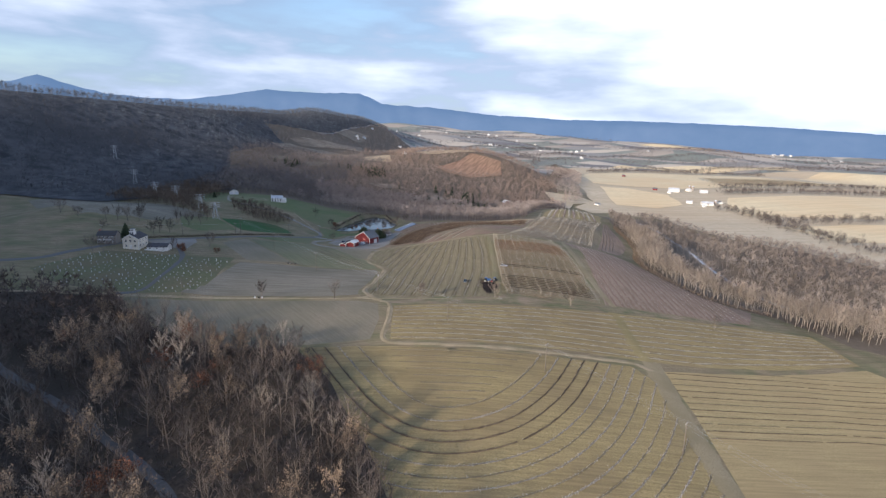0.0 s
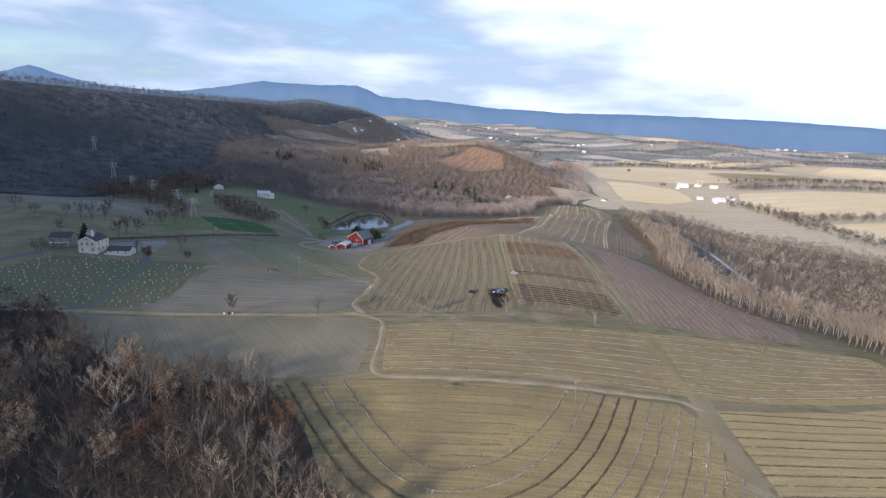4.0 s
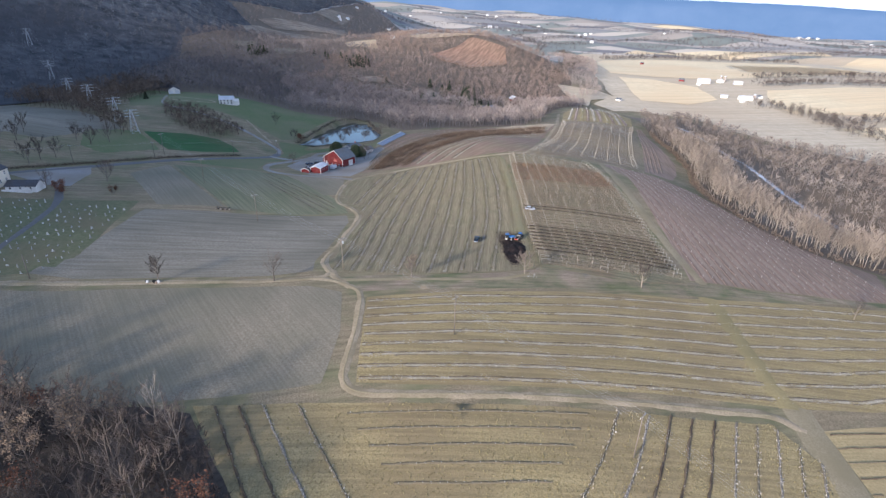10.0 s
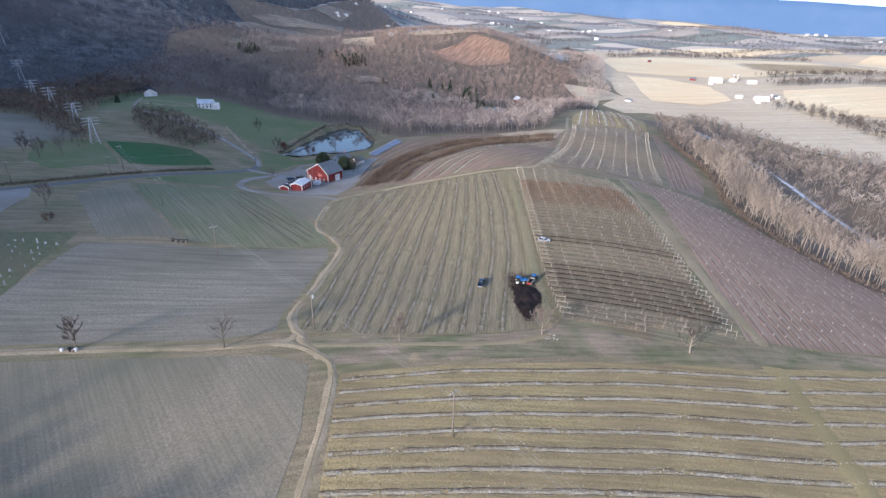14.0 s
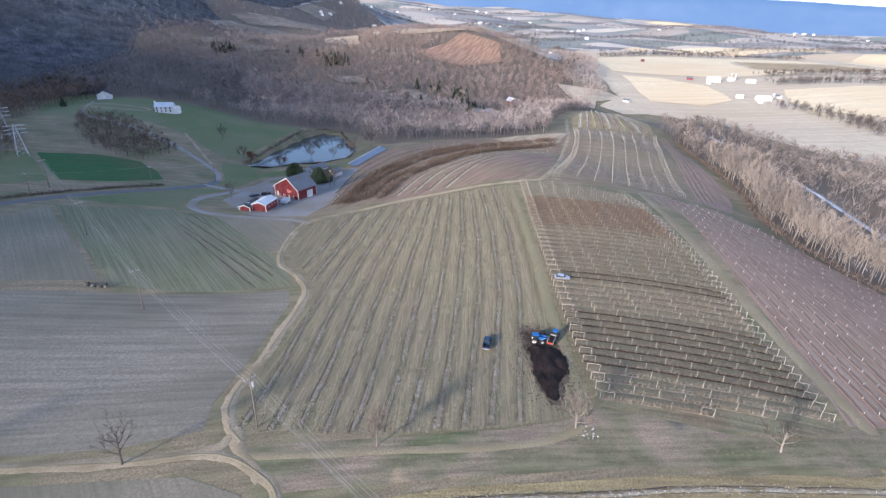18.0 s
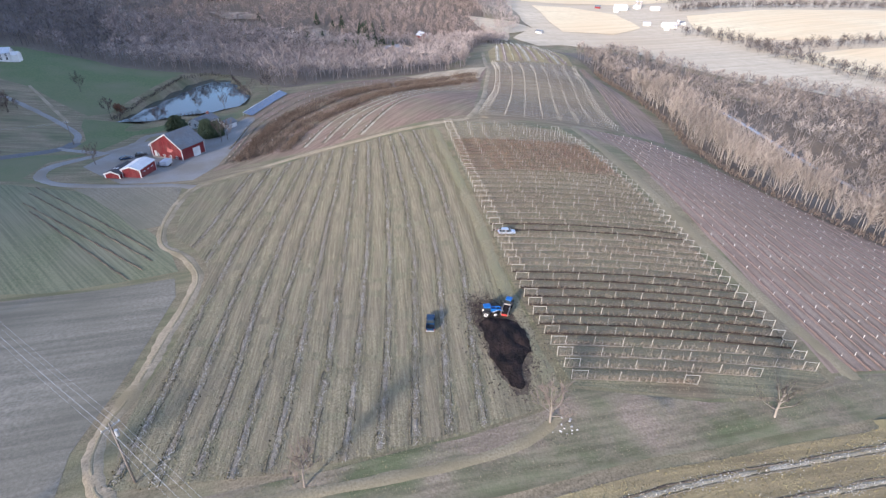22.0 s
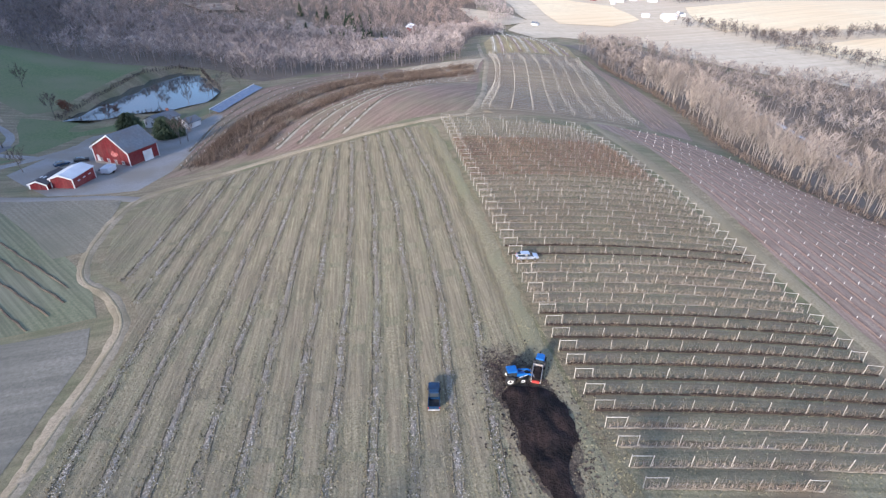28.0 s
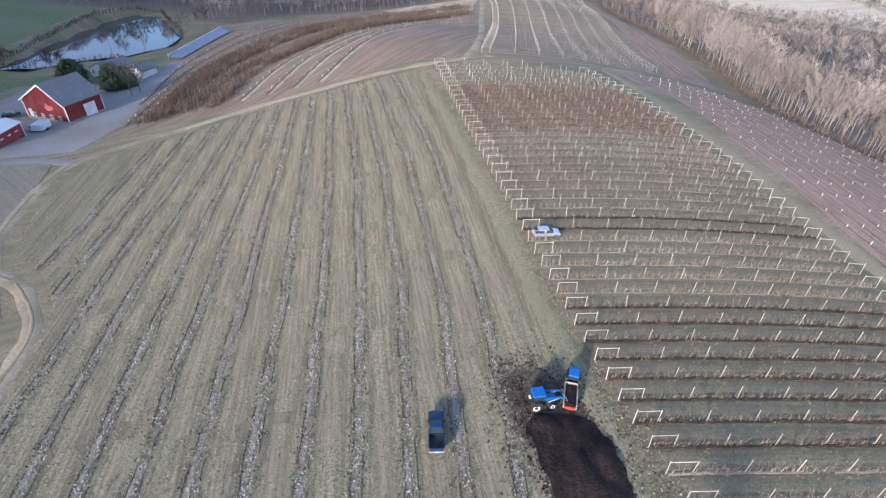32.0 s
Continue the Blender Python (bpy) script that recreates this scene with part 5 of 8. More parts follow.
wood("wood_near_edge", scatter([(-197, 237), (-155, 239), (-137, 221), (-110, 204), (-82, 195), (-56, 193), (-38, 169), (-24, 142), (-12, 120), (9, 84), (-1, 80), (-21, 114), (-33, 136), (-47, 162), (-63, 184), (-84, 186), (-114, 195), (-142, 212), (-158, 230)], 2.3, 71, 0.5, 0.92),
     M_UNDER, "tangled brown brush along the near wood's edge", (1.5, 6.5), 16, 0.06, 72)
EDGE_E = [(206, 302), (186, 308), (169, 318), (157, 345), (151, 373), (157, 405), (171, 440), (183, 500), (199, 585), (213, 650), (236, 650), (222, 585), (207, 500), (196, 440), (184, 400), (178, 373), (186, 345), (206, 330), (232, 312), (262, 290), (262, 262), (225, 256), (205, 272)]
east_spots = scatter(EDGE_E, 5.7, 9, 0.42)
east_spots.sort(key=lambda p: p[1])
plant(W_EAST, east_spots[:298], 10)
wood("wood_east_back", east_spots[298:], M_GREYWOOD, "pale bare trees at the far end of the creek wood", (12, 17), 30, 0.1, 11, 0.24)

wood("wood_creek", scatter([(240, 300), (215, 340), (206, 400), (225, 480), (250, 600), (260, 720), (300, 740), (322, 620), (365, 555), (390, 470), (410, 380), (410, 262), (270, 250)], 7.5, 3, 0.45, 0.9, clear_of([(262, 330), (240, 380), (232, 430), (240, 480), (262, 540), (270, 620), (262, 720)], 9)),
     M_GREYWOOD, "grey bare wood along the creek", (11, 16), 24, 0.2, 4)
CLEARINGS = [g[0] for g in GLADES] + [LOW_MEADOW]
open_ground = lambda x, y: not any(inside(x, y, c) for c in CLEARINGS)
POND_WOOD = scatter([(-238, 578), (-209, 584), (-178, 582), (-151, 565), (-118, 549), (-91, 549), (-60, 551), (-46, 540), (-38, 526), (-24, 516), (0, 530), (30, 545), (60, 554), (92, 566), (110, 640), (140, 710), (180, 745), (190, 800), (60, 760), (-60, 720), (-200, 720), (-300, 700), (-300, 620)], 5.6, 13, 0.6, 0.95, open_ground)
HILL_WOOD = scatter([(-300, 700), (-200, 720), (-60, 720), (60, 760), (190, 800), (200, 900), (215, 1000), (190, 1100), (120, 1230), (-60, 1280), (-220, 1250), (-330, 1150), (-360, 900)], 7.4, 17, 0.6, 0.93, open_ground)
# Trees west of this edge get the wood colour with shade painted in.
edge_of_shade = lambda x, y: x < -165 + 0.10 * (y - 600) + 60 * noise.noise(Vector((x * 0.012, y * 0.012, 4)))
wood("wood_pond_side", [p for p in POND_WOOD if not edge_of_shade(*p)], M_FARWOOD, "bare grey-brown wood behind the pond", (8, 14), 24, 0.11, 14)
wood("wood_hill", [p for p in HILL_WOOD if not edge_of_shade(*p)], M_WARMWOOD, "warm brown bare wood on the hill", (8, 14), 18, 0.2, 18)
wood("wood_foot", [p for p in POND_WOOD + HILL_WOOD if edge_of_shade(*p)], M_SHADEWOOD, "bare wood at the mountain's foot, shade in its colour", (8, 14), 20, 0.15, 19)
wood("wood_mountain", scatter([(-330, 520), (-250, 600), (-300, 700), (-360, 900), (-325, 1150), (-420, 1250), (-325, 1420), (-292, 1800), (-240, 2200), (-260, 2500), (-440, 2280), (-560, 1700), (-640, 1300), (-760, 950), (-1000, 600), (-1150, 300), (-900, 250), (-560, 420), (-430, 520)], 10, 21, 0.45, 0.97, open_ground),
     M_MOUNTAIN, "bare forest covering the long mountain, shade and haze painted in", (9, 17), 12, 0.6, 22)
wood("wood_slope", scatter([(-340, 1150), (-215, 1250), (-60, 1282), (60, 1290), (40, 1500), (-60, 1750), (-170, 2100), (-235, 2230), (-300, 1800), (-330, 1430), (-425, 1250)], 14, 25, 0.6, 0.8, open_ground),
     M_WARMWOOD, "bare trees and hedges between the terraces", (7, 13), 14, 0.5, 26)
wood("wood_lawn_west", scatter([(-345, 530), (-268, 482), (-207, 424), (-182, 406), (-188, 430), (-223, 462), (-238, 509), (-236, 556), (-238, 595), (-300, 640)], 5.0, 41, 0.5, 0.95),
     M_BRUSHROW, "bare thicket between the ploughed hill and the lawn", (7, 13), 24, 0.18, 42)
wood("wood_gorge", scatter([(190, 830), (215, 900), (205, 1000), (235, 1120), (290, 1300), (270, 1480), (330, 1500), (345, 1320), (300, 1120), (262, 1000), (250, 905), (225, 860)], 8, 43, 0.45, 0.95),
     M_FARWOOD, "bare wood in the creek's gorge", (11, 16), 16, 0.4, 44)
wood("wood_edge_brush", scatter([(204, 303), (184, 308), (166, 318), (154, 345), (148, 373), (154, 405), (168, 440), (180, 500), (196, 585), (201, 585), (186, 500), (174, 440), (160, 405), (154, 373), (160, 345), (171, 322), (187, 312), (207, 307)], 1.7, 45, 0.5, 0.9),
     M_BRUSHROW, "low tan brush along the wood's edge", (1.2, 3.2), 8, 0.06, 46)
wood("wood_scrub_house", scatter([(-190, 470), (-205, 505), (-176, 500), (-150, 478), (-132, 462), (-142, 440), (-165, 445)], 3.4, 23, 0.5, 0.95), M_BRUSHROW, "thicket of bare brush by the lane", (3.5, 7), 20, 0.1, 24)
wood("roadside_hedge", [(p[0] - 2.6 + o, p[1] + 2.8 + o * 0.6) for p in smooth_line([(-196, 330), (-176, 346), (-160, 362), (-140, 384), (-127, 397), (-116, 407)], 0.8) for o in (-0.5, 0.0, 0.5)], M_SHRUBDK, "low dark hedge along the lane", (0.7, 1.6), 8, 0.07, 27)
# hedges and creek lines across the valley
rh = random.Random(31)
HEDGE = []
for line, gap in (([(455, 560), (470, 700), (480, 790), (460, 850)], 12), ([(480, 730), (640, 725), (900, 740), (1100, 690)], 13), ([(450, 530), (620, 490), (900, 480)], 13),
                  ([(560, 1030), (720, 1045), (1000, 1010), (1150, 860)], 10), ([(600, 1120), (780, 1170), (1020, 1180), (1300, 1090)], 13), ([(430, 1520), (640, 1580), (920, 1500)], 12),
                  ([(200, 1000), (260, 1150), (330, 1400), (360, 1700)], 12), ([(700, 1800), (1200, 1900), (1900, 1700)], 16), ([(300, 2000), (700, 2200), (1300, 2300)], 18), ([(-100, 1700), (200, 1900), (500, 1950)], 16), ([(-200, 2200), (100, 2400), (600, 2600)], 18), ([(100, 2900), (500, 2800)], 18)):
    for q in smooth_line(line, gap):
        for _ in range(11):
            HEDGE.append((q[0] + rh.gauss(0, 9), q[1] + rh.gauss(0, 9)))
wood("hedge_trees", HEDGE, M_HEDGE, "bare hedgerow trees between pale fields", (7, 14), 16, 0.5, 32)
wood("wood_valley_east", scatter([(1000, 1010), (1150, 880), (1300, 900), (1500, 1050), (1300, 1090), (1150, 1060)], 15, 33), M_HEDGE, "dark bare copse in the valley", (10, 15), 14, 0.6, 34)
# belts of bare wood across the far valley, each along a bent line with a width
rb = random.Random(61)
BELT = []
for line, wide, gap in (([(420, 1640), (620, 1700), (900, 1690), (1240, 1710)], 45, 16), ([(700, 2050), (1000, 2140), (1400, 2060), (1900, 2100)], 110, 15), ([(900, 2450), (1250, 2520), (1600, 2350), (2100, 2380)], 130, 15),
                        ([(560, 2900), (900, 2800), (1150, 2750)], 70, 18), ([(250, 2050), (340, 2250), (420, 2500), (520, 2600)], 60, 16), ([(-180, 2450), (0, 2550), (240, 2700)], 60, 18),
                        ([(-150, 2000), (60, 2150), (200, 2200)], 50, 16), ([(-80, 2950), (200, 3050), (520, 3250), (800, 3300)], 90, 20), ([(-300, 3300), (100, 3450), (500, 3550)], 80, 22), ([(1300, 2900), (1700, 2750), (2300, 2700)], 60, 20),
                        ([(300, 1720), (330, 1900), (300, 2100)], 70, 15)):
    for q in smooth_line(line, gap):
        for _ in range(max(2, wide // 14)):
            BELT.append((q[0] + rb.gauss(0, gap * 0.7), q[1] + rb.gauss(0, wide * 0.5)))
for _ in range(26):
    x, y = rb.uniform(-250, 2300), rb.uniform(1750, 3500)
    a, n = rb.uniform(-0.5, 0.7), rb.randrange(14, 40)
    BELT += [(x + math.cos(a) * 11 * k + rb.gauss(0, 7), y + math.sin(a) * 11 * k + rb.gauss(0, 7)) for k in range(n)]
BELT = [p for p in BELT if math.hypot(*p) < 3750]
wood("wood_valley_north", BELT, M_FARBELT, "belts of bare wood across the far valley", (9, 15), 9, 1.3, 36, 0.42)
wood("wood_knoll", scatter([(1050, 2440), (1130, 2560), (1300, 2600), (1420, 2480), (1330, 2380), (1150, 2370)], 17, 63), M_WARMWOOD, "russet bare wood on the far knoll", (9, 14), 9, 1.2, 64, 0.42)
# ---- crop rows ----
def resample(line, step):
    return smooth_line([tuple(p) for p in line], step)


def crop_row(name, line, poly, width, tall, material, label, group, seed, gap=0.04, tubes=None):
    """One row of a field: a low ridge of cut growth, with its stakes as a part."""
    run = clip_line(line, poly) if poly else line
    if len(run) < 6:
        return None
    e = thing(name, label, "crop row", group=group)
    ridge_ = part("ridge", row_mesh("ridge", run, width, tall, material, seed, gap), e)
    if gap > 0.15:
        tagged(ridge_, kind="stuff")
    if tubes:
        every, t, r, m = tubes
        ob = part("stake_line", tubes_along("stake_line", run, every, t, r, m, seed), e, "small pale upright tubes")
        tagged(ob, kind="stuff")
    return e


def fuzz(name, line, tall, width, n, material, seed, w=0.05, clump=0.0):
    """A hedge-like row of thin upright stems and twigs."""
    rnd = random.Random(seed)
    v, f = [], []
    m = len(line) - 1
    for _ in range(n):
        a = rnd.random() * m
        p = line[int(a)] + (line[int(a) + 1] - line[int(a)]) * (a - int(a))
        if clump and noise.noise(Vector((p[0] * 0.22, p[1] * 0.22, seed))) < -1 + 2 * clump * rnd.uniform(0.7, 1.0):
            continue
        x, y = p[0] + rnd.gauss(0, width / 3), p[1] + rnd.gauss(0, width / 3)
        z = hz(x, y) + 0.05
        t = tall * rnd.uniform(0.5, 1.15)
        o = Vector((x, y, z + t * rnd.choice((0, 0, 0.3, 0.5))))
        q = o + Vector((rnd.gauss(0, 0.35) * tall * 0.6, rnd.gauss(0, 0.35) * tall * 0.6, t * rnd.uniform(0.45, 0.9)))
        k = len(v)
        az = rnd.uniform(0, 3.14)
        u = Vector((math.cos(az), math.sin(az), 0)) * w
        v += [o + u, o - u, q]
        f.append((k, k + 1, k + 2))
    return mesh_of(name, v, f, material)


# the cut vineyard: long rows that bow up the hill
SL, SR = [(255, -3.5), (277, -0.8), (302, 0.5), (330, 4.5), (350, 8.5), (376, 13.5), (400, 18)], [(255, -6), (267, -4), (291, 0), (310, 3), (346, 5.2), (390, 5.2), (400, 4.5)]
ly = np.arange(256, 398, 0.8)
lw = np.interp(ly, *zip(*SL))
rw = np.interp(ly, *zip(*SR))
for i in range(13):
    u = -43.0 + 5.55 * i
    k = np.clip((u + 26) / 45, 0, 1)
    xs = u + lw * (1 - k) + rw * k + np.array([0.35 * noise.noise(Vector((y * 0.06, i * 3.1, 2))) for y in ly])
    row = [np.array(p) for p in zip(xs, ly)]
    e = crop_row("cut_row", row, HAY, 0.62, 0.03, M_STRAWROW, "rough row of cut vine stubble and pale straw", "rows of the cut vineyard", 40 + i, 0.46)
    if e:
        run = clip_line(row, HAY)
        wav = lambda p, o, k: p + np.array((o + 0.25 * noise.noise(Vector((p[1] * 0.11, o, i))) + 0.12 * noise.noise(Vector((p[1] * 0.6, o, i + 9))), 0))
        for off, wide, gp in ((-0.66, 0.28, 0.42), (0.64, 0.22, 0.48)):
            w_ = part("weed_line", row_mesh("weed_line", [wav(p, off, i) for p in run], wide, 0.05, M_WEED_SHADE, 600 + i + int(off * 10), gp), e, "dark weeds beside the straw")
            tagged(w_, kind="stuff")
        w_ = part("mown_strip", row_mesh("mown_strip", [wav(p, 2.75, i) for p in run if inside(p[0] + 2.75, p[1], HAY)], 2.2, 0.008, M_MOWN, 600 + i, 0.30, 0.0), e, "drier mown strip between the rows")
        tagged(w_, kind="stuff")
        q = along(run, len(run) * 26, 0.95, 620 + i)
        tagged(part("straw", litter("straw", q[:, 0], q[:, 1], M_STRAW, (0.05, 0.16), 0.35, 640 + i, 0.17), e, "scattered pale straw"), kind="stuff")
        for o, n in ((-0.65, 7), (0.65, 4)):
            q = along([wav(p, o, i) for p in run], len(run) * n, 0.7, 720 + i + n)
            tagged(part("weed_cover", litter("weed_cover", q[:, 0], q[:, 1], M_DARKTUFT, (0.06, 0.2), 1.0, 740 + i + n, 0.12), e, "dark weed tufts along the row"), kind="stuff")
q = strew(HAY, 120000, 5)
tagged(new("grass_tufts", litter("grass_tufts", q[:, 0], q[:, 1], M_TUFT, (0.05, 0.15), 0.9, 6, 0.09)), "dry olive grass tufts between the cut rows", "grass", "", "stuff")

for nm, poly, n, m, size, lab in (("golden_tufts", MIDROWS, 80000, M_GOLDTUFT, (0.07, 0.19), "golden grass tufts between mown rows"), ("bowl_tufts", BOWL, 70000, M_GOLDTUFT, (0.09, 0.24), "golden grass tufts between curved rows"),
                                  ("lane_tufts", TRELLIS, 50000, M_TUFT, (0.06, 0.17), "grass tufts between the trellises"), ("divide_tufts", [(30, 262), (36, 262), (37, 320), (38.5, 394), (33, 394), (31, 320)], 22000, M_TUFT, (0.05, 0.15), "mixed grass tufts beside the trellises"), ("headland_tufts", [(-33, 252), (-10, 249), (40, 250), (90, 254), (150, 262), (140, 266), (86, 259), (58, 258), (34, 262), (-10, 255.5)], 26000, M_TUFT, (0.05, 0.13), "mixed grass tufts on the headland")):
    q = strew(poly, n, len(nm))
    tagged(new(nm, litter(nm, q[:, 0], q[:, 1], m, size, 0.8, n, 0.09)), lab, "grass", "", "stuff")

# straight mown rows on the golden field
TOPE, BOTE = [(-22, 240), (4, 244), (42, 247), (82, 249), (128, 257), (200, 264)], [(-22, 200), (3, 200.5), (32, 201.5), (85, 203), (113, 206.5), (200, 229)]
lx = np.arange(-21, 198, 0.8)
for i in range(9):
    k = (i + 0.55) / 9.2
    ys = np.interp(lx, *zip(*BOTE)) * (1 - k) + np.interp(lx, *zip(*TOPE)) * k
    ys = ys + np.array([0.4 * noise.noise(Vector((x * 0.05, i, 5))) for x in lx])
    e = crop_row("mown_row", [np.array(p) for p in zip(lx, ys)], MIDROWS, 0.7, 0.05, M_PALEROW, "pale straw row across golden winter grass", "rows of the golden field", 60 + i, 0.3, (1.6, 0.32, 0.05, M_TUBE))
    if e:
        run = clip_line([np.array(p) for p in zip(lx, ys)], MIDROWS)
        for off, gp, m in ((0.62, 0.26, M_ROWDK), (-0.60, 0.40, M_WEED_SHADE)):
            tagged(part("stem_line", row_mesh("stem_line", [p + np.array((0, off)) for p in run], 0.32, 0.07, m, 760 + i + int(off * 5), gp), e, "dark broken line beside the straw"), kind="stuff")
        q = along(run, len(run) * 22, 1.5, 780 + i)
        tagged(part("straw", litter("straw", q[:, 0], q[:, 1], M_STRAW, (0.06, 0.19), 0.4, 800 + i, 0.15), e, "strewn pale straw"), kind="stuff")

# rows east of the diagonal track
lx = np.arange(93, 228, 0.9)
for i in range(12):
    ys = 200 - 3.9 * i + (lx - 93) * 0.16 - np.clip(lx - 150, 0, 90) * 0.10
    crop_row("straight_row", [np.array(p) for p in zip(lx, ys)], EASTROWS, 0.30, 0.22, M_ROWDK if i % 3 else M_WEED_SHADE, "thin straw and stem row in golden grass", "rows east of the track", 80 + i, 0.22)

# the bowl: cross rows in the wedge, and nested curves round it
for i in range(8):
    y, h = 193 - 4.4 * i, 27.5 - 2.9 * i
    line = [np.array((x, y + 0.05 * (x - 7) + 0.3 * noise.noise(Vector((x * 0.08, i, 1))))) for x in np.arange(7 - h, 7 + h, 0.8)]
    crop_row("wedge_row", line, BOWL, 0.6, 0.16, M_WEED_SHADE, "short pale row in the wedge of the field", "rows of the wedge", 120 + i, 0.12, (1.1, 0.34, 0.06, M_TUBE))
base_u = smooth_line([(-37, 196), (-25, 177), (-14, 162), (-4, 154.6), (7, 154.4), (19, 160), (30, 171), (39, 184), (46, 197)], 1.0)
OFFS = [-3.4, 3.2, 7.8, 12.4, 17.2] + [21.9 + 4.5 * k for k in range(12)]
for k, out in enumerate(OFFS):
    line = []
    for j, p in enumerate(base_u):
        d = base_u[min(j + 1, len(base_u) - 1)] - base_u[max(j - 1, 0)]
        d = d / np.linalg.norm(d)
        line.append(p + np.array((d[1], -d[0])) * out)
    a, b = line[0] - line[1], line[-1] - line[-2]
    a, b = a / np.linalg.norm(a), b / np.linalg.norm(b)
    line = [line[0] + a * s for s in np.arange(24, 0, -1.0)] + line + [line[-1] + b * s for s in np.arange(1, 24, 1.0)]
    dark = k in (2, 3, 4)
    line = resample(line, 0.8)
    # On every second outer curve the dark ridge colour stands for the tubes' shadow.
    e = crop_row("curved_row", line, BOWL, 0.55 if dark else 0.5, 0.36 if dark else 0.18, M_ROWDK if dark else (M_BOWLROW if k % 2 else M_WEED_SHADE),
                 "curved dark row of old vine stems" if dark else "curved pale row of young vines in tubes", "curved contour rows", 140 + k, 0.17 if dark else 0.1, (3.0 if dark else 1.0, 0.42, 0.06, M_TUBE))
    run = clip_line(line, BOWL)
    if e and len(run) > 6:
        q = along(run, len(run) * 6, 0.9, 660 + k)
        tagged(part("stem_cover", litter("stem_cover", q[:, 0], q[:, 1], M_VINEDK if dark else M_STRAW, (0.1, 0.28), 1.0, 680 + k, 0.14), e, "dry stems and straw"), kind="stuff")

# dark drilled lines on the winter wheat
for i, ((x0, y0), (x1, y1)) in enumerate((((-94, 377), (-48, 330)), ((-92, 370), (-47, 325)), ((-90, 362), (-48, 321)), ((-86, 356), (-50, 317)))):
    line = [np.array((x0 + (x1 - x0) * k, y0 + (y1 - y0) * k)) for k in np.linspace(0, 1, 90)]
    crop_row("wheat_row", line, WHEAT, 0.42, 0.12, M_ROWDK, "dark wheel line drilled through green wheat", "lines in the winter wheat", 240 + i, 0.12)

# the red vineyard: rows of stakes up the slope
for i in range(22):
    x0 = 95.5 + 3.7 * i
    line = [np.array((x0 + 2.5 * math.sin((y - 260) / 70) + (y - 330) * 0.02, y)) for y in np.arange(258, 404, 1.0)]
    e = crop_row("red_row", line, REDBLOCK, 0.9, 0.20, M_REDROW, "dark furrowed row with pale stakes on reddish soil", "rows of the red vineyard", 170 + i, 0.14, (5.0, 0.9, 0.05, M_TUBE))
    if e:
        lane = [p + np.array((1.85, 0)) for p in line if inside(p[0] + 1.85, p[1], REDBLOCK)]
        tagged(part("lane", row_mesh("lane", lane, 1.3, 0.02, M_REDLANE, 800 + i, 0.2), e, "pale grass lane between red rows"), kind="stuff")

# shrub rows on the western slope
RA = smooth_line([(-43, 390), (-40, 420), (-35, 453), (-13, 496), (23, 521), (57, 534), (88, 540)], 2)
RB = smooth_line([(-27, 396), (-15, 428), (8, 450), (43, 485), (70, 502), (84, 508)], 2)
RC = smooth_line([(8, 400), (26, 435), (44, 458), (58, 470), (72, 476)], 2)


def between(a, b, k):
    n = 90
    ia, ib = np.linspace(0, len(a) - 1, n), np.linspace(0, len(b) - 1, n)
    fa = lambda arr, q: np.column_stack([np.interp(q, range(len(arr)), [p[j] for p in arr]) for j in (0, 1)])
    return [np.array(p) for p in fa(a, ia) * (1 - k) + fa(b, ib) * k]


for i in range(12):
    line = between(RA, RB, i / 6) if i <= 6 else between(RB, RC, (i - 6) / 5)
    line = clip_line(resample(line, 0.9), SHRUB)
    if len(line) < 8:
        continue
    bushy = i in (3, 4, 6, 7)
    middling = i in (2, 5)
    e = thing("shrub_row", "row of tall brown leafless bushes" if bushy else "row of low bare shrubs with pale stakes", "crop row", group="shrub rows on the slope")
    part("ridge", row_mesh("ridge", line, 0.9, 0.12, M_WEED_SHADE, 200 + i, 0.14), e)
    n = int(len(line) * (110 if bushy else 22 if middling else 8))
    tagged(part("brush", fuzz("brush", line, 2.2 if bushy else 1.1 if middling else 0.9, 4.4 if bushy else 2.2 if middling else 0.9, n, M_SHRUBDK if i in (3, 7) else M_BRUSHROW, 210 + i, 0.06, 0.5 if bushy else 0.4), e), kind="stuff")
    if i >= 8:
        tagged(part("straw_line", row_mesh("straw_line", [p + np.array((0.9, -0.7)) for p in line], 1.0, 0.05, M_PALEROW, 260 + i, 0.16), e, "pale straw beside the shrubs"), kind="stuff")
    if not bushy:
        tagged(part("stake_line", tubes_along("stake_line", line, 4.5, 0.9, 0.07, M_TUBE, 220 + i), e, "pale stakes"), kind="stuff")

# ---- trellises ----
POST = Shape().tube((0, 0, -0.3), (0, 0, 2.15), 0.051, 0.046, 6).mesh("post", M_POST)
ENDPOST = Shape().tube((0, 0, -0.3), (0, 0, 2.2), 0.056, 0.05, 7).mesh("end_post", M_POST)


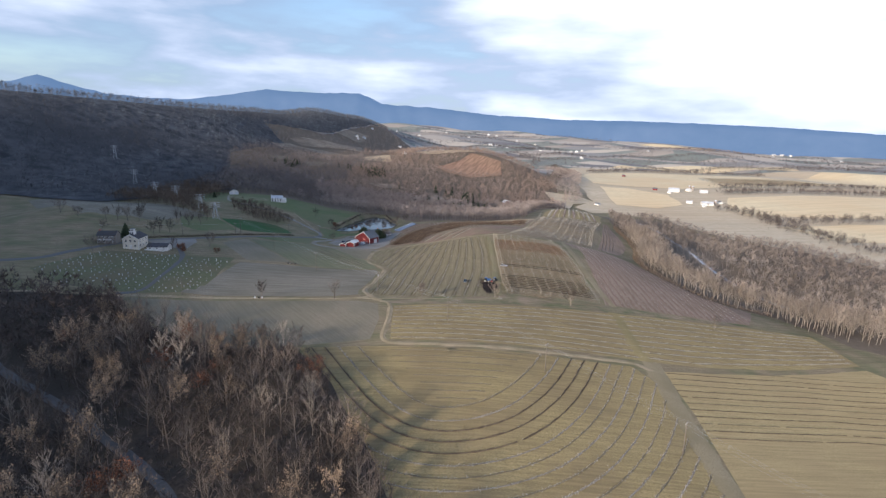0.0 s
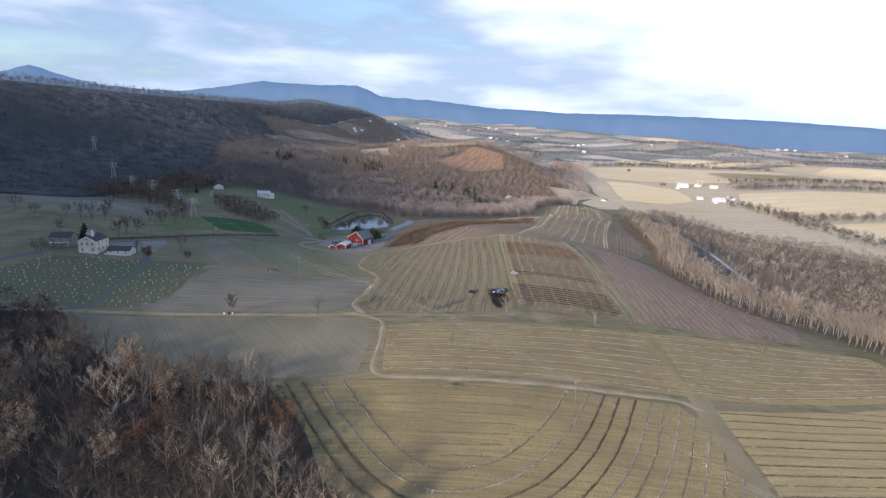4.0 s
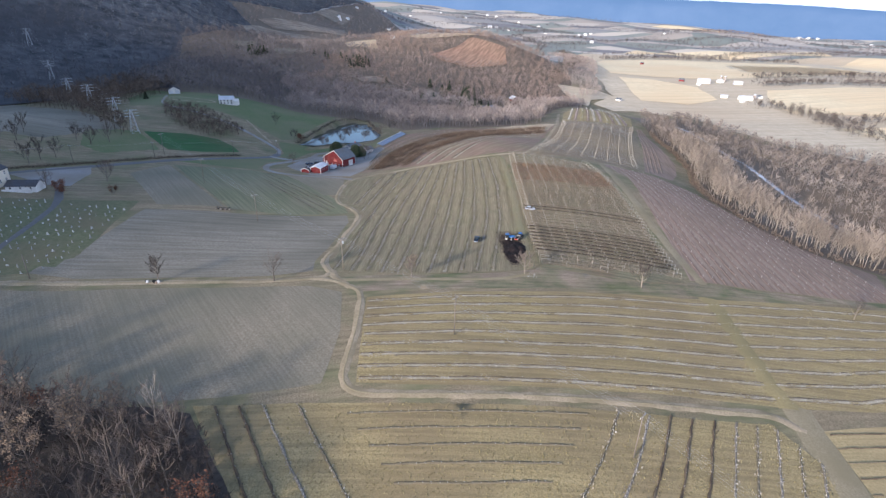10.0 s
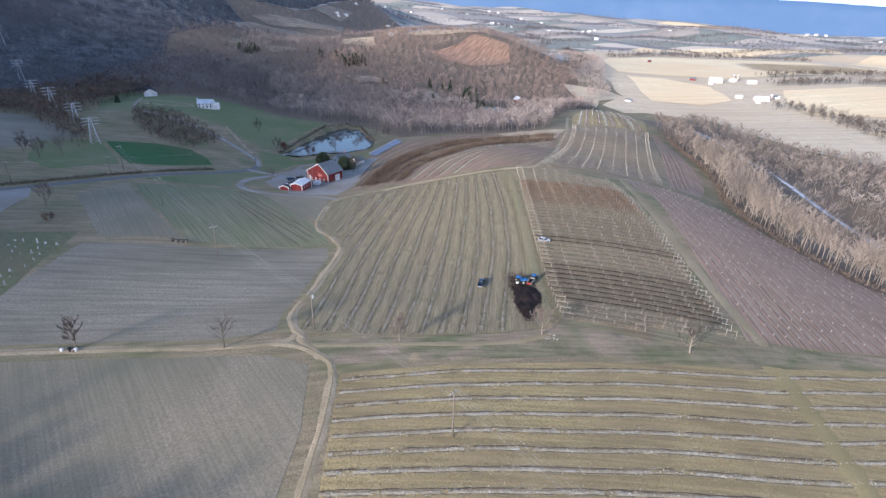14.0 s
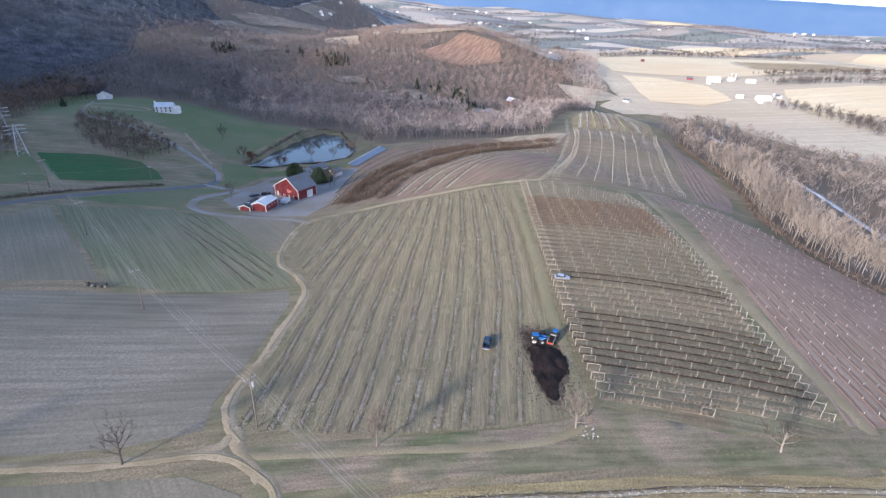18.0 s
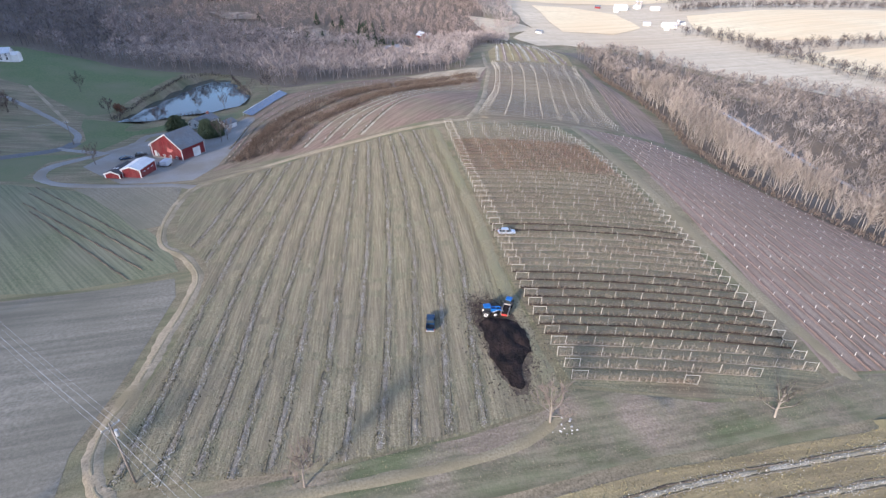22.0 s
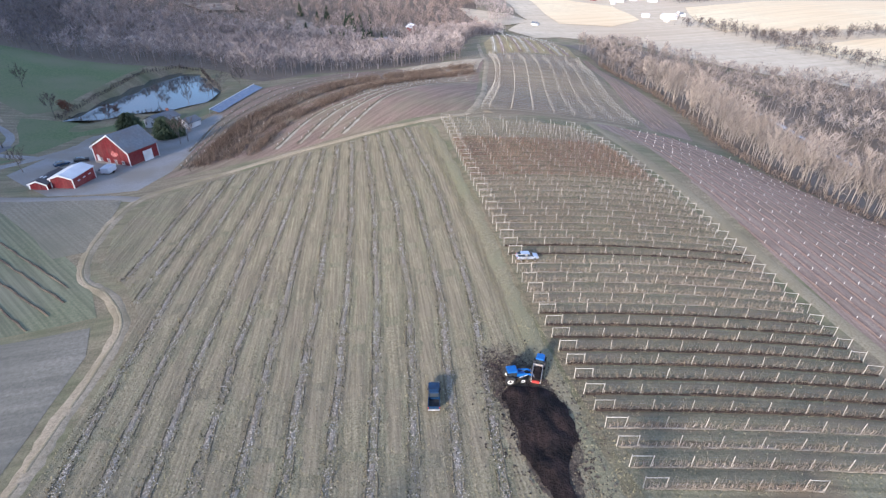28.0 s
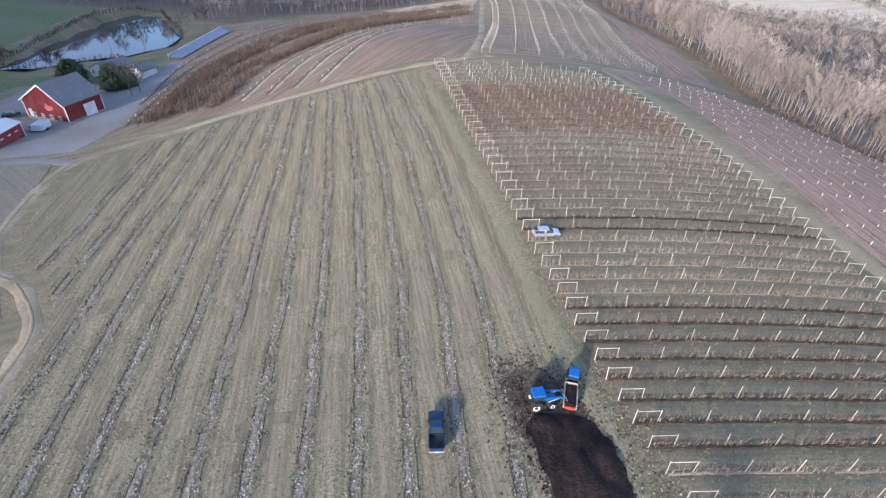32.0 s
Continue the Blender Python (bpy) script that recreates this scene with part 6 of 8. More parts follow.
def trellis_row(x0, y0, x1, y1, i, gap, canes, label, group, near=True, dark_base=False, n_canes=300, brace=2.7):
    """Posts in a line, a braced pair at each end, wires, and canes on them."""
    e = thing("trellis_row", label, "trellis", group=group)
    ln = math.hypot(x1 - x0, y1 - y0)
    d = np.array(((x1 - x0) / ln, (y1 - y0) / ln))
    n = max(2, round((ln - 2 * brace) / gap))
    stops = [0, brace] + [brace + (ln - 2 * brace) * k / n for k in range(1, n)] + [ln - brace, ln]
    rnd = random.Random(i)
    top = []
    far_posts = Shape()
    for k, s in enumerate(stops):
        x, y = x0 + d[0] * s, y0 + d[1] * s
        z = hz(x, y) + 0.08
        top.append((x, y, z))
        if near:
            part("post", ENDPOST if k in (0, 1, len(stops) - 2, len(stops) - 1) else POST, e, at=pose(x, y, z, rnd.uniform(-2, 2), rnd.uniform(-3, 3), 0) @ Matrix.Diagonal((1, 1, rnd.uniform(0.92, 1.04), 1)))
        else:
            far_posts.tube((x, y, z - 0.2), (x + rnd.uniform(-0.05, 0.05), y, z + 2.1), 0.05, 0.045, 4)
    rails = ((0, 1), (len(stops) - 2, len(stops) - 1))
    for a, b in rails:
        p, q = top[a], top[b]
        s = Shape().tube((p[0], p[1], p[2] + 2.0), (q[0], q[1], q[2] + 2.0), 0.046, 0.046, 6)
        part("brace_rail", s.mesh("brace_rail", M_POST), e) if near else far_posts.add(s.v, s.f)
    if not near:
        tagged(part("post_line", far_posts.mesh("post_line", M_POST), e), kind="stuff")
    w = Shape()
    for h in (0.75, 1.35, 1.85):
        wv, wf = [], []
        limb(wv, wf, [Vector((p[0], p[1], p[2] + h)) for p in top], 0.004 if near else 0.008, 0.004 if near else 0.008, 3)
        if near:
            part("wire", mesh_of("wire", wv, wf, M_WIRE), e)
        else:
            w.add(wv, wf)
    if not near:
        tagged(part("wire_run", w.mesh("wire_run", M_WIRE), e), kind="stuff")
    line = [np.array((x0 + d[0] * s, y0 + d[1] * s)) for s in np.arange(0.4, ln - 0.2, 0.8)]
    fine = [np.array((x0 + d[0] * s, y0 + d[1] * s)) for s in np.arange(0.2, ln, 0.4)]
    part("ridge", row_mesh("ridge", fine, 0.42 if dark_base else 0.4, 0.30 if dark_base else 0.05, M_VINEBASE if dark_base else M_STRAWROW, i, 0.02 if dark_base else 0.3), e, "strip of soil under the vines")
    if near:
        off = np.array((-d[1], d[0])) * 1.6
        part("grass_strip", row_mesh("grass_strip", [p + off for p in line], 1.5, 0.03, M_LANE, i + 7, 0.06), e, "grass lane beside the vines")
        tr = Shape()
        for s in np.arange(0.6, ln, 1.15):
            x, y = x0 + d[0] * s, y0 + d[1] * s
            z = hz(x, y) + 0.05
            tr.tube((x, y, z), (x + rnd.uniform(-0.1, 0.25), y + rnd.uniform(-0.12, 0.12), z + rnd.uniform(0.55, 0.95)), 0.035, 0.028, 3, False)
        tagged(part("trunk_line", tr.mesh("trunk_line", M_TRUNK), e, "short pale vine trunks"), kind="stuff")
    if n_canes:
        tagged(part("vine_growth", fuzz("vine_growth", line, 1.55, 0.42, n_canes, canes, 300 + i, 0.022 if near else 0.03), e, "bare vine canes"), kind="stuff")
    return e


LE, RE = [(262, 36.5), (285, 36.0), (310, 36.7), (339, 37.9), (365, 38.9), (401, 41.2)], [(250, 84.8), (266, 85), (283, 86), (306, 87), (330, 88.3), (350, 87.6), (370, 86.8), (392, 84)]
for i in range(44):
    y = 266.5 + 3.07 * i
    xl, xr = float(np.interp(y, *zip(*LE))), float(np.interp(y - 10, *zip(*RE)))
    if i < 2:
        xr = (58.6, 72.0)[i]
    yr = y - 0.205 * (xr - xl)
    if i < 4:
        c, n, dk = M_VINE, 1000, False
    elif i < 12:
        c, n, dk = M_VINEDK, 1700, True
    elif i < 17:
        c, n, dk = M_VINE, 1500, False
    elif i < 19:
        c, n, dk = M_VINEDK, 1700, True
    elif i < 23:
        c, n, dk = M_VINEDK, 1500, False
    elif i < 25:
        c, n, dk = M_VINEDK, 1800, False
    elif i < 29:
        c, n, dk = M_VINE, 1600, False
    elif i < 38:
        c, n, dk = M_RUSTVINE, 2600, False
    else:
        c, n, dk = M_VINE, 300, False
    lab = "vineyard trellis row with rusty brown canes" if 28 <= i < 38 else ("vineyard trellis row over a dark soil strip" if dk else "vineyard trellis row with bare canes and pale posts")
    trellis_row(xl, y, xr, yr, 400 + i, 5.4, c, lab, "vineyard trellis rows", True, dk, n)
for i in range(44):
    k = (i + 0.5) / 44
    a = np.array((57.5, 408)) * (1 - k) + np.array((115, 584)) * k + np.array((4, -3)) * math.sin(math.pi * k)
    b = np.array((122, 409)) * (1 - k) + np.array((183, 588)) * k + np.array((-3, 0)) * math.sin(math.pi * k)
    trellis_row(a[0], a[1], b[0], b[1], 500 + i, 8.2, M_VINE, "distant vineyard trellis row with pale posts", "hilltop trellis rows", False, False, 160)
for i in range(10):
    k = (i + 0.5) / 10
    a, b = np.array((120 + 62 * k, 594)), np.array((160 + 46 * k, 730 - 6 * k))
    line = [a + (b - a) * s for s in np.linspace(0, 1, 60)]
    crop_row("far_row", line, FARBLOCK, 3.0, 0.2, (M_PALEROW, M_RED, M_BAND, M_BRUSH)[i % 4], "far vineyard row in yellow grass", "far end rows", 560 + i, 0.05, (7, 1.6, 0.09, M_TUBE))
for i in range(4):
    line = smooth_line([(129 + 4 * i, 407 + 3 * i), (150 + 3 * i, 470), (170 + 2.5 * i, 540), (187 + 1.0 * i, 588)], 1.2)
    crop_row("side_row", line, REDSIDE, 1.1, 0.25, M_BRUSH, "reddish row beside the creek wood", "rows beside the wood", 580 + i, 0.05)
# ---- buildings ----
def window_part(parent, x, y, z, w, h, face, name="window"):
    """A window: frame, pane and sill on a wall; face: outward direction as (dx, dy)."""
    dx, dy = face
    t = (-dy, dx)
    def block(hw, z0, z1, o0, o1):
        pts = [(x + t[0] * a + dx * o, y + t[1] * a + dy * o) for a, o in ((-hw, o0), (hw, o0), (hw, o1), (-hw, o1))]
        v = [(p[0], p[1], zz) for zz in (z0, z1) for p in pts]
        return v, [(0, 1, 2, 3), (4, 5, 6, 7), (0, 1, 5, 4), (1, 2, 6, 5), (2, 3, 7, 6), (3, 0, 4, 7)]
    s = Shape()
    for a, b, c in ((w / 2 + 0.09, z + h, z + h + 0.12), (w / 2 + 0.09, z - 0.1, z)):
        s.add(*block(a, b, c, 0.0, 0.09))
    for sg in (-1, 1):
        s.add(*[([(p[0] + t[0] * sg * (w / 2 + 0.045), p[1] + t[1] * sg * (w / 2 + 0.045), p[2]) for p in block(0.045, z, z + h, 0.0, 0.09)[0]]), block(0.045, z, z + h, 0.0, 0.09)[1]])
    s.add(*block(0.025, z, z + h, 0.0, 0.07))
    s.add(*block(w / 2, z + h * 0.48, z + h * 0.52, 0.0, 0.07))
    fr = part(name, s.mesh(name, M_WHITE), parent)
    part("pane", Shape().add(*block(w / 2, z, z + h, 0.004, 0.03)).mesh("pane", M_GLASS), fr)
    return fr


def door_part(parent, x, y, z, w, h, face, material, name="door"):
    dx, dy = face
    t = (-dy, dx)
    s = Shape()
    pts = [(x + t[0] * a + dx * o, y + t[1] * a + dy * o) for a, o in ((-w / 2, 0.0), (w / 2, 0.0), (w / 2, 0.07), (-w / 2, 0.07))]
    s.add([(p[0], p[1], zz) for zz in (z, z + h) for p in pts], [(0, 1, 2, 3), (4, 5, 6, 7), (0, 1, 5, 4), (1, 2, 6, 5), (2, 3, 7, 6), (3, 0, 4, 7)])
    for k in (0.3, 0.7):
        pts = [(x + t[0] * a + dx * o, y + t[1] * a + dy * o) for a, o in ((-w / 2, 0.07), (w / 2, 0.07), (w / 2, 0.10), (-w / 2, 0.10))]
        s.add([(p[0], p[1], zz) for zz in (z + h * k - 0.06, z + h * k + 0.06) for p in pts], [(0, 1, 2, 3), (4, 5, 6, 7), (0, 1, 5, 4), (1, 2, 6, 5), (2, 3, 7, 6), (3, 0, 4, 7)])
    return part(name, s.mesh(name, material), parent)


def gable(name, label, x, y, turn, w, l, hw, hr, wall, roof, category="house", trim=None, over=0.45, skew=0.0, sink=0.8, group=""):
    """A gabled building; w across the gable front (which faces -y before the turn), l deep, hw wall height, hr roof rise; skew: ridge off centre."""
    c, s_ = math.cos(radians(turn)), math.sin(radians(turn))
    zs = [hz(x + a * c - b * s_, y + a * s_ + b * c) for a in (-w / 2, w / 2) for b in (-l / 2, l / 2)]
    e = thing(name, label, category, pose(x, y, sum(zs) / 4, 0, 0, turn), group)
    rx = skew * w
    body = Shape().prism([(-w / 2, -sink), (w / 2, -sink), (w / 2, hw), (rx, hw + hr), (-w / 2, hw)], -l / 2, l / 2)
    part("wall", body.mesh("wall", wall), e)
    for sg in (-1, 1):
        ex, run = sg * (w / 2 + over), abs(sg * w / 2 - rx)
        ez = hw - hr * over / run
        r = Shape().prism([(ex, ez), (ex, ez + 0.16), (rx, hw + hr + 0.17), (rx, hw + hr + 0.012)], -l / 2 - over, l / 2 + over)
        rp = part("roof", r.mesh("roof", roof), e)
        seams = Shape()
        for k in range(1, int(l / 0.9)):
            yy = -l / 2 + k * 0.9
            seams.prism([(ex, ez + 0.161), (ex, ez + 0.20), (rx, hw + hr + 0.21), (rx, hw + hr + 0.171)], yy - 0.025, yy + 0.025)
        part("seams", seams.mesh("seams", roof), rp)
    if trim:
        for sg in (-1, 1):
            for yy in (-l / 2, l / 2):
                part("corner_board", Shape().box(sg * w / 2 - 0.16, sg * w / 2 + 0.16, yy - 0.06, yy + 0.06, -sink, hw - 0.02).mesh("corner_board", trim), e)
            run = abs(sg * w / 2 - rx)
            for yy in (-l / 2 - over, ):
                ez = hw - hr * over / run
                part("barge_board", Shape().prism([(sg * (w / 2 + over), ez - 0.25), (sg * (w / 2 + over), ez + 0.165), (rx, hw + hr + 0.175), (rx, hw + hr - 0.25)], yy - 0.06, yy - 0.004).mesh("barge_board", trim), e)
    return e


S, N, E_, W_ = (0, -1), (0, 1), (1, 0), (-1, 0)

# the red barn and its sheds
barn = gable("barn", "large red wooden barn with grey roof and faded gable", -59.1, 410.0, -33, 14.5, 11, 5.2, 4.6, M_BARNRED, M_GREYROOF, "barn", M_WHITE, skew=0.08)
part("foundation", Shape().box(-7.32, 7.32, -5.58, 5.58, -1.2, 0.75).mesh("foundation", M_STONE), barn, "rough stone foundation")
part("faded_boards", Shape().prism([(0.2, 3.5), (1.0, 3.0), (2.2, 3.1), (3.4, 3.9), (2.9, 4.6), (2.0, 4.3), (1.3, 4.9), (0.6, 4.4)], -5.53, -5.49).mesh("faded_boards", M_FADED), barn, "paint-worn pinkish boards")
[c for c in barn.children if c.name.startswith("roof")][0].data.materials[0] = M_TIN
for i in range(24):
    xx = -7.0 + i * 0.61
    top = 5.1 + (4.5 * (xx + 7.25) / 8.41 if xx < 1.16 else 4.5 * (7.25 - xx) / 6.09)
    part("batten", Shape().box(xx - 0.03, xx + 0.03, -5.545, -5.50, 0.75, top).mesh("batten", M_BARNRED), barn)
for xx in (-4.5, -1.5, 1.5, 4.5):
    window_part(barn, xx, -5.52, 0.95, 0.8, 0.9, S)
door_part(barn, 7.27, 1.5, 0.1, 3.4, 3.6, E_, M_WHITE, "sliding_door")
door_part(barn, -5.6, -5.51, 0.75, 1.1, 2.0, S, M_WHITE)
part("lean_to", Shape().prism([(-11.0, -0.8), (-7.26, -0.8), (-7.26, 4.6), (-11.0, 3.1)], -3.0, 5.4).mesh("lean_to", M_BARNRED), barn)
part("lean_to_roof", Shape().prism([(-11.5, 2.95), (-11.5, 3.1), (-7.0, 4.95), (-7.0, 4.8)], -3.4, 5.8).mesh("lean_to_roof", M_TIN), barn, "pale metal roof")
shed = gable("machine_shed", "red metal shed with a white roof", -67.0, 388.8, -14, 6.2, 9.4, 3.2, 1.0, M_BARNRED, M_TIN, "shed", M_WHITE, over=0.3)
door_part(shed, 0, -4.71, 0.0, 3.8, 2.6, S, M_BARNRED, "overhead_door")
for yy in (-2.2, 0.2, 2.6):
    part("wall_vent", Shape().box(3.105, 3.14, yy - 0.5, yy + 0.5, 1.7, 2.0).mesh("wall_vent", M_TIN), shed, "narrow pale wall vent")
shed2 = gable("low_shed", "low red shed with dark roof beside the machine shed", -72.8, 388.6, -14, 4.8, 9.4, 2.0, 0.9, M_BARNRED, M_SLATE, "shed", M_WHITE, over=0.3)
door_part(shed2, 0, -4.71, 0.0, 1.8, 1.8, S, M_BARNRED)
part("roof_patch", Shape().box(-0.6, 0.6, -2.4, -1.2, 2.65, 2.98).mesh("roof_patch", M_TIN), shed2)
tank = thing("grey_trailer", "small grey box trailer in the farmyard", "trailer", pose(-60.5, 396.5, hz(-60.5, 396.5) + 0.1, 0, 0, -14))
part("body", Shape().box(-1.3, 1.3, -2.0, 2.0, 0.55, 2.1, 0.12).mesh("body", M_TIN), tank)
for sg in (-1, 1):
    part("wheel", Shape().tube((sg * 1.15, 0, 0.35), (sg * 1.38, 0, 0.35), 0.35, 0.35, 12).mesh("wheel", M_RUBBER), tank)
farmhouse = gable("farmhouse", "white farmhouse with grey roof behind the barn", -58, 452, -33, 8, 10, 2.9, 1.7, M_WHITE, M_GREYROOF, "house", over=0.4)
for xx in (-3, 0, 3):
    window_part(farmhouse, xx, -5.02, 1.0, 0.9, 1.3, S)
for yy in (-4, 0, 4):
    window_part(farmhouse, 4.02, yy, 1.0, 0.9, 1.3, E_)
part("chimney", Shape().box(-0.4, 0.4, 3, 3.8, 3.8, 5.6).mesh("chimney", M_BRICK), farmhouse)
gable("white_lean_shed", "little white shed behind the barn", -47, 446, -33, 5, 6, 2.4, 1.2, M_WHITE, M_GREYROOF, "shed")

# solar rack on the slope
rack = thing("solar_array", "long ground-mounted rack of blue-grey solar panels", "solar panels")
for k in range(18):
    a = np.array((-42, 461)) + (np.array((-27.5, 498)) - np.array((-42, 461))) * k / 18
    b = np.array((-42, 461)) + (np.array((-27.5, 498)) - np.array((-42, 461))) * (k + 0.96) / 18
    d = (b - a) / np.linalg.norm(b - a)
    o = np.array((d[1], -d[0])) * 4.2
    z0, z1 = hz(*a) + 2.0, hz(*(a + o)) + 0.5
    v = [(a[0], a[1], z0), (b[0], b[1], z0), (b[0] + o[0], b[1] + o[1], z1), (a[0] + o[0], a[1] + o[1], z1)]
    part("panel", mesh_of("panel", v + [(p[0], p[1], p[2] - 0.06) for p in v], [(0, 1, 2, 3), (7, 6, 5, 4), (0, 1, 5, 4), (1, 2, 6, 5), (2, 3, 7, 6), (3, 0, 4, 7)], M_PANEL), rack)
    part("leg", Shape().tube((a[0], a[1], hz(*a) - 0.2), (a[0], a[1], z0 - 0.05), 0.06, 0.06, 5).mesh("leg", M_STEEL), rack)
za, zb = hz(-42, 461) + 2.05, hz(-27.5, 498) + 2.05
part("top_rail", Shape().tube((-42, 461, za), (-27.5, 498, zb), 0.16, 0.16, 6).mesh("top_rail", M_WHITE), rack, "white top rail")

# church and its neighbours
church = gable("church", "cream church with dark roof and white cupola", -187.9, 313.2, 4, 9, 11.5, 6.4, 2.5, M_CREAM, M_SLATE, "church", M_WHITE, over=0.4)
for xx in (-2.6, 0, 2.6):
    window_part(church, xx, -5.77, 4.2, 0.9, 1.4, S)
for xx in (-2.6, 2.6):
    window_part(church, xx, -5.77, 1.2, 0.9, 1.4, S)
door_part(church, 0, -5.76, 0.1, 1.5, 2.3, S, M_WHITE)
part("lunette", Shape().prism([(-0.6, 7.0), (0.6, 7.0), (0.42, 7.42), (0, 7.6), (-0.42, 7.42)], -5.80, -5.755).mesh("lunette", M_SLATE), church, "dark arched gable window")
for yy in (-3.6, 0, 3.6):
    for z in (1.1, 4.1):
        window_part(church, 4.52, yy, z, 0.9, 1.5, E_)
cup = part("cupola", Shape().box(-1.3, 1.3, -3.2, -0.6, 7.8, 10.1).box(-1.55, 1.55, -3.45, -0.35, 10.1, 10.3).box(-0.95, 0.95, -2.85, -0.95, 10.3, 11.5).box(-1.2, 1.2, -3.1, -0.7, 11.5, 11.66).mesh("cupola", M_WHITE), church, "white two-stage wooden cupola")
part("cap", Shape().box(-1.1, 1.1, -3.0, -0.8, 11.66, 12.2, 0, 0.4).mesh("cap", M_GREYROOF), cup)
for xx in (-0.45, 0.45):
    part("louvre", Shape().box(xx - 0.25, xx + 0.25, -2.9, -2.855, 10.5, 11.3).mesh("louvre", M_SLATE), cup)
for xx in (-0.55, 0.55):
    part("louvre", Shape().box(xx - 0.3, xx + 0.3, -3.25, -3.205, 8.6, 9.7).mesh("louvre", M_SLATE), cup)
annex = gable("church_hall", "low white hall with dark roof beside the church", -174.0, 314.0, 94, 6.5, 12, 2.1, 1.7, M_WHITE, M_SLATE, "hall", over=0.3)
for yy in (-4, 0, 4):
    window_part(annex, -3.27, yy, 0.8, 0.8, 0.9, W_)
wall_ = thing("white_wall", "low white boundary wall beside the cemetery", "wall", pose(-174.5, 309.4, hz(-174.5, 309.4), 0, 0, 5))
for k in range(5):
    part("wall_panel", Shape().box(-5.75 + k * 2.3, -3.47 + k * 2.3, -0.15, 0.15, -0.4, 1.1, 0.03).mesh("wall_panel", M_WHITE), wall_)
stone = gable("stone_house", "dark stone house with white windows behind the churchyard", -206.5, 317, 98, 7, 10.5, 5.0, 2.2, M_STONE, M_SLATE, "house", over=0.35)
for yy in (-3.9, -1.3, 1.3, 3.9):
    for z in (0.8, 3.2):
        window_part(stone, -3.52, yy, z, 0.9, 1.2, W_)
part("porch", Shape().box(-5.4, -3.55, -4.6, 4.6, 2.3, 2.5).tube((-5.2, -4.3, 0), (-5.2, -4.3, 2.3), 0.1).tube((-5.2, 4.3, 0), (-5.2, 4.3, 2.3), 0.1).tube((-5.2, 0, 0), (-5.2, 0, 2.3), 0.1).mesh("porch", M_WHITE), stone)
part("chimney", Shape().box(-0.4, 0.4, 4.2, 5.0, 5.5, 8.3).mesh("chimney", M_BRICK), stone)

# white houses on the lawn
wh = gable("white_house", "white two-storey house with pale roof on the lawn", -168.5, 531, 98, 7.4, 10.5, 4.0, 2.2, M_WHITE, M_TIN, "house", over=0.4)
for yy in (-3.9, -1.3, 1.3, 3.9):
    for z in (0.7, 2.5):
        window_part(wh, -3.72, yy, z, 0.9, 1.3, W_)
for xx in (-2.5, 2.5):
    for z in (0.9, 2.9):
        window_part(wh, xx, -5.27, z, 0.9, 1.3, S)
part("chimney", Shape().box(-0.5, 0.5, 5.3, 6.1, -0.5, 7.2).mesh("chimney", M_WHITE), wh, "white end chimney")
part("wing", Shape().prism([(-3, -0.8), (3, -0.8), (3, 2.8), (0, 4.2), (-3, 2.8)], -8.6, -5.3).mesh("wing", M_WHITE), wh)
gar = gable("garage", "white garage with dark roof on the lawn", -229, 572, 25, 9, 10, 3.4, 2.4, M_WHITE, M_SLATE, "garage", over=0.4)
for xx in (-2.4, 2.4):
    door_part(gar, xx, -5.01, 0.1, 3.2, 2.6, S, M_TIN, "garage_door")
red_house = gable("red_house", "small red house with white gable beyond the wood", 100, 797, 20, 8, 11, 5.0, 3.2, M_BARNRED, M_TIN, "house", M_WHITE)
for xx in (-2.2, 2.2):
    window_part(red_house, xx, -5.52, 2.6, 1.2, 1.6, S)

# valley farms and far houses
def silo(x, y, r, h, label="tall grey concrete silo"):
    e = thing("silo", label, "silo", pose(x, y, hz(x, y) + 0.4))
    part("tower", Shape().tube((0, 0, -1), (0, 0, h), r, r, 14).mesh("tower", M_GREYMET, False), e)
    part("dome", Shape().tube((0, 0, h), (0, 0, h + r * 0.5), r, r * 0.55, 14).tube((0, 0, h + r * 0.5), (0, 0, h + r * 0.75), r * 0.55, r * 0.1, 14).mesh("dome", M_TIN), e)


for x, y, turn, w, l, h, wall, roof in ((462, 898, 80, 16, 34, 6, M_WHITE, M_TIN), (440, 918, 70, 9, 18, 5, M_WHITE, M_TIN), (492, 912, 10, 9, 13, 5, M_WHITE, M_GREYROOF), (448, 880, 20, 7, 10, 4, M_WHITE, M_TIN),
                                         (470, 1052, 75, 18, 36, 8, M_WHITE, M_TIN), (505, 1062, 20, 12, 18, 6, M_WHITE, M_TIN), (440, 1072, 60, 10, 16, 5, M_BARNRED, M_GREYROOF), (525, 1040, 80, 12, 26, 6, M_TIN, M_WHITE), (452, 1030, 30, 8, 12, 5, M_WHITE, M_TIN),
                                         (262, 868, 40, 9, 14, 4, M_WHITE, M_GREYROOF), (-270, 1660, 30, 14, 20, 8, M_WHITE, M_GREYROOF), (-252, 1700, 60, 12, 17, 7, M_WHITE, M_TIN), (-262, 1640, 10, 12, 16, 7, M_WHITE, M_TIN), (-82, 1128, 30, 11, 16, 6, M_WHITE, M_TIN),
                                         (486, 1398, 50, 9, 12, 7, M_BARNRED, M_GREYROOF), (330, 1620, 40, 10, 14, 6, M_WHITE, M_GREYROOF), (527, 1994, 20, 14, 20, 9, M_WHITE, M_TIN)):
    gable("farm_building", "distant white farm building" if wall is not M_BARNRED else "distant red farm building", x, y, turn, w * 0.62, l * 0.55, h * 0.65, w * 0.19, wall, roof, "farm building", over=0.3, group="distant farm buildings")
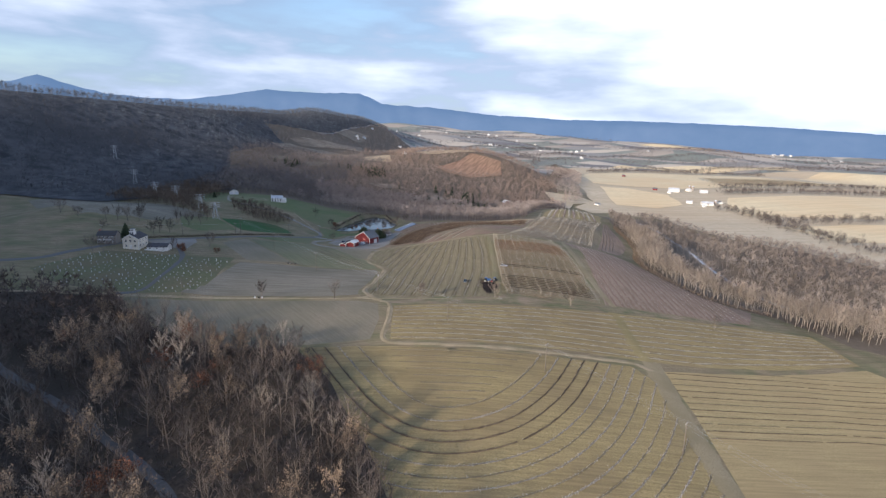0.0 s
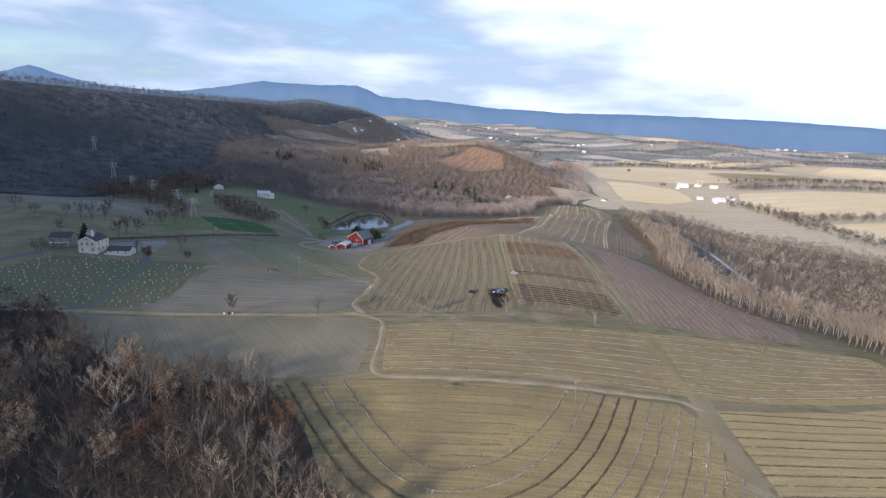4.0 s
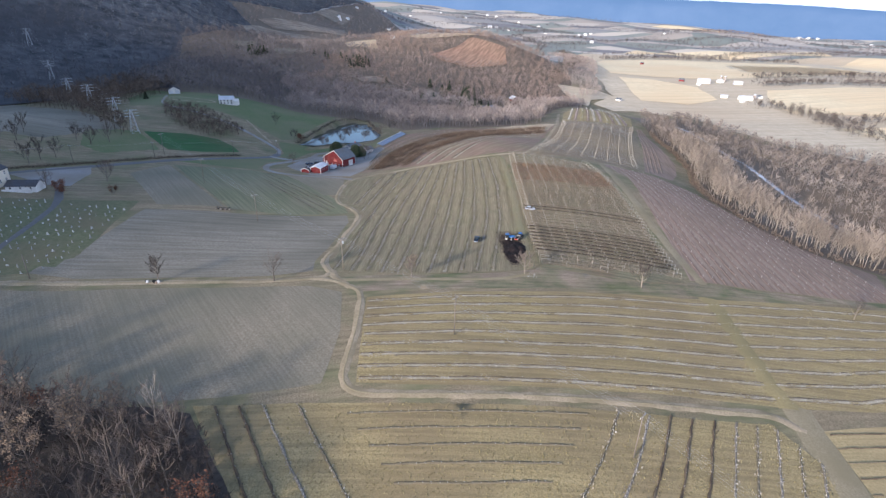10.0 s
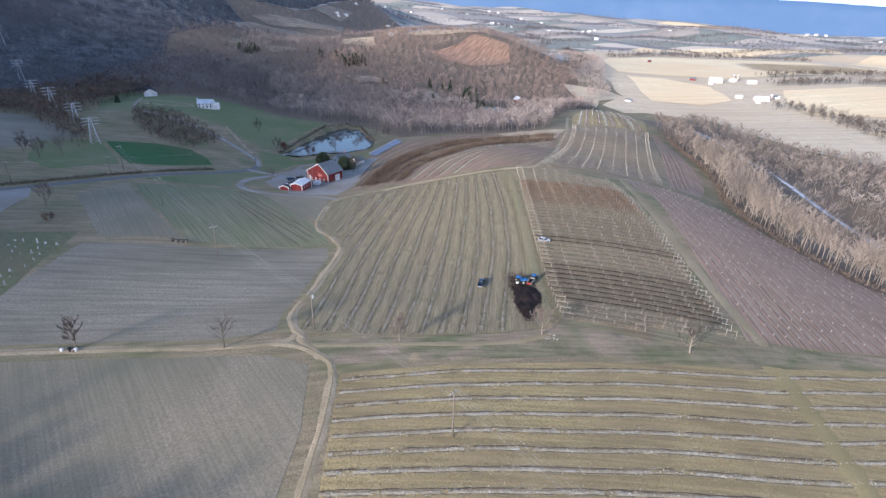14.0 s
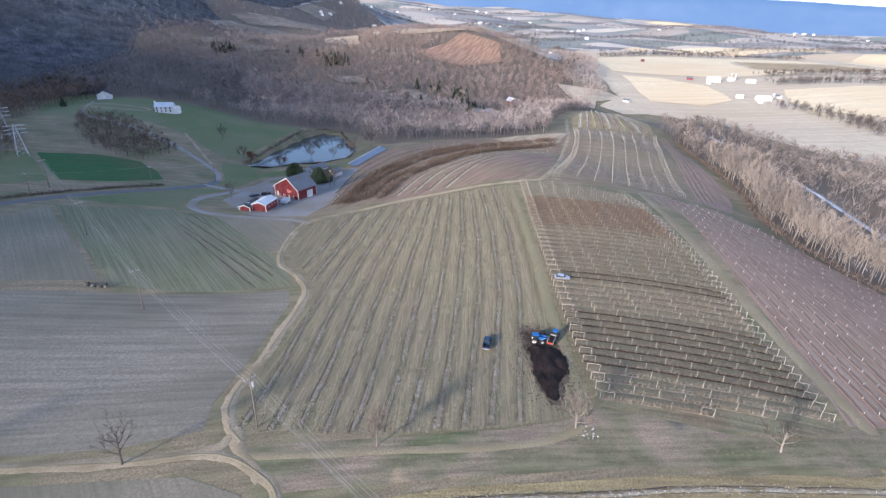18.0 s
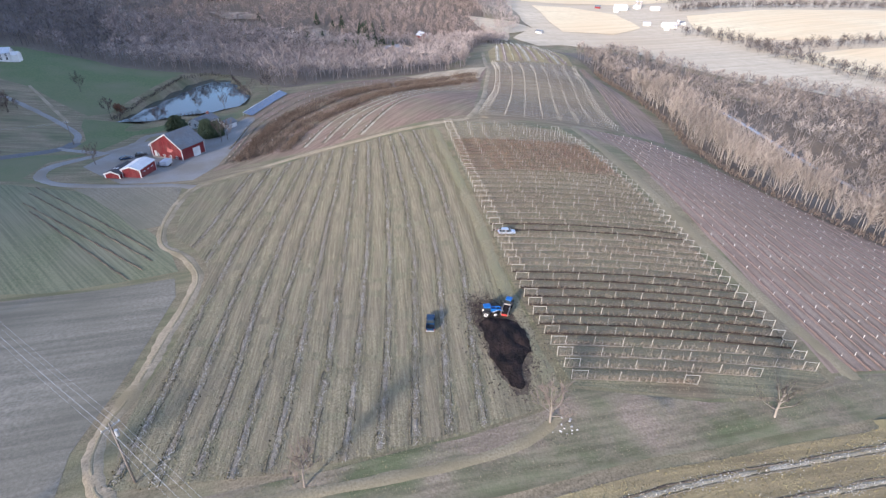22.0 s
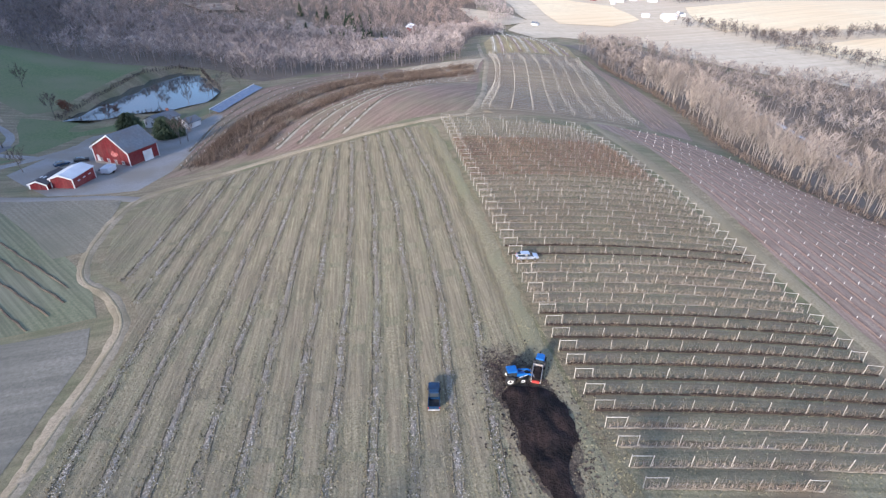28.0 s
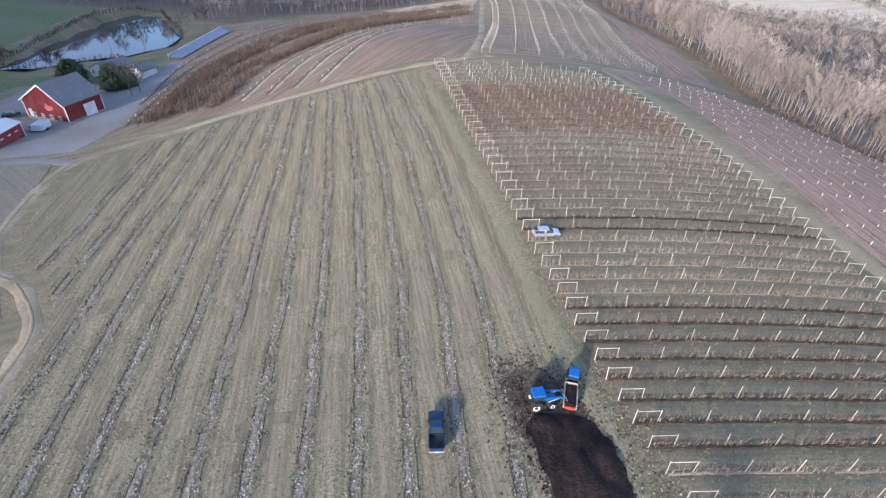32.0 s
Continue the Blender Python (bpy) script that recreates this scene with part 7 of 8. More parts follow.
for x, y, turn, w in ((-207, 2386, 20, 22), (-150, 1841, 70, 20), (203, 2524, 80, 24), (232, 2560, 75, 30), (268, 2640, 30, 20), (286, 2341, 10, 18), (-255, 1918, 40, 18), (293, 3400, 60, 26), (331, 3271, 20, 26), (507, 2899, 50, 24), (455, 2450, 70, 20), (585, 2407, 20, 20), (615, 2420, 60, 22), (944, 2423, 40, 20),
                      (1760, 2800, 80, 30), (1805, 2801, 20, 26), (1845, 2790, 50, 22), (2140, 2820, 60, 26), (90, 2250, 30, 18), (140, 2900, 70, 22), (20, 3150, 10, 22), (-120, 2700, 50, 20), (420, 3000, 30, 22), (700, 2650, 60, 20)):
    gable("farm_building", "far white farm building in the hazy valley", x, y, turn, w * 0.36, w * 0.6, w * 0.2, w * 0.13, M_WHITE, M_TIN if w % 4 else M_GREYROOF, "farm building", over=0.3, group="distant farm buildings")
silo(512, 1075, 2.2, 9)
silo(521, 1078, 2.2, 8)
silo(480, 905, 2.4, 6, "short grey metal silo")
# ---- poles and wires ----
def pole(x, y, tall, turn, arm=True, label="wooden utility pole with crossarm in the field"):
    z = hz(x, y)
    e = thing("utility_pole", label, "utility pole", pose(x, y, z, 0, 0, turn), "utility poles")
    part("pole", Shape().tube((0, 0, -0.6), (0, 0, tall), 0.17, 0.11, 8).mesh("pole", M_POLE, True), e)
    if arm:
        part("crossarm", Shape().box(-1.25, 1.25, -0.07, 0.07, tall - 0.75, tall - 0.58).mesh("crossarm", M_POST), e)
        for sx in (-1.1, -0.45, 0.45, 1.1):
            part("insulator", Shape().tube((sx, 0, tall - 0.58), (sx, 0, tall - 0.36), 0.06, 0.04, 6).mesh("insulator", M_WHITE), e)
    return (x, y, z, tall, turn)


MAIN = [pole(x, y, 12.0, 46) for x, y in ((115, 109), (78, 146), (41, 183.4), (4, 220.5), (-32.2, 259), (-74.5, 302.5), (-113, 345), (-152, 388))]
part("transformer", Shape().tube((0.3, -0.3, 9.6), (0.3, -0.3, 10.6), 0.24, 0.24, 10).mesh("transformer", M_STEEL), bpy.data.objects["utility_pole.004"], "grey pole transformer")
ROADSIDE = [pole(x, y, 9.5, 140, True, "roadside utility pole beside the lane") for x, y in ((-214, 322), (-178, 352), (-151, 376), (-121, 407), (-101, 426))]
pole(-128, 247.5, 8.5, 0, False, "bare wooden pole by the cemetery")


def wires(name, poles, offsets, sag, label):
    e = thing(name, label, "power line")
    for off, drop in offsets:
        s = Shape()
        for (x0, y0, z0, t0, r0), (x1, y1, z1, t1, r1) in zip(poles, poles[1:]):
            a = Vector((x0 + off * math.cos(radians(r0)), y0 + off * math.sin(radians(r0)), z0 + t0 - drop))
            b = Vector((x1 + off * math.cos(radians(r1)), y1 + off * math.sin(radians(r1)), z1 + t1 - drop))
            pts = [a.lerp(b, k / 8) - Vector((0, 0, sag * 4 * (k / 8) * (1 - k / 8))) for k in range(9)]
            for p, q in zip(pts, pts[1:]):
                s.tube(p, q, 0.012, 0.012, 3, False)
        part("cable", s.mesh("cable", M_CABLE), e)


wires("power_line", MAIN, ((-1.1, 0.36), (-0.45, 0.36), (0.45, 0.36), (1.1, 0.36), (0.0, 2.2)), 1.0, "pale overhead cables slung between field poles")
wires("road_line", ROADSIDE, ((-1.0, 0.36), (1.0, 0.36)), 0.8, "overhead cables along the lane")

def steel_tower(x, y, tall, turn):
    """A lattice mast on four splayed legs, with three crossarms."""
    e = thing("steel_tower", "grey lattice steel power tower in the wooded cutting", "power tower", pose(x, y, hz(x, y), 0, 0, turn), "steel power towers")
    lean = lambda h: 2.2 * (1 - h) + 0.35 * h
    for sx in (-1, 1):
        for sy in (-1, 1):
            part("leg", Shape().tube((sx * 2.2, sy * 2.2, -0.5), (sx * 0.35, sy * 0.35, tall), 0.13, 0.08, 4).mesh("leg", M_STEEL), e)
    for k in range(7):
        a, b = lean(k / 7), lean((k + 1) / 7)
        for sx, sy, tx, ty in ((-1, -1, 1, -1), (1, -1, 1, 1), (1, 1, -1, 1), (-1, 1, -1, -1)):
            part("brace", Shape().tube((sx * a, sy * a, tall * k / 7), (tx * b, ty * b, tall * (k + 1) / 7), 0.06, 0.06, 3).mesh("brace", M_STEEL), e)
    for h in (0.72, 0.84, 0.96):
        part("crossarm", Shape().tube((-4.2, 0, tall * h), (4.2, 0, tall * h), 0.1, 0.1, 4).tube((-4.2, 0, tall * h), (0, 0, tall * (h + 0.05)), 0.06, 0.06, 3).tube((4.2, 0, tall * h), (0, 0, tall * (h + 0.05)), 0.06, 0.06, 3).mesh("crossarm", M_STEEL), e)
    return (x, y, hz(x, y), tall * 1.0, turn)


TOWERS = [steel_tower(x, y, h, 42) for x, y, h in ((-186, 424, 14), (-208, 446, 15), (-252, 492, 16), (-298, 540, 17), (-366, 622, 18), (-440, 708, 18))]
wires("tower_line", TOWERS, ((-4.0, 0.7), (4.0, 0.7), (-4.0, 3.2), (4.0, 3.2)), 1.6, "thin cables between steel towers up the mountain")

# ---- single trees ----
FIELD_TREES = [tree_proto("field_tree", 71 + i, t, s, M_BARK, M_TWIG, None, lab, "single trees by the track", **kw) for i, (t, s, lab, kw) in enumerate((
    (7.5, 3.4, "small bare tree beside the farm track", {"limbs": 10, "twigs": 9, "low": 0.35, "thick": 1.5}),
    (7.0, 3.0, "bare twiggy tree beside the farm track", {"limbs": 11, "twigs": 9, "low": 0.3, "thick": 1.3})))]
plant(FIELD_TREES, [(-53, 250), (-89, 249), (-9, 253.5)], 72, None, (1.15, 1.35))
PALE_STUMPS = tree_proto("pollard_tree", 81, 6.5, 3.6, M_PALEBARK, M_TWIG, None, "old tree with pale broken trunk by the headland", "single trees by the track", limbs=10, twigs=9, low=0.35, thick=1.9)
plant([PALE_STUMPS], [(29, 258), (67.5, 253.5), (142, 252)], 82, None, (1.05, 1.25))
ORCHARD_TREE = [tree_proto("orchard_tree", 91 + i, 7.5, 4.2, M_BARK, M_TWIG, None, "spreading bare orchard tree on the slope", "orchard trees", limbs=9, twigs=9, low=0.25, thick=1.6) for i in range(2)]
plant(ORCHARD_TREE, [(-273, 369), (-257, 364), (-241, 369), (-233, 370), (-227, 372), (-221, 376), (-227, 390), (-194, 345), (-194, 353), (-190, 358), (-201, 392), (-191, 388), (-223, 337), (-207, 402), (-186, 397), (-203, 296), (-197, 296), (-167, 316), (-151, 332)], 93, None, (1.0, 1.45))
POND_TREE = [tree_proto("pond_tree", 95 + i, 9.5, 4.0, M_BARK, M_TWIG, None, "bare tree beside the pond and farmyard", "trees by the pond", limbs=10, twigs=9, low=0.3) for i in range(2)]
plant(POND_TREE, [(-85, 401), (-44, 425), (-46, 423), (-53, 477), (-47, 490), (-44, 484), (-42, 499), (-34, 503), (-68, 488), (-81, 461), (-99, 463), (-120, 492)], 97, None, (0.7, 1.2))
conifer("spruce", 1, 10.5, 8.5, "dark green spruce beside the church", pose(-203, 329, hz(-203, 329)))
for i, (x, y, t, w) in enumerate(((-66.5, 441, 8.5, 8.5), (-53, 433, 8.0, 8.0), (-49.5, 434, 6.5, 6.0), (-232, 530, 6, 4))):
    conifer("cedar", 10 + i, t, w, "dark evergreen beside the farm buildings" if i < 3 else "small dark evergreen on the lawn", pose(x, y, hz(x, y), 0, 0, 40 * i), i < 3)
rf = random.Random(5)
PINE_BELTS = [([(-84, 776), (-23, 806), (12, 796), (40, 742), (60, 812), (13, 822)], 30), ([(-40, 730), (20, 745), (70, 770), (84, 735), (40, 700)], 14), ([(-297, 908), (-259, 912), (-230, 893), (-256, 870)], 16), ([(-136, 886), (-103, 875), (-84, 848), (-121, 838)], 14), ([(-200, 930), (-150, 900), (-100, 890), (-130, 860)], 10)]
for belt, n in PINE_BELTS:
    for x, y in strew(belt, n * 3, n)[:n]:
        conifer("pine", 40 + rf.randrange(900), rf.uniform(8, 13), rf.uniform(5, 7.5), "dark evergreen among bare trees", pose(x, y, hz(x, y)))
RED_BUSH = tree_proto("russet_shrub", 99, 4.0, 2.4, M_BARK, M_TWIG, M_REDLEAF, "russet shrub on the pond bank", "russet shrubs", limbs=8, twigs=8, low=0.1)
plant([RED_BUSH], [(-97, 468), (-78, 462), (-140, 318), (-158, 312), (-162, 316)], 98, None, (0.8, 1.3))


bank = [(-69.5 + (x + 69.5) * k, 503 + (y - 503) * k) for k in (1.03, 1.06) for x, y in densify(POND, 1.6, 0.8, 3)]
wood("pond_bank_brush", [p for p in bank if p[0] < -60 or p[1] > 500], M_UNDER, "dark dead brush along the pond bank", (0.7, 2.2), 10, 0.06, 61)


# ---- vehicles ----
def wheel(parent, x, y, r, w, rim=M_RIM, name="wheel"):
    """A wheel on an axle across the vehicle."""
    e = part(name, Shape().tube((x, y - w / 2, r), (x, y + w / 2, r), r * 0.3, r * 0.3, 8).mesh("hub", M_BLACK), parent)
    ring = Shape()
    n = 16
    prof = [(-w / 2, r * 0.62), (-w / 2, r * 0.93), (-w / 2 + 0.04, r), (w / 2 - 0.04, r), (w / 2, r * 0.93), (w / 2, r * 0.62)]
    vs = [(x + q * math.cos(6.2832 * i / n), y + o, r + q * math.sin(6.2832 * i / n)) for i in range(n) for o, q in prof]
    m = len(prof)
    fs = [(i * m + k, i * m + (k + 1) % m, ((i + 1) % n) * m + (k + 1) % m, ((i + 1) % n) * m + k) for i in range(n) for k in range(m)]
    part("tyre", ring.add(vs, fs).mesh("tyre", M_RUBBER), e)
    part("rim", Shape().tube((x, y - w * 0.32, r), (x, y + w * 0.32, r), r * 0.64, r * 0.64, 14).mesh("rim", rim), e)
    return e


def side_prism(profile, hw, inset=0.0):
    """A side profile of (x, z), carried across; inset draws in the upper points."""
    s = Shape()
    n = len(profile)
    zs = [z for _, z in profile]
    lo, hi = min(zs), max(zs)
    vs = [(x, sg * (hw - inset * (z - lo) / (hi - lo + 1e-6)), z) for sg in (-1, 1) for x, z in profile]
    return s.add(vs, [tuple(range(n)), tuple(range(n, 2 * n))[::-1]] + [(i, (i + 1) % n, n + (i + 1) % n, n + i) for i in range(n)])


def rounded(me, width, segments=2):
    """Rounds the edges of a body."""
    b = bmesh.new()
    b.from_mesh(me)
    bmesh.ops.recalc_face_normals(b, faces=b.faces)
    bmesh.ops.bevel(b, geom=[e for e in b.edges if e.calc_face_angle(0) > 0.35], offset=width, segments=segments, affect="EDGES", clamp_overlap=True)
    b.to_mesh(me)
    b.free()
    return me


def pickup(x, y, turn):
    e = thing("pickup_truck", "dark blue pickup truck parked on the cut rows", "pickup truck", pose(x, y, hz(x, y) + 0.12, 0, 0, turn) @ Matrix.Scale(0.86, 4))
    part("body", rounded(side_prism([(-2.85, 0.5), (2.75, 0.45), (2.86, 0.75), (2.8, 1.0), (2.6, 1.1), (1.15, 1.17), (-0.78, 1.17), (-0.78, 0.72), (-2.85, 0.72)], 0.98, 0.05).mesh("body", M_TRUCK), 0.12), e)
    for sg in (-1, 1):
        part("bed_side", Shape().box(-2.85, -0.78, sg * 0.93 - 0.06, sg * 0.93 + 0.06, 0.70, 1.2, 0.03).mesh("bed_side", M_TRUCK), e)
    part("tailgate", Shape().box(-2.88, -2.78, -0.87, 0.87, 0.70, 1.18, 0.02).mesh("tailgate", M_TRUCK), e)
    part("bed_floor", Shape().box(-2.78, -0.8, -0.86, 0.86, 0.724, 0.76).mesh("bed_floor", M_BLACK), e, "dark bed liner")
    cab = part("cab", rounded(side_prism([(-0.80, 1.16), (1.18, 1.16), (0.45, 1.80), (0.30, 1.86), (-0.55, 1.86), (-0.70, 1.78)], 0.92, 0.16).mesh("cab", M_GLASS), 0.06), e, "dark glazed cab")
    part("cab_roof", rounded(side_prism([(-0.62, 1.80), (0.42, 1.80), (0.34, 1.92), (-0.54, 1.92)], 0.79, 0.06).mesh("cab_roof", M_TRUCK), 0.05), cab)
    for sg in (-1, 1):
        for xx in (-0.74, 0.22):
            part("pillar", Shape().box(xx - 0.05, xx + 0.05, sg * 0.84 - 0.05, sg * 0.84 + 0.05, 1.15, 1.84).mesh("pillar", M_TRUCK), cab)
        part("mirror", Shape().box(0.78, 0.98, sg * 1.02 - 0.12, sg * 1.02 + 0.12, 1.18, 1.42, 0.04).mesh("mirror", M_BLACK), e)
        part("headlight", Shape().box(2.74, 2.84, sg * 0.72 - 0.16, sg * 0.72 + 0.16, 0.76, 0.93).mesh("headlight", M_WHITE), e)
        part("tail_light", Shape().box(-2.90, -2.84, sg * 0.92 - 0.05, sg * 0.92 + 0.05, 0.75, 1.1).mesh("tail_light", M_REDPAINT), e)
        for xx in (-1.85, 1.85):
            wheel(e, xx, sg * 0.86, 0.39, 0.27, M_STEEL)
    part("bumper", Shape().box(-3.0, -2.88, -0.95, 0.95, 0.48, 0.68, 0.03).mesh("bumper", M_STEEL), e)
    part("front_bumper", Shape().box(2.82, 2.95, -0.95, 0.95, 0.45, 0.68, 0.03).mesh("front_bumper", M_BLACK), e)
    part("plate", Shape().box(-3.02, -3.005, -0.2, 0.2, 0.5, 0.62).mesh("plate", M_WHITE), e)


def car(x, y, turn):
    e = thing("hatchback_car", "silver hatchback car parked between trellis rows", "car", pose(x, y, hz(x, y) + 0.12, 0, 0, turn))
    part("body", rounded(side_prism([(-2.15, 0.35), (2.15, 0.32), (2.25, 0.6), (2.05, 0.82), (1.1, 0.98), (-1.95, 1.02), (-2.22, 0.75)], 0.89, 0.06).mesh("body", M_SILVER), 0.13), e)
    g = part("glasshouse", side_prism([(-1.9, 1.0), (1.15, 0.96), (0.35, 1.42), (-1.3, 1.46)], 0.82, 0.16).mesh("glasshouse", M_GLASS), e)
    part("roof", rounded(side_prism([(-1.45, 1.42), (0.42, 1.41), (0.2, 1.50), (-1.2, 1.51)], 0.70, 0.05).mesh("roof", M_SILVER), 0.05), g)
    for sg in (-1, 1):
        part("pillar", Shape().box(-0.5, -0.4, sg * 0.745 - 0.05, sg * 0.745 + 0.05, 1.0, 1.45).mesh("pillar", M_SILVER), g)
        part("mirror", Shape().box(0.75, 0.92, sg * 0.95 - 0.09, sg * 0.95 + 0.09, 0.95, 1.1, 0.03).mesh("mirror", M_SILVER), e)
        part("headlight", Shape().box(2.08, 2.2, sg * 0.62 - 0.16, sg * 0.62 + 0.16, 0.6, 0.74).mesh("headlight", M_WHITE), e)
        part("tail_light", Shape().box(-2.2, -2.08, sg * 0.7 - 0.1, sg * 0.7 + 0.1, 0.75, 0.95).mesh("tail_light", M_REDPAINT), e)
        for xx in (-1.35, 1.38):
            wheel(e, xx, sg * 0.78, 0.32, 0.22, M_STEEL)


def tractor(x, y, turn, loader, label):
    e = thing("tractor", label, "tractor", pose(x, y, hz(x, y) + 0.15, 0, 0, turn) @ Matrix.Scale(0.92 if loader else 0.8, 4))
    part("chassis", Shape().box(-1.2, 1.5, -0.33, 0.33, 0.55, 1.0, 0.05).mesh("chassis", M_BLACK), e)
    part("hood", rounded(side_prism([(0.05, 0.98), (1.75, 0.98), (1.82, 1.3), (1.6, 1.52), (0.05, 1.66)], 0.40, 0.08).mesh("hood", M_TRBLUE), 0.08), e, "bright blue hood")
    cab = part("cab", side_prism([(-1.15, 1.0), (0.2, 1.0), (0.1, 2.35), (-1.1, 2.35)], 0.72, 0.10).mesh("cab", M_GLASS), e, "glazed cab")
    part("cab_roof", Shape().box(-1.35, 0.3, -0.78, 0.78, 2.36, 2.56, 0.10).mesh("cab_roof", M_TRBLUE), cab, "blue cab roof")
    for sx in (-1.1, 0.12):
        for sg in (-1, 1):
            part("pillar", Shape().tube((sx, sg * 0.70, 1.0), (sx, sg * 0.64, 2.36), 0.05, 0.05, 5).mesh("pillar", M_BLACK), cab)
    for sg in (-1, 1):
        part("fender", side_prism([(-1.65, 1.2), (-0.05, 1.0), (-0.2, 1.5), (-0.6, 1.72), (-1.2, 1.70)], 0.22).mesh("fender", M_BLACK), e).location.y = sg * 0.92
        wheel(e, -0.9, sg * 0.95, 0.78, 0.42, M_RIM, "rear_wheel")
        wheel(e, 1.25, sg * 0.82, 0.50, 0.30, M_RIM, "front_wheel")
    part("exhaust", Shape().tube((1.1, 0.3, 1.5), (1.1, 0.3, 2.4), 0.05, 0.04, 6).mesh("exhaust", M_BLACK), e)
    if loader:
        for sg in (-1, 1):
            part("loader_arm", side_prism([(0.15, 1.5), (0.35, 1.9), (2.3, 1.75), (3.1, 1.15), (2.95, 0.98), (2.2, 1.5), (0.4, 1.6)], 0.07).mesh("loader_arm", M_TRBLUE), e, "blue loader arm").location.y = sg * 0.55
            part("ram", Shape().tube((0.7, sg * 0.55, 1.0), (2.1, sg * 0.55, 1.5), 0.05, 0.04, 6).mesh("ram", M_STEEL), e)
        part("bucket", side_prism([(2.9, 0.75), (3.7, 0.72), (3.6, 0.80), (3.05, 0.85), (3.0, 1.35), (2.9, 1.35)], 0.98).mesh("bucket", M_GREYMET), e, "grey steel loader bucket")
    else:
        part("drawbar", Shape().box(-2.0, -1.2, -0.06, 0.06, 0.45, 0.56).mesh("drawbar", M_BLACK), e)


pickup(14.7, 285.6, 78)
car(40.2, 316.3, -8)
tractor(27.0, 286.4, -5, True, "blue tractor with front loader beside the compost")
tractor(32.0, 288.6, 58, False, "blue tractor hitched to the spreader")
spreader = thing("manure_spreader", "pale steel manure spreader with a red end", "manure spreader", pose(30.5, 286.2, hz(30.5, 286.2) + 0.15, 0, 0, 62))
part("box", Shape().box(-1.7, 1.5, -0.75, -0.66, 0.6, 1.35).box(-1.7, 1.5, 0.66, 0.75, 0.6, 1.35).box(1.42, 1.5, -0.66, 0.66, 0.6, 1.35).box(-1.7, 1.42, -0.66, 0.66, 0.55, 0.66).mesh("box", M_GREYMET), spreader)
part("beater_frame", Shape().box(-1.85, -1.72, -0.55, 0.55, 0.6, 1.0, 0.03).mesh("beater_frame", M_REDPAINT), spreader, "red beater frame")
part("load", Shape().box(-1.6, 1.35, -0.62, 0.62, 0.67, 1.15, 0.15).mesh("load", M_MULCH), spreader, "dark compost load")
part("tongue", Shape().tube((1.5, 0, 0.5), (2.6, 0, 0.5), 0.06, 0.06, 6).mesh("tongue", M_BLACK), spreader)
for sg in (-1, 1):
    wheel(spreader, -0.5, sg * 0.92, 0.42, 0.25, M_RIM)

# ---- compost heap ----
HEAP = [(24.4, 284.6), (26.6, 285.4), (29.2, 284.6), (31.6, 283.2), (32.5, 280.0), (32.5, 277.3), (31.4, 274.4), (29.6, 272.2), (28.6, 270.0), (28.0, 267.4), (26.8, 265.4), (25.6, 266.4), (24.8, 269.5), (24.0, 274.0), (24.3, 277.5), (24.5, 281.2)]
SPILL = [(24.2, 287.6), (25.0, 290.2), (26.5, 290.8), (28.2, 289.4), (30.0, 289.0), (31.6, 287.0), (32.6, 284), (33.0, 280), (32.8, 275), (30.2, 270), (27.6, 264.2), (25.2, 264.8), (24.0, 269), (23.4, 274), (23.7, 280), (23.6, 285)]


def heap_relief(x, y):
    d = min(math.hypot(x - a, y - b) for a, b in densify(HEAP, 1.0))
    return min(0.75, d * 0.42) * (0.75 + 0.9 * noise.noise(Vector((x * 0.55, y * 0.3, 3)))) + 0.16 * noise.noise(Vector((x * 1.9, y * 1.9, 9))) * min(1, d)


field("spilled_compost", SPILL, M_SPILL, lift=0.11, step=0.5, rough=1.0, label="dark compost spilled round the heap", category="soil")
hp = field("compost_mound", HEAP, M_MULCH, lift=0.15, step=0.6, rough=0.7, label="long heap of black compost on the field", category="compost heap", relief=heap_relief)
hp["kind"] = "thing"
clods = Shape()
rc = random.Random(8)
for _ in range(260):
    x, y = rc.gauss(27.4, 2.6), rc.gauss(281, 7)
    r = rc.uniform(0.05, 0.17)
    z = hz(x, y) + 0.1
    clods.box(x - r, x + r, y - r * rc.uniform(0.7, 1.2), y + r, z - 0.05, z + r * 0.9, r * 0.5, 0.7)
rs2 = np.random.RandomState(4)
fx, fy = np.concatenate([rs2.normal(26.6, 1.9, 2600), rs2.normal(28, 2.9, 3000)]), np.concatenate([rs2.normal(288.3, 2.3, 2600), rs2.normal(277, 6.5, 3000)])
tagged(new("compost_crumbs", litter("compost_crumbs", fx, fy, M_SPILL, (0.08, 0.34), 0.2, 5, 0.13)), "dark crumbs of compost strewn round the heap", "soil", "", "stuff")
tagged(new("compost_clods", clods.mesh("compost_clods", M_MULCH)), "scattered dark compost clods round the heap", "clods", "", "stuff")

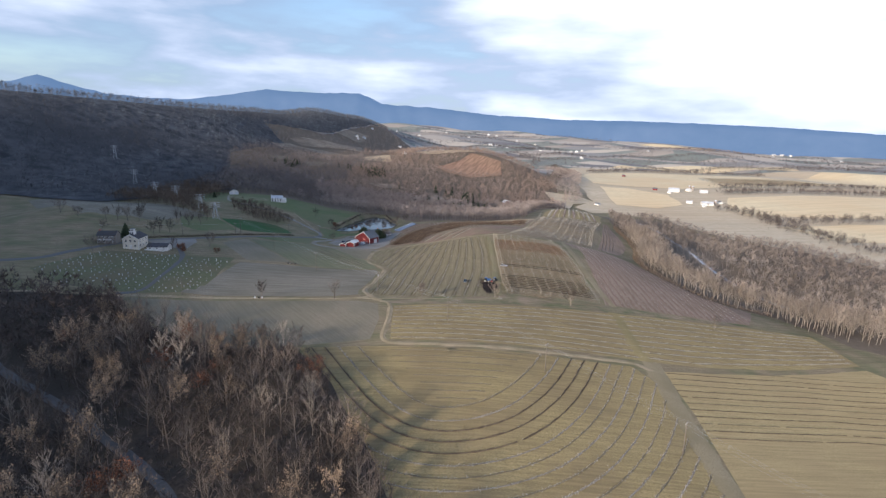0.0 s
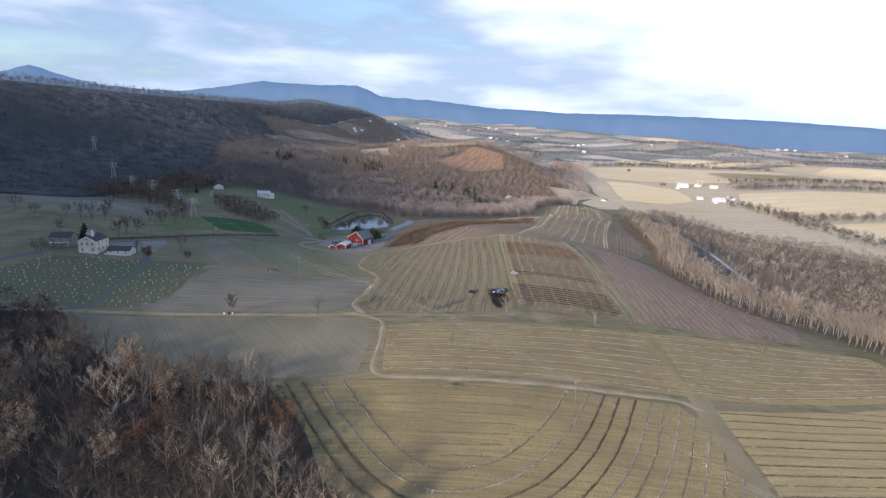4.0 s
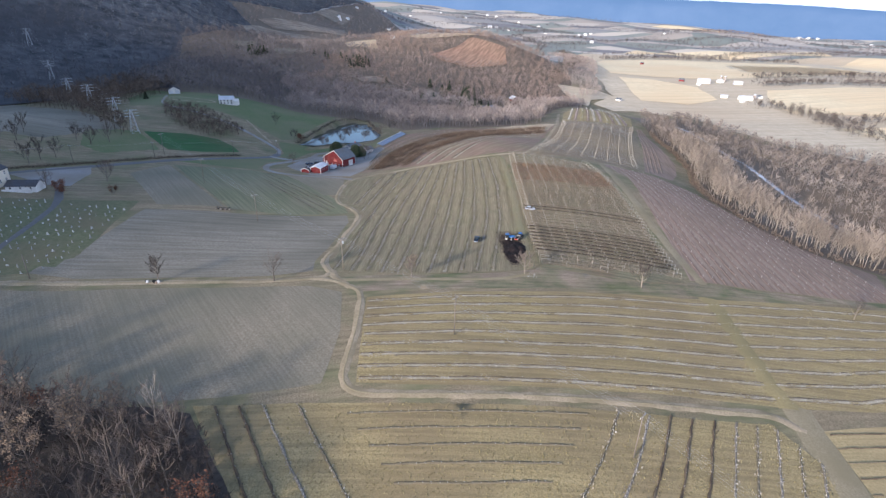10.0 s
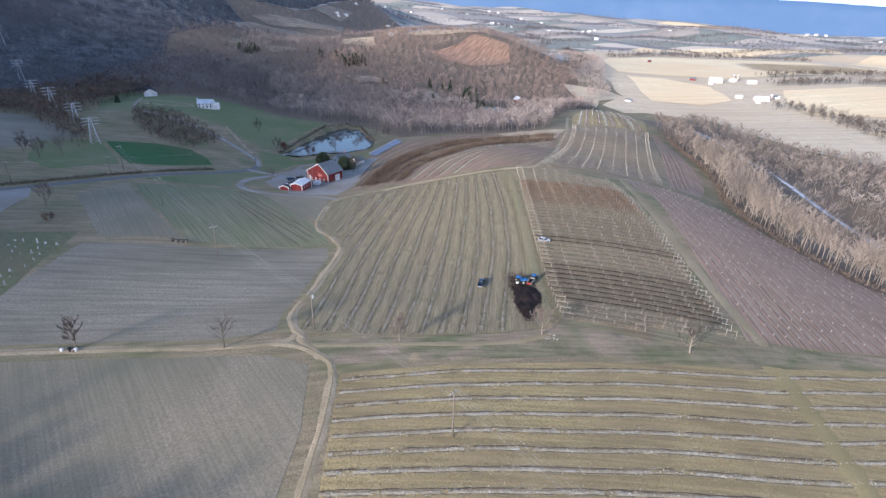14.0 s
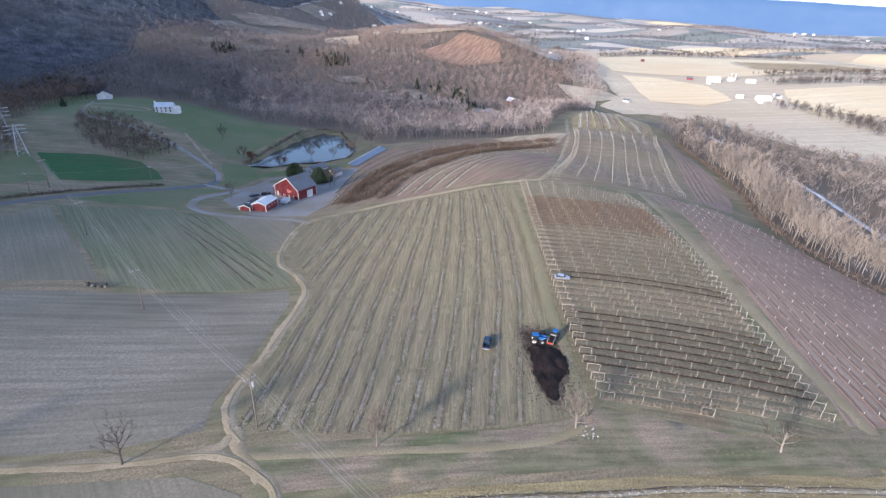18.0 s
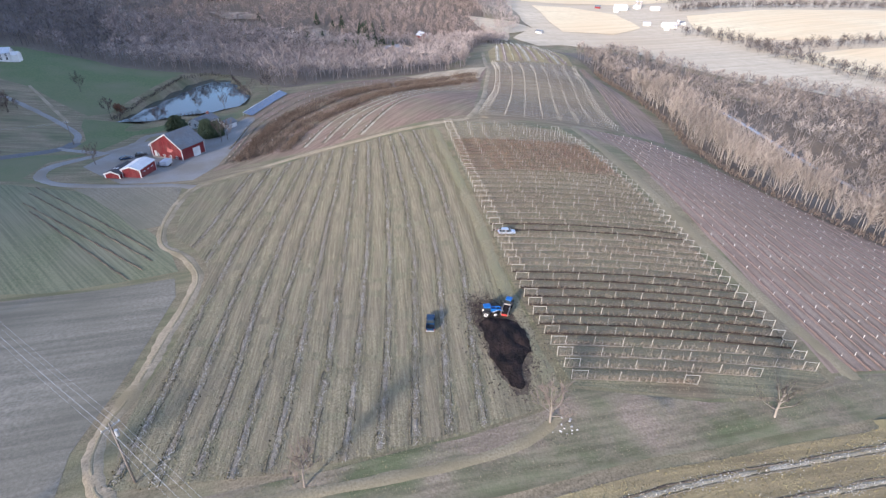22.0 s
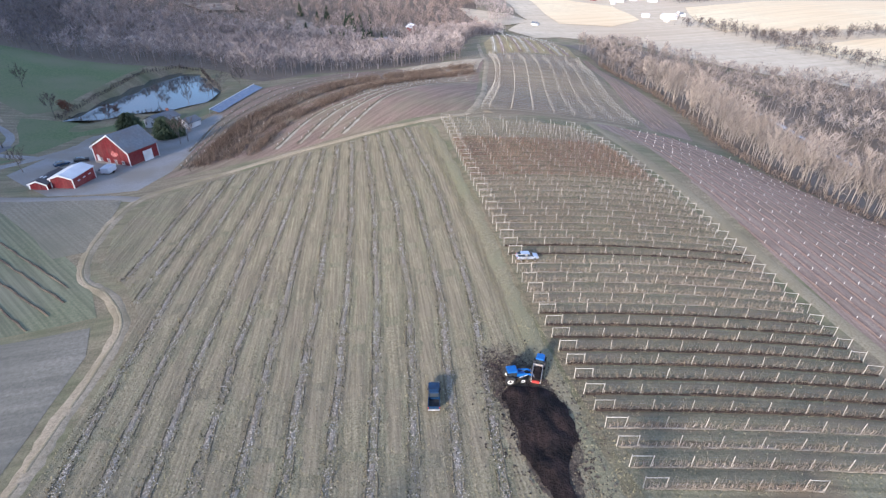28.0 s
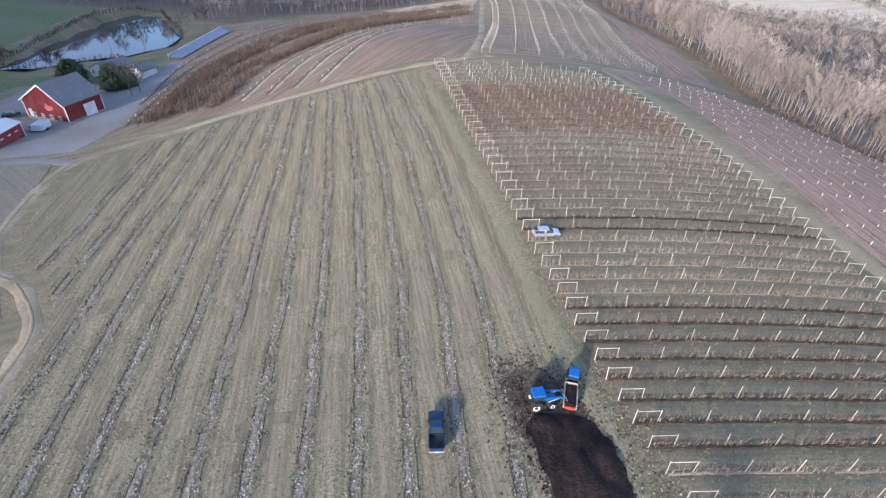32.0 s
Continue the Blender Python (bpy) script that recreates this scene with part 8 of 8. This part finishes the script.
# ---- cemetery ----
def stone_proto(kind, label):
    e = thing("headstone", label, "headstone", group="headstones in the cemetery")
    if kind == 0:
        prof = [(-0.38, 0.1), (0.38, 0.1), (0.38, 0.85), (0.26, 1.05), (0, 1.13), (-0.26, 1.05), (-0.38, 0.85)]
        part("slab", Shape().prism(prof, -0.09, 0.09).mesh("slab", M_HEADSTONE), e)
    elif kind == 1:
        part("slab", Shape().box(-0.55, 0.55, -0.16, 0.16, 0.1, 0.8, 0.05).mesh("slab", M_HEADSTONE), e)
    else:
        part("slab", Shape().box(-0.28, 0.28, -0.28, 0.28, 0.1, 2.0, 0.04, 0.6).mesh("slab", M_HEADSTONE), e)
    part("base", Shape().box(-0.62, 0.62, -0.28, 0.28, -0.2, 0.13, 0.03).mesh("base", M_HEADSTONE), e)
    return e


STONES = [stone_proto(0, "round-topped pale headstone in the turf"), stone_proto(1, "low grey granite headstone in the turf"), stone_proto(2, "slender pale obelisk in the turf")]
rs_ = random.Random(12)
off_path = clear_of([(-158, 243), (-149, 250), (-150, 272), (-152, 292), (-156, 306)], 3.2)
places = []
for r in range(16):
    for c in range(26):
        if rs_.random() < 0.80:
            x, y = -210 + c * 3.4 + rs_.uniform(-0.9, 0.9) - r * 0.2, 250 + r * 3.7 + rs_.uniform(-0.5, 0.5)
            if inside(x, y, CEMETERY) and off_path(x, y) and math.hypot(x + 187, y - 312) > 9 and y < 303:
                places.append((x, y))
rs_.shuffle(places)
plant(STONES, places[:280], 14, (6, 5, 1), (0.5, 0.85))

# ---- loose things ----
scrap = thing("scrap_pile", "pile of dark scrap and pale debris by the tree", "scrap pile", pose(-90.5, 248.2, hz(-90.5, 248.2) + 0.1))
for i in range(9):
    x, y = rc.uniform(-2.2, 2.2), rc.uniform(-0.5, 0.5)
    part("scrap", Shape().box(x - rc.uniform(0.2, 0.6), x + rc.uniform(0.2, 0.5), y - 0.3, y + 0.3, -0.1, rc.uniform(0.3, 0.8), 0.06).mesh("scrap", (M_BLACK, M_RUBBER, M_WHITE, M_GREYMET)[i % 4]), scrap)
rake = thing("field_implement", "dark row cultivator parked on the grass edge", "farm implement", pose(-92, 312.5, hz(-92, 312.5) + 0.1, 0, 0, -8))
part("toolbar", Shape().box(-3.2, 3.2, -0.1, 0.1, 0.6, 0.8).mesh("toolbar", M_BLACK), rake)
for k in range(7):
    part("tine", Shape().tube((-3 + k, 0, 0.7), (-3 + k, -0.6, -0.05), 0.05, 0.03, 5).box(-3.2 + k, -2.8 + k, -0.8, -0.2, 0.0, 0.45, 0.08).mesh("tine", M_BLACK if k % 2 else M_GREYMET), rake)
for sg in (-1, 1):
    wheel(rake, sg * 2.6, 0.5, 0.4, 0.25)
rub = thing("rubble", "pale broken concrete and wood by the old tree", "rubble", pose(31, 256.2, hz(31, 256.2) + 0.06))
for i in range(16):
    x, y, r = rc.gauss(0, 0.9), rc.gauss(0, 0.9), rc.uniform(0.08, 0.28)
    part("chunk", Shape().box(x - r, x + r, y - r * 0.6, y + r * 0.6, -0.05, r * 0.7, r * 0.3, 0.85).mesh("chunk", (M_TUBE, M_HEADSTONE, M_WHITE)[i % 3]), rub)
yard_junk = [thing("parked_car", "dark car parked in the farmyard", "car", pose(x, y, hz(x, y) + 0.12, 0, 0, r)) for x, y, r in ((-73, 411, 20), (-77, 407, 40), (-62, 397.5, 70))]
for k, e in enumerate(yard_junk):
    paint = (M_BLACK, M_TRUCK, M_GREYMET)[k]
    part("body", side_prism([(-2.1, 0.35), (2.1, 0.35), (2.2, 0.7), (1.1, 0.95), (-2.0, 1.0)], 0.86, 0.05).mesh("body", paint), e)
    part("cabin", side_prism([(-1.7, 0.98), (1.0, 0.95), (0.3, 1.42), (-1.2, 1.45)], 0.78, 0.14).mesh("cabin", M_GLASS), e)
    for sg in (-1, 1):
        for xx in (-1.3, 1.3):
            wheel(e, xx, sg * 0.76, 0.32, 0.2)
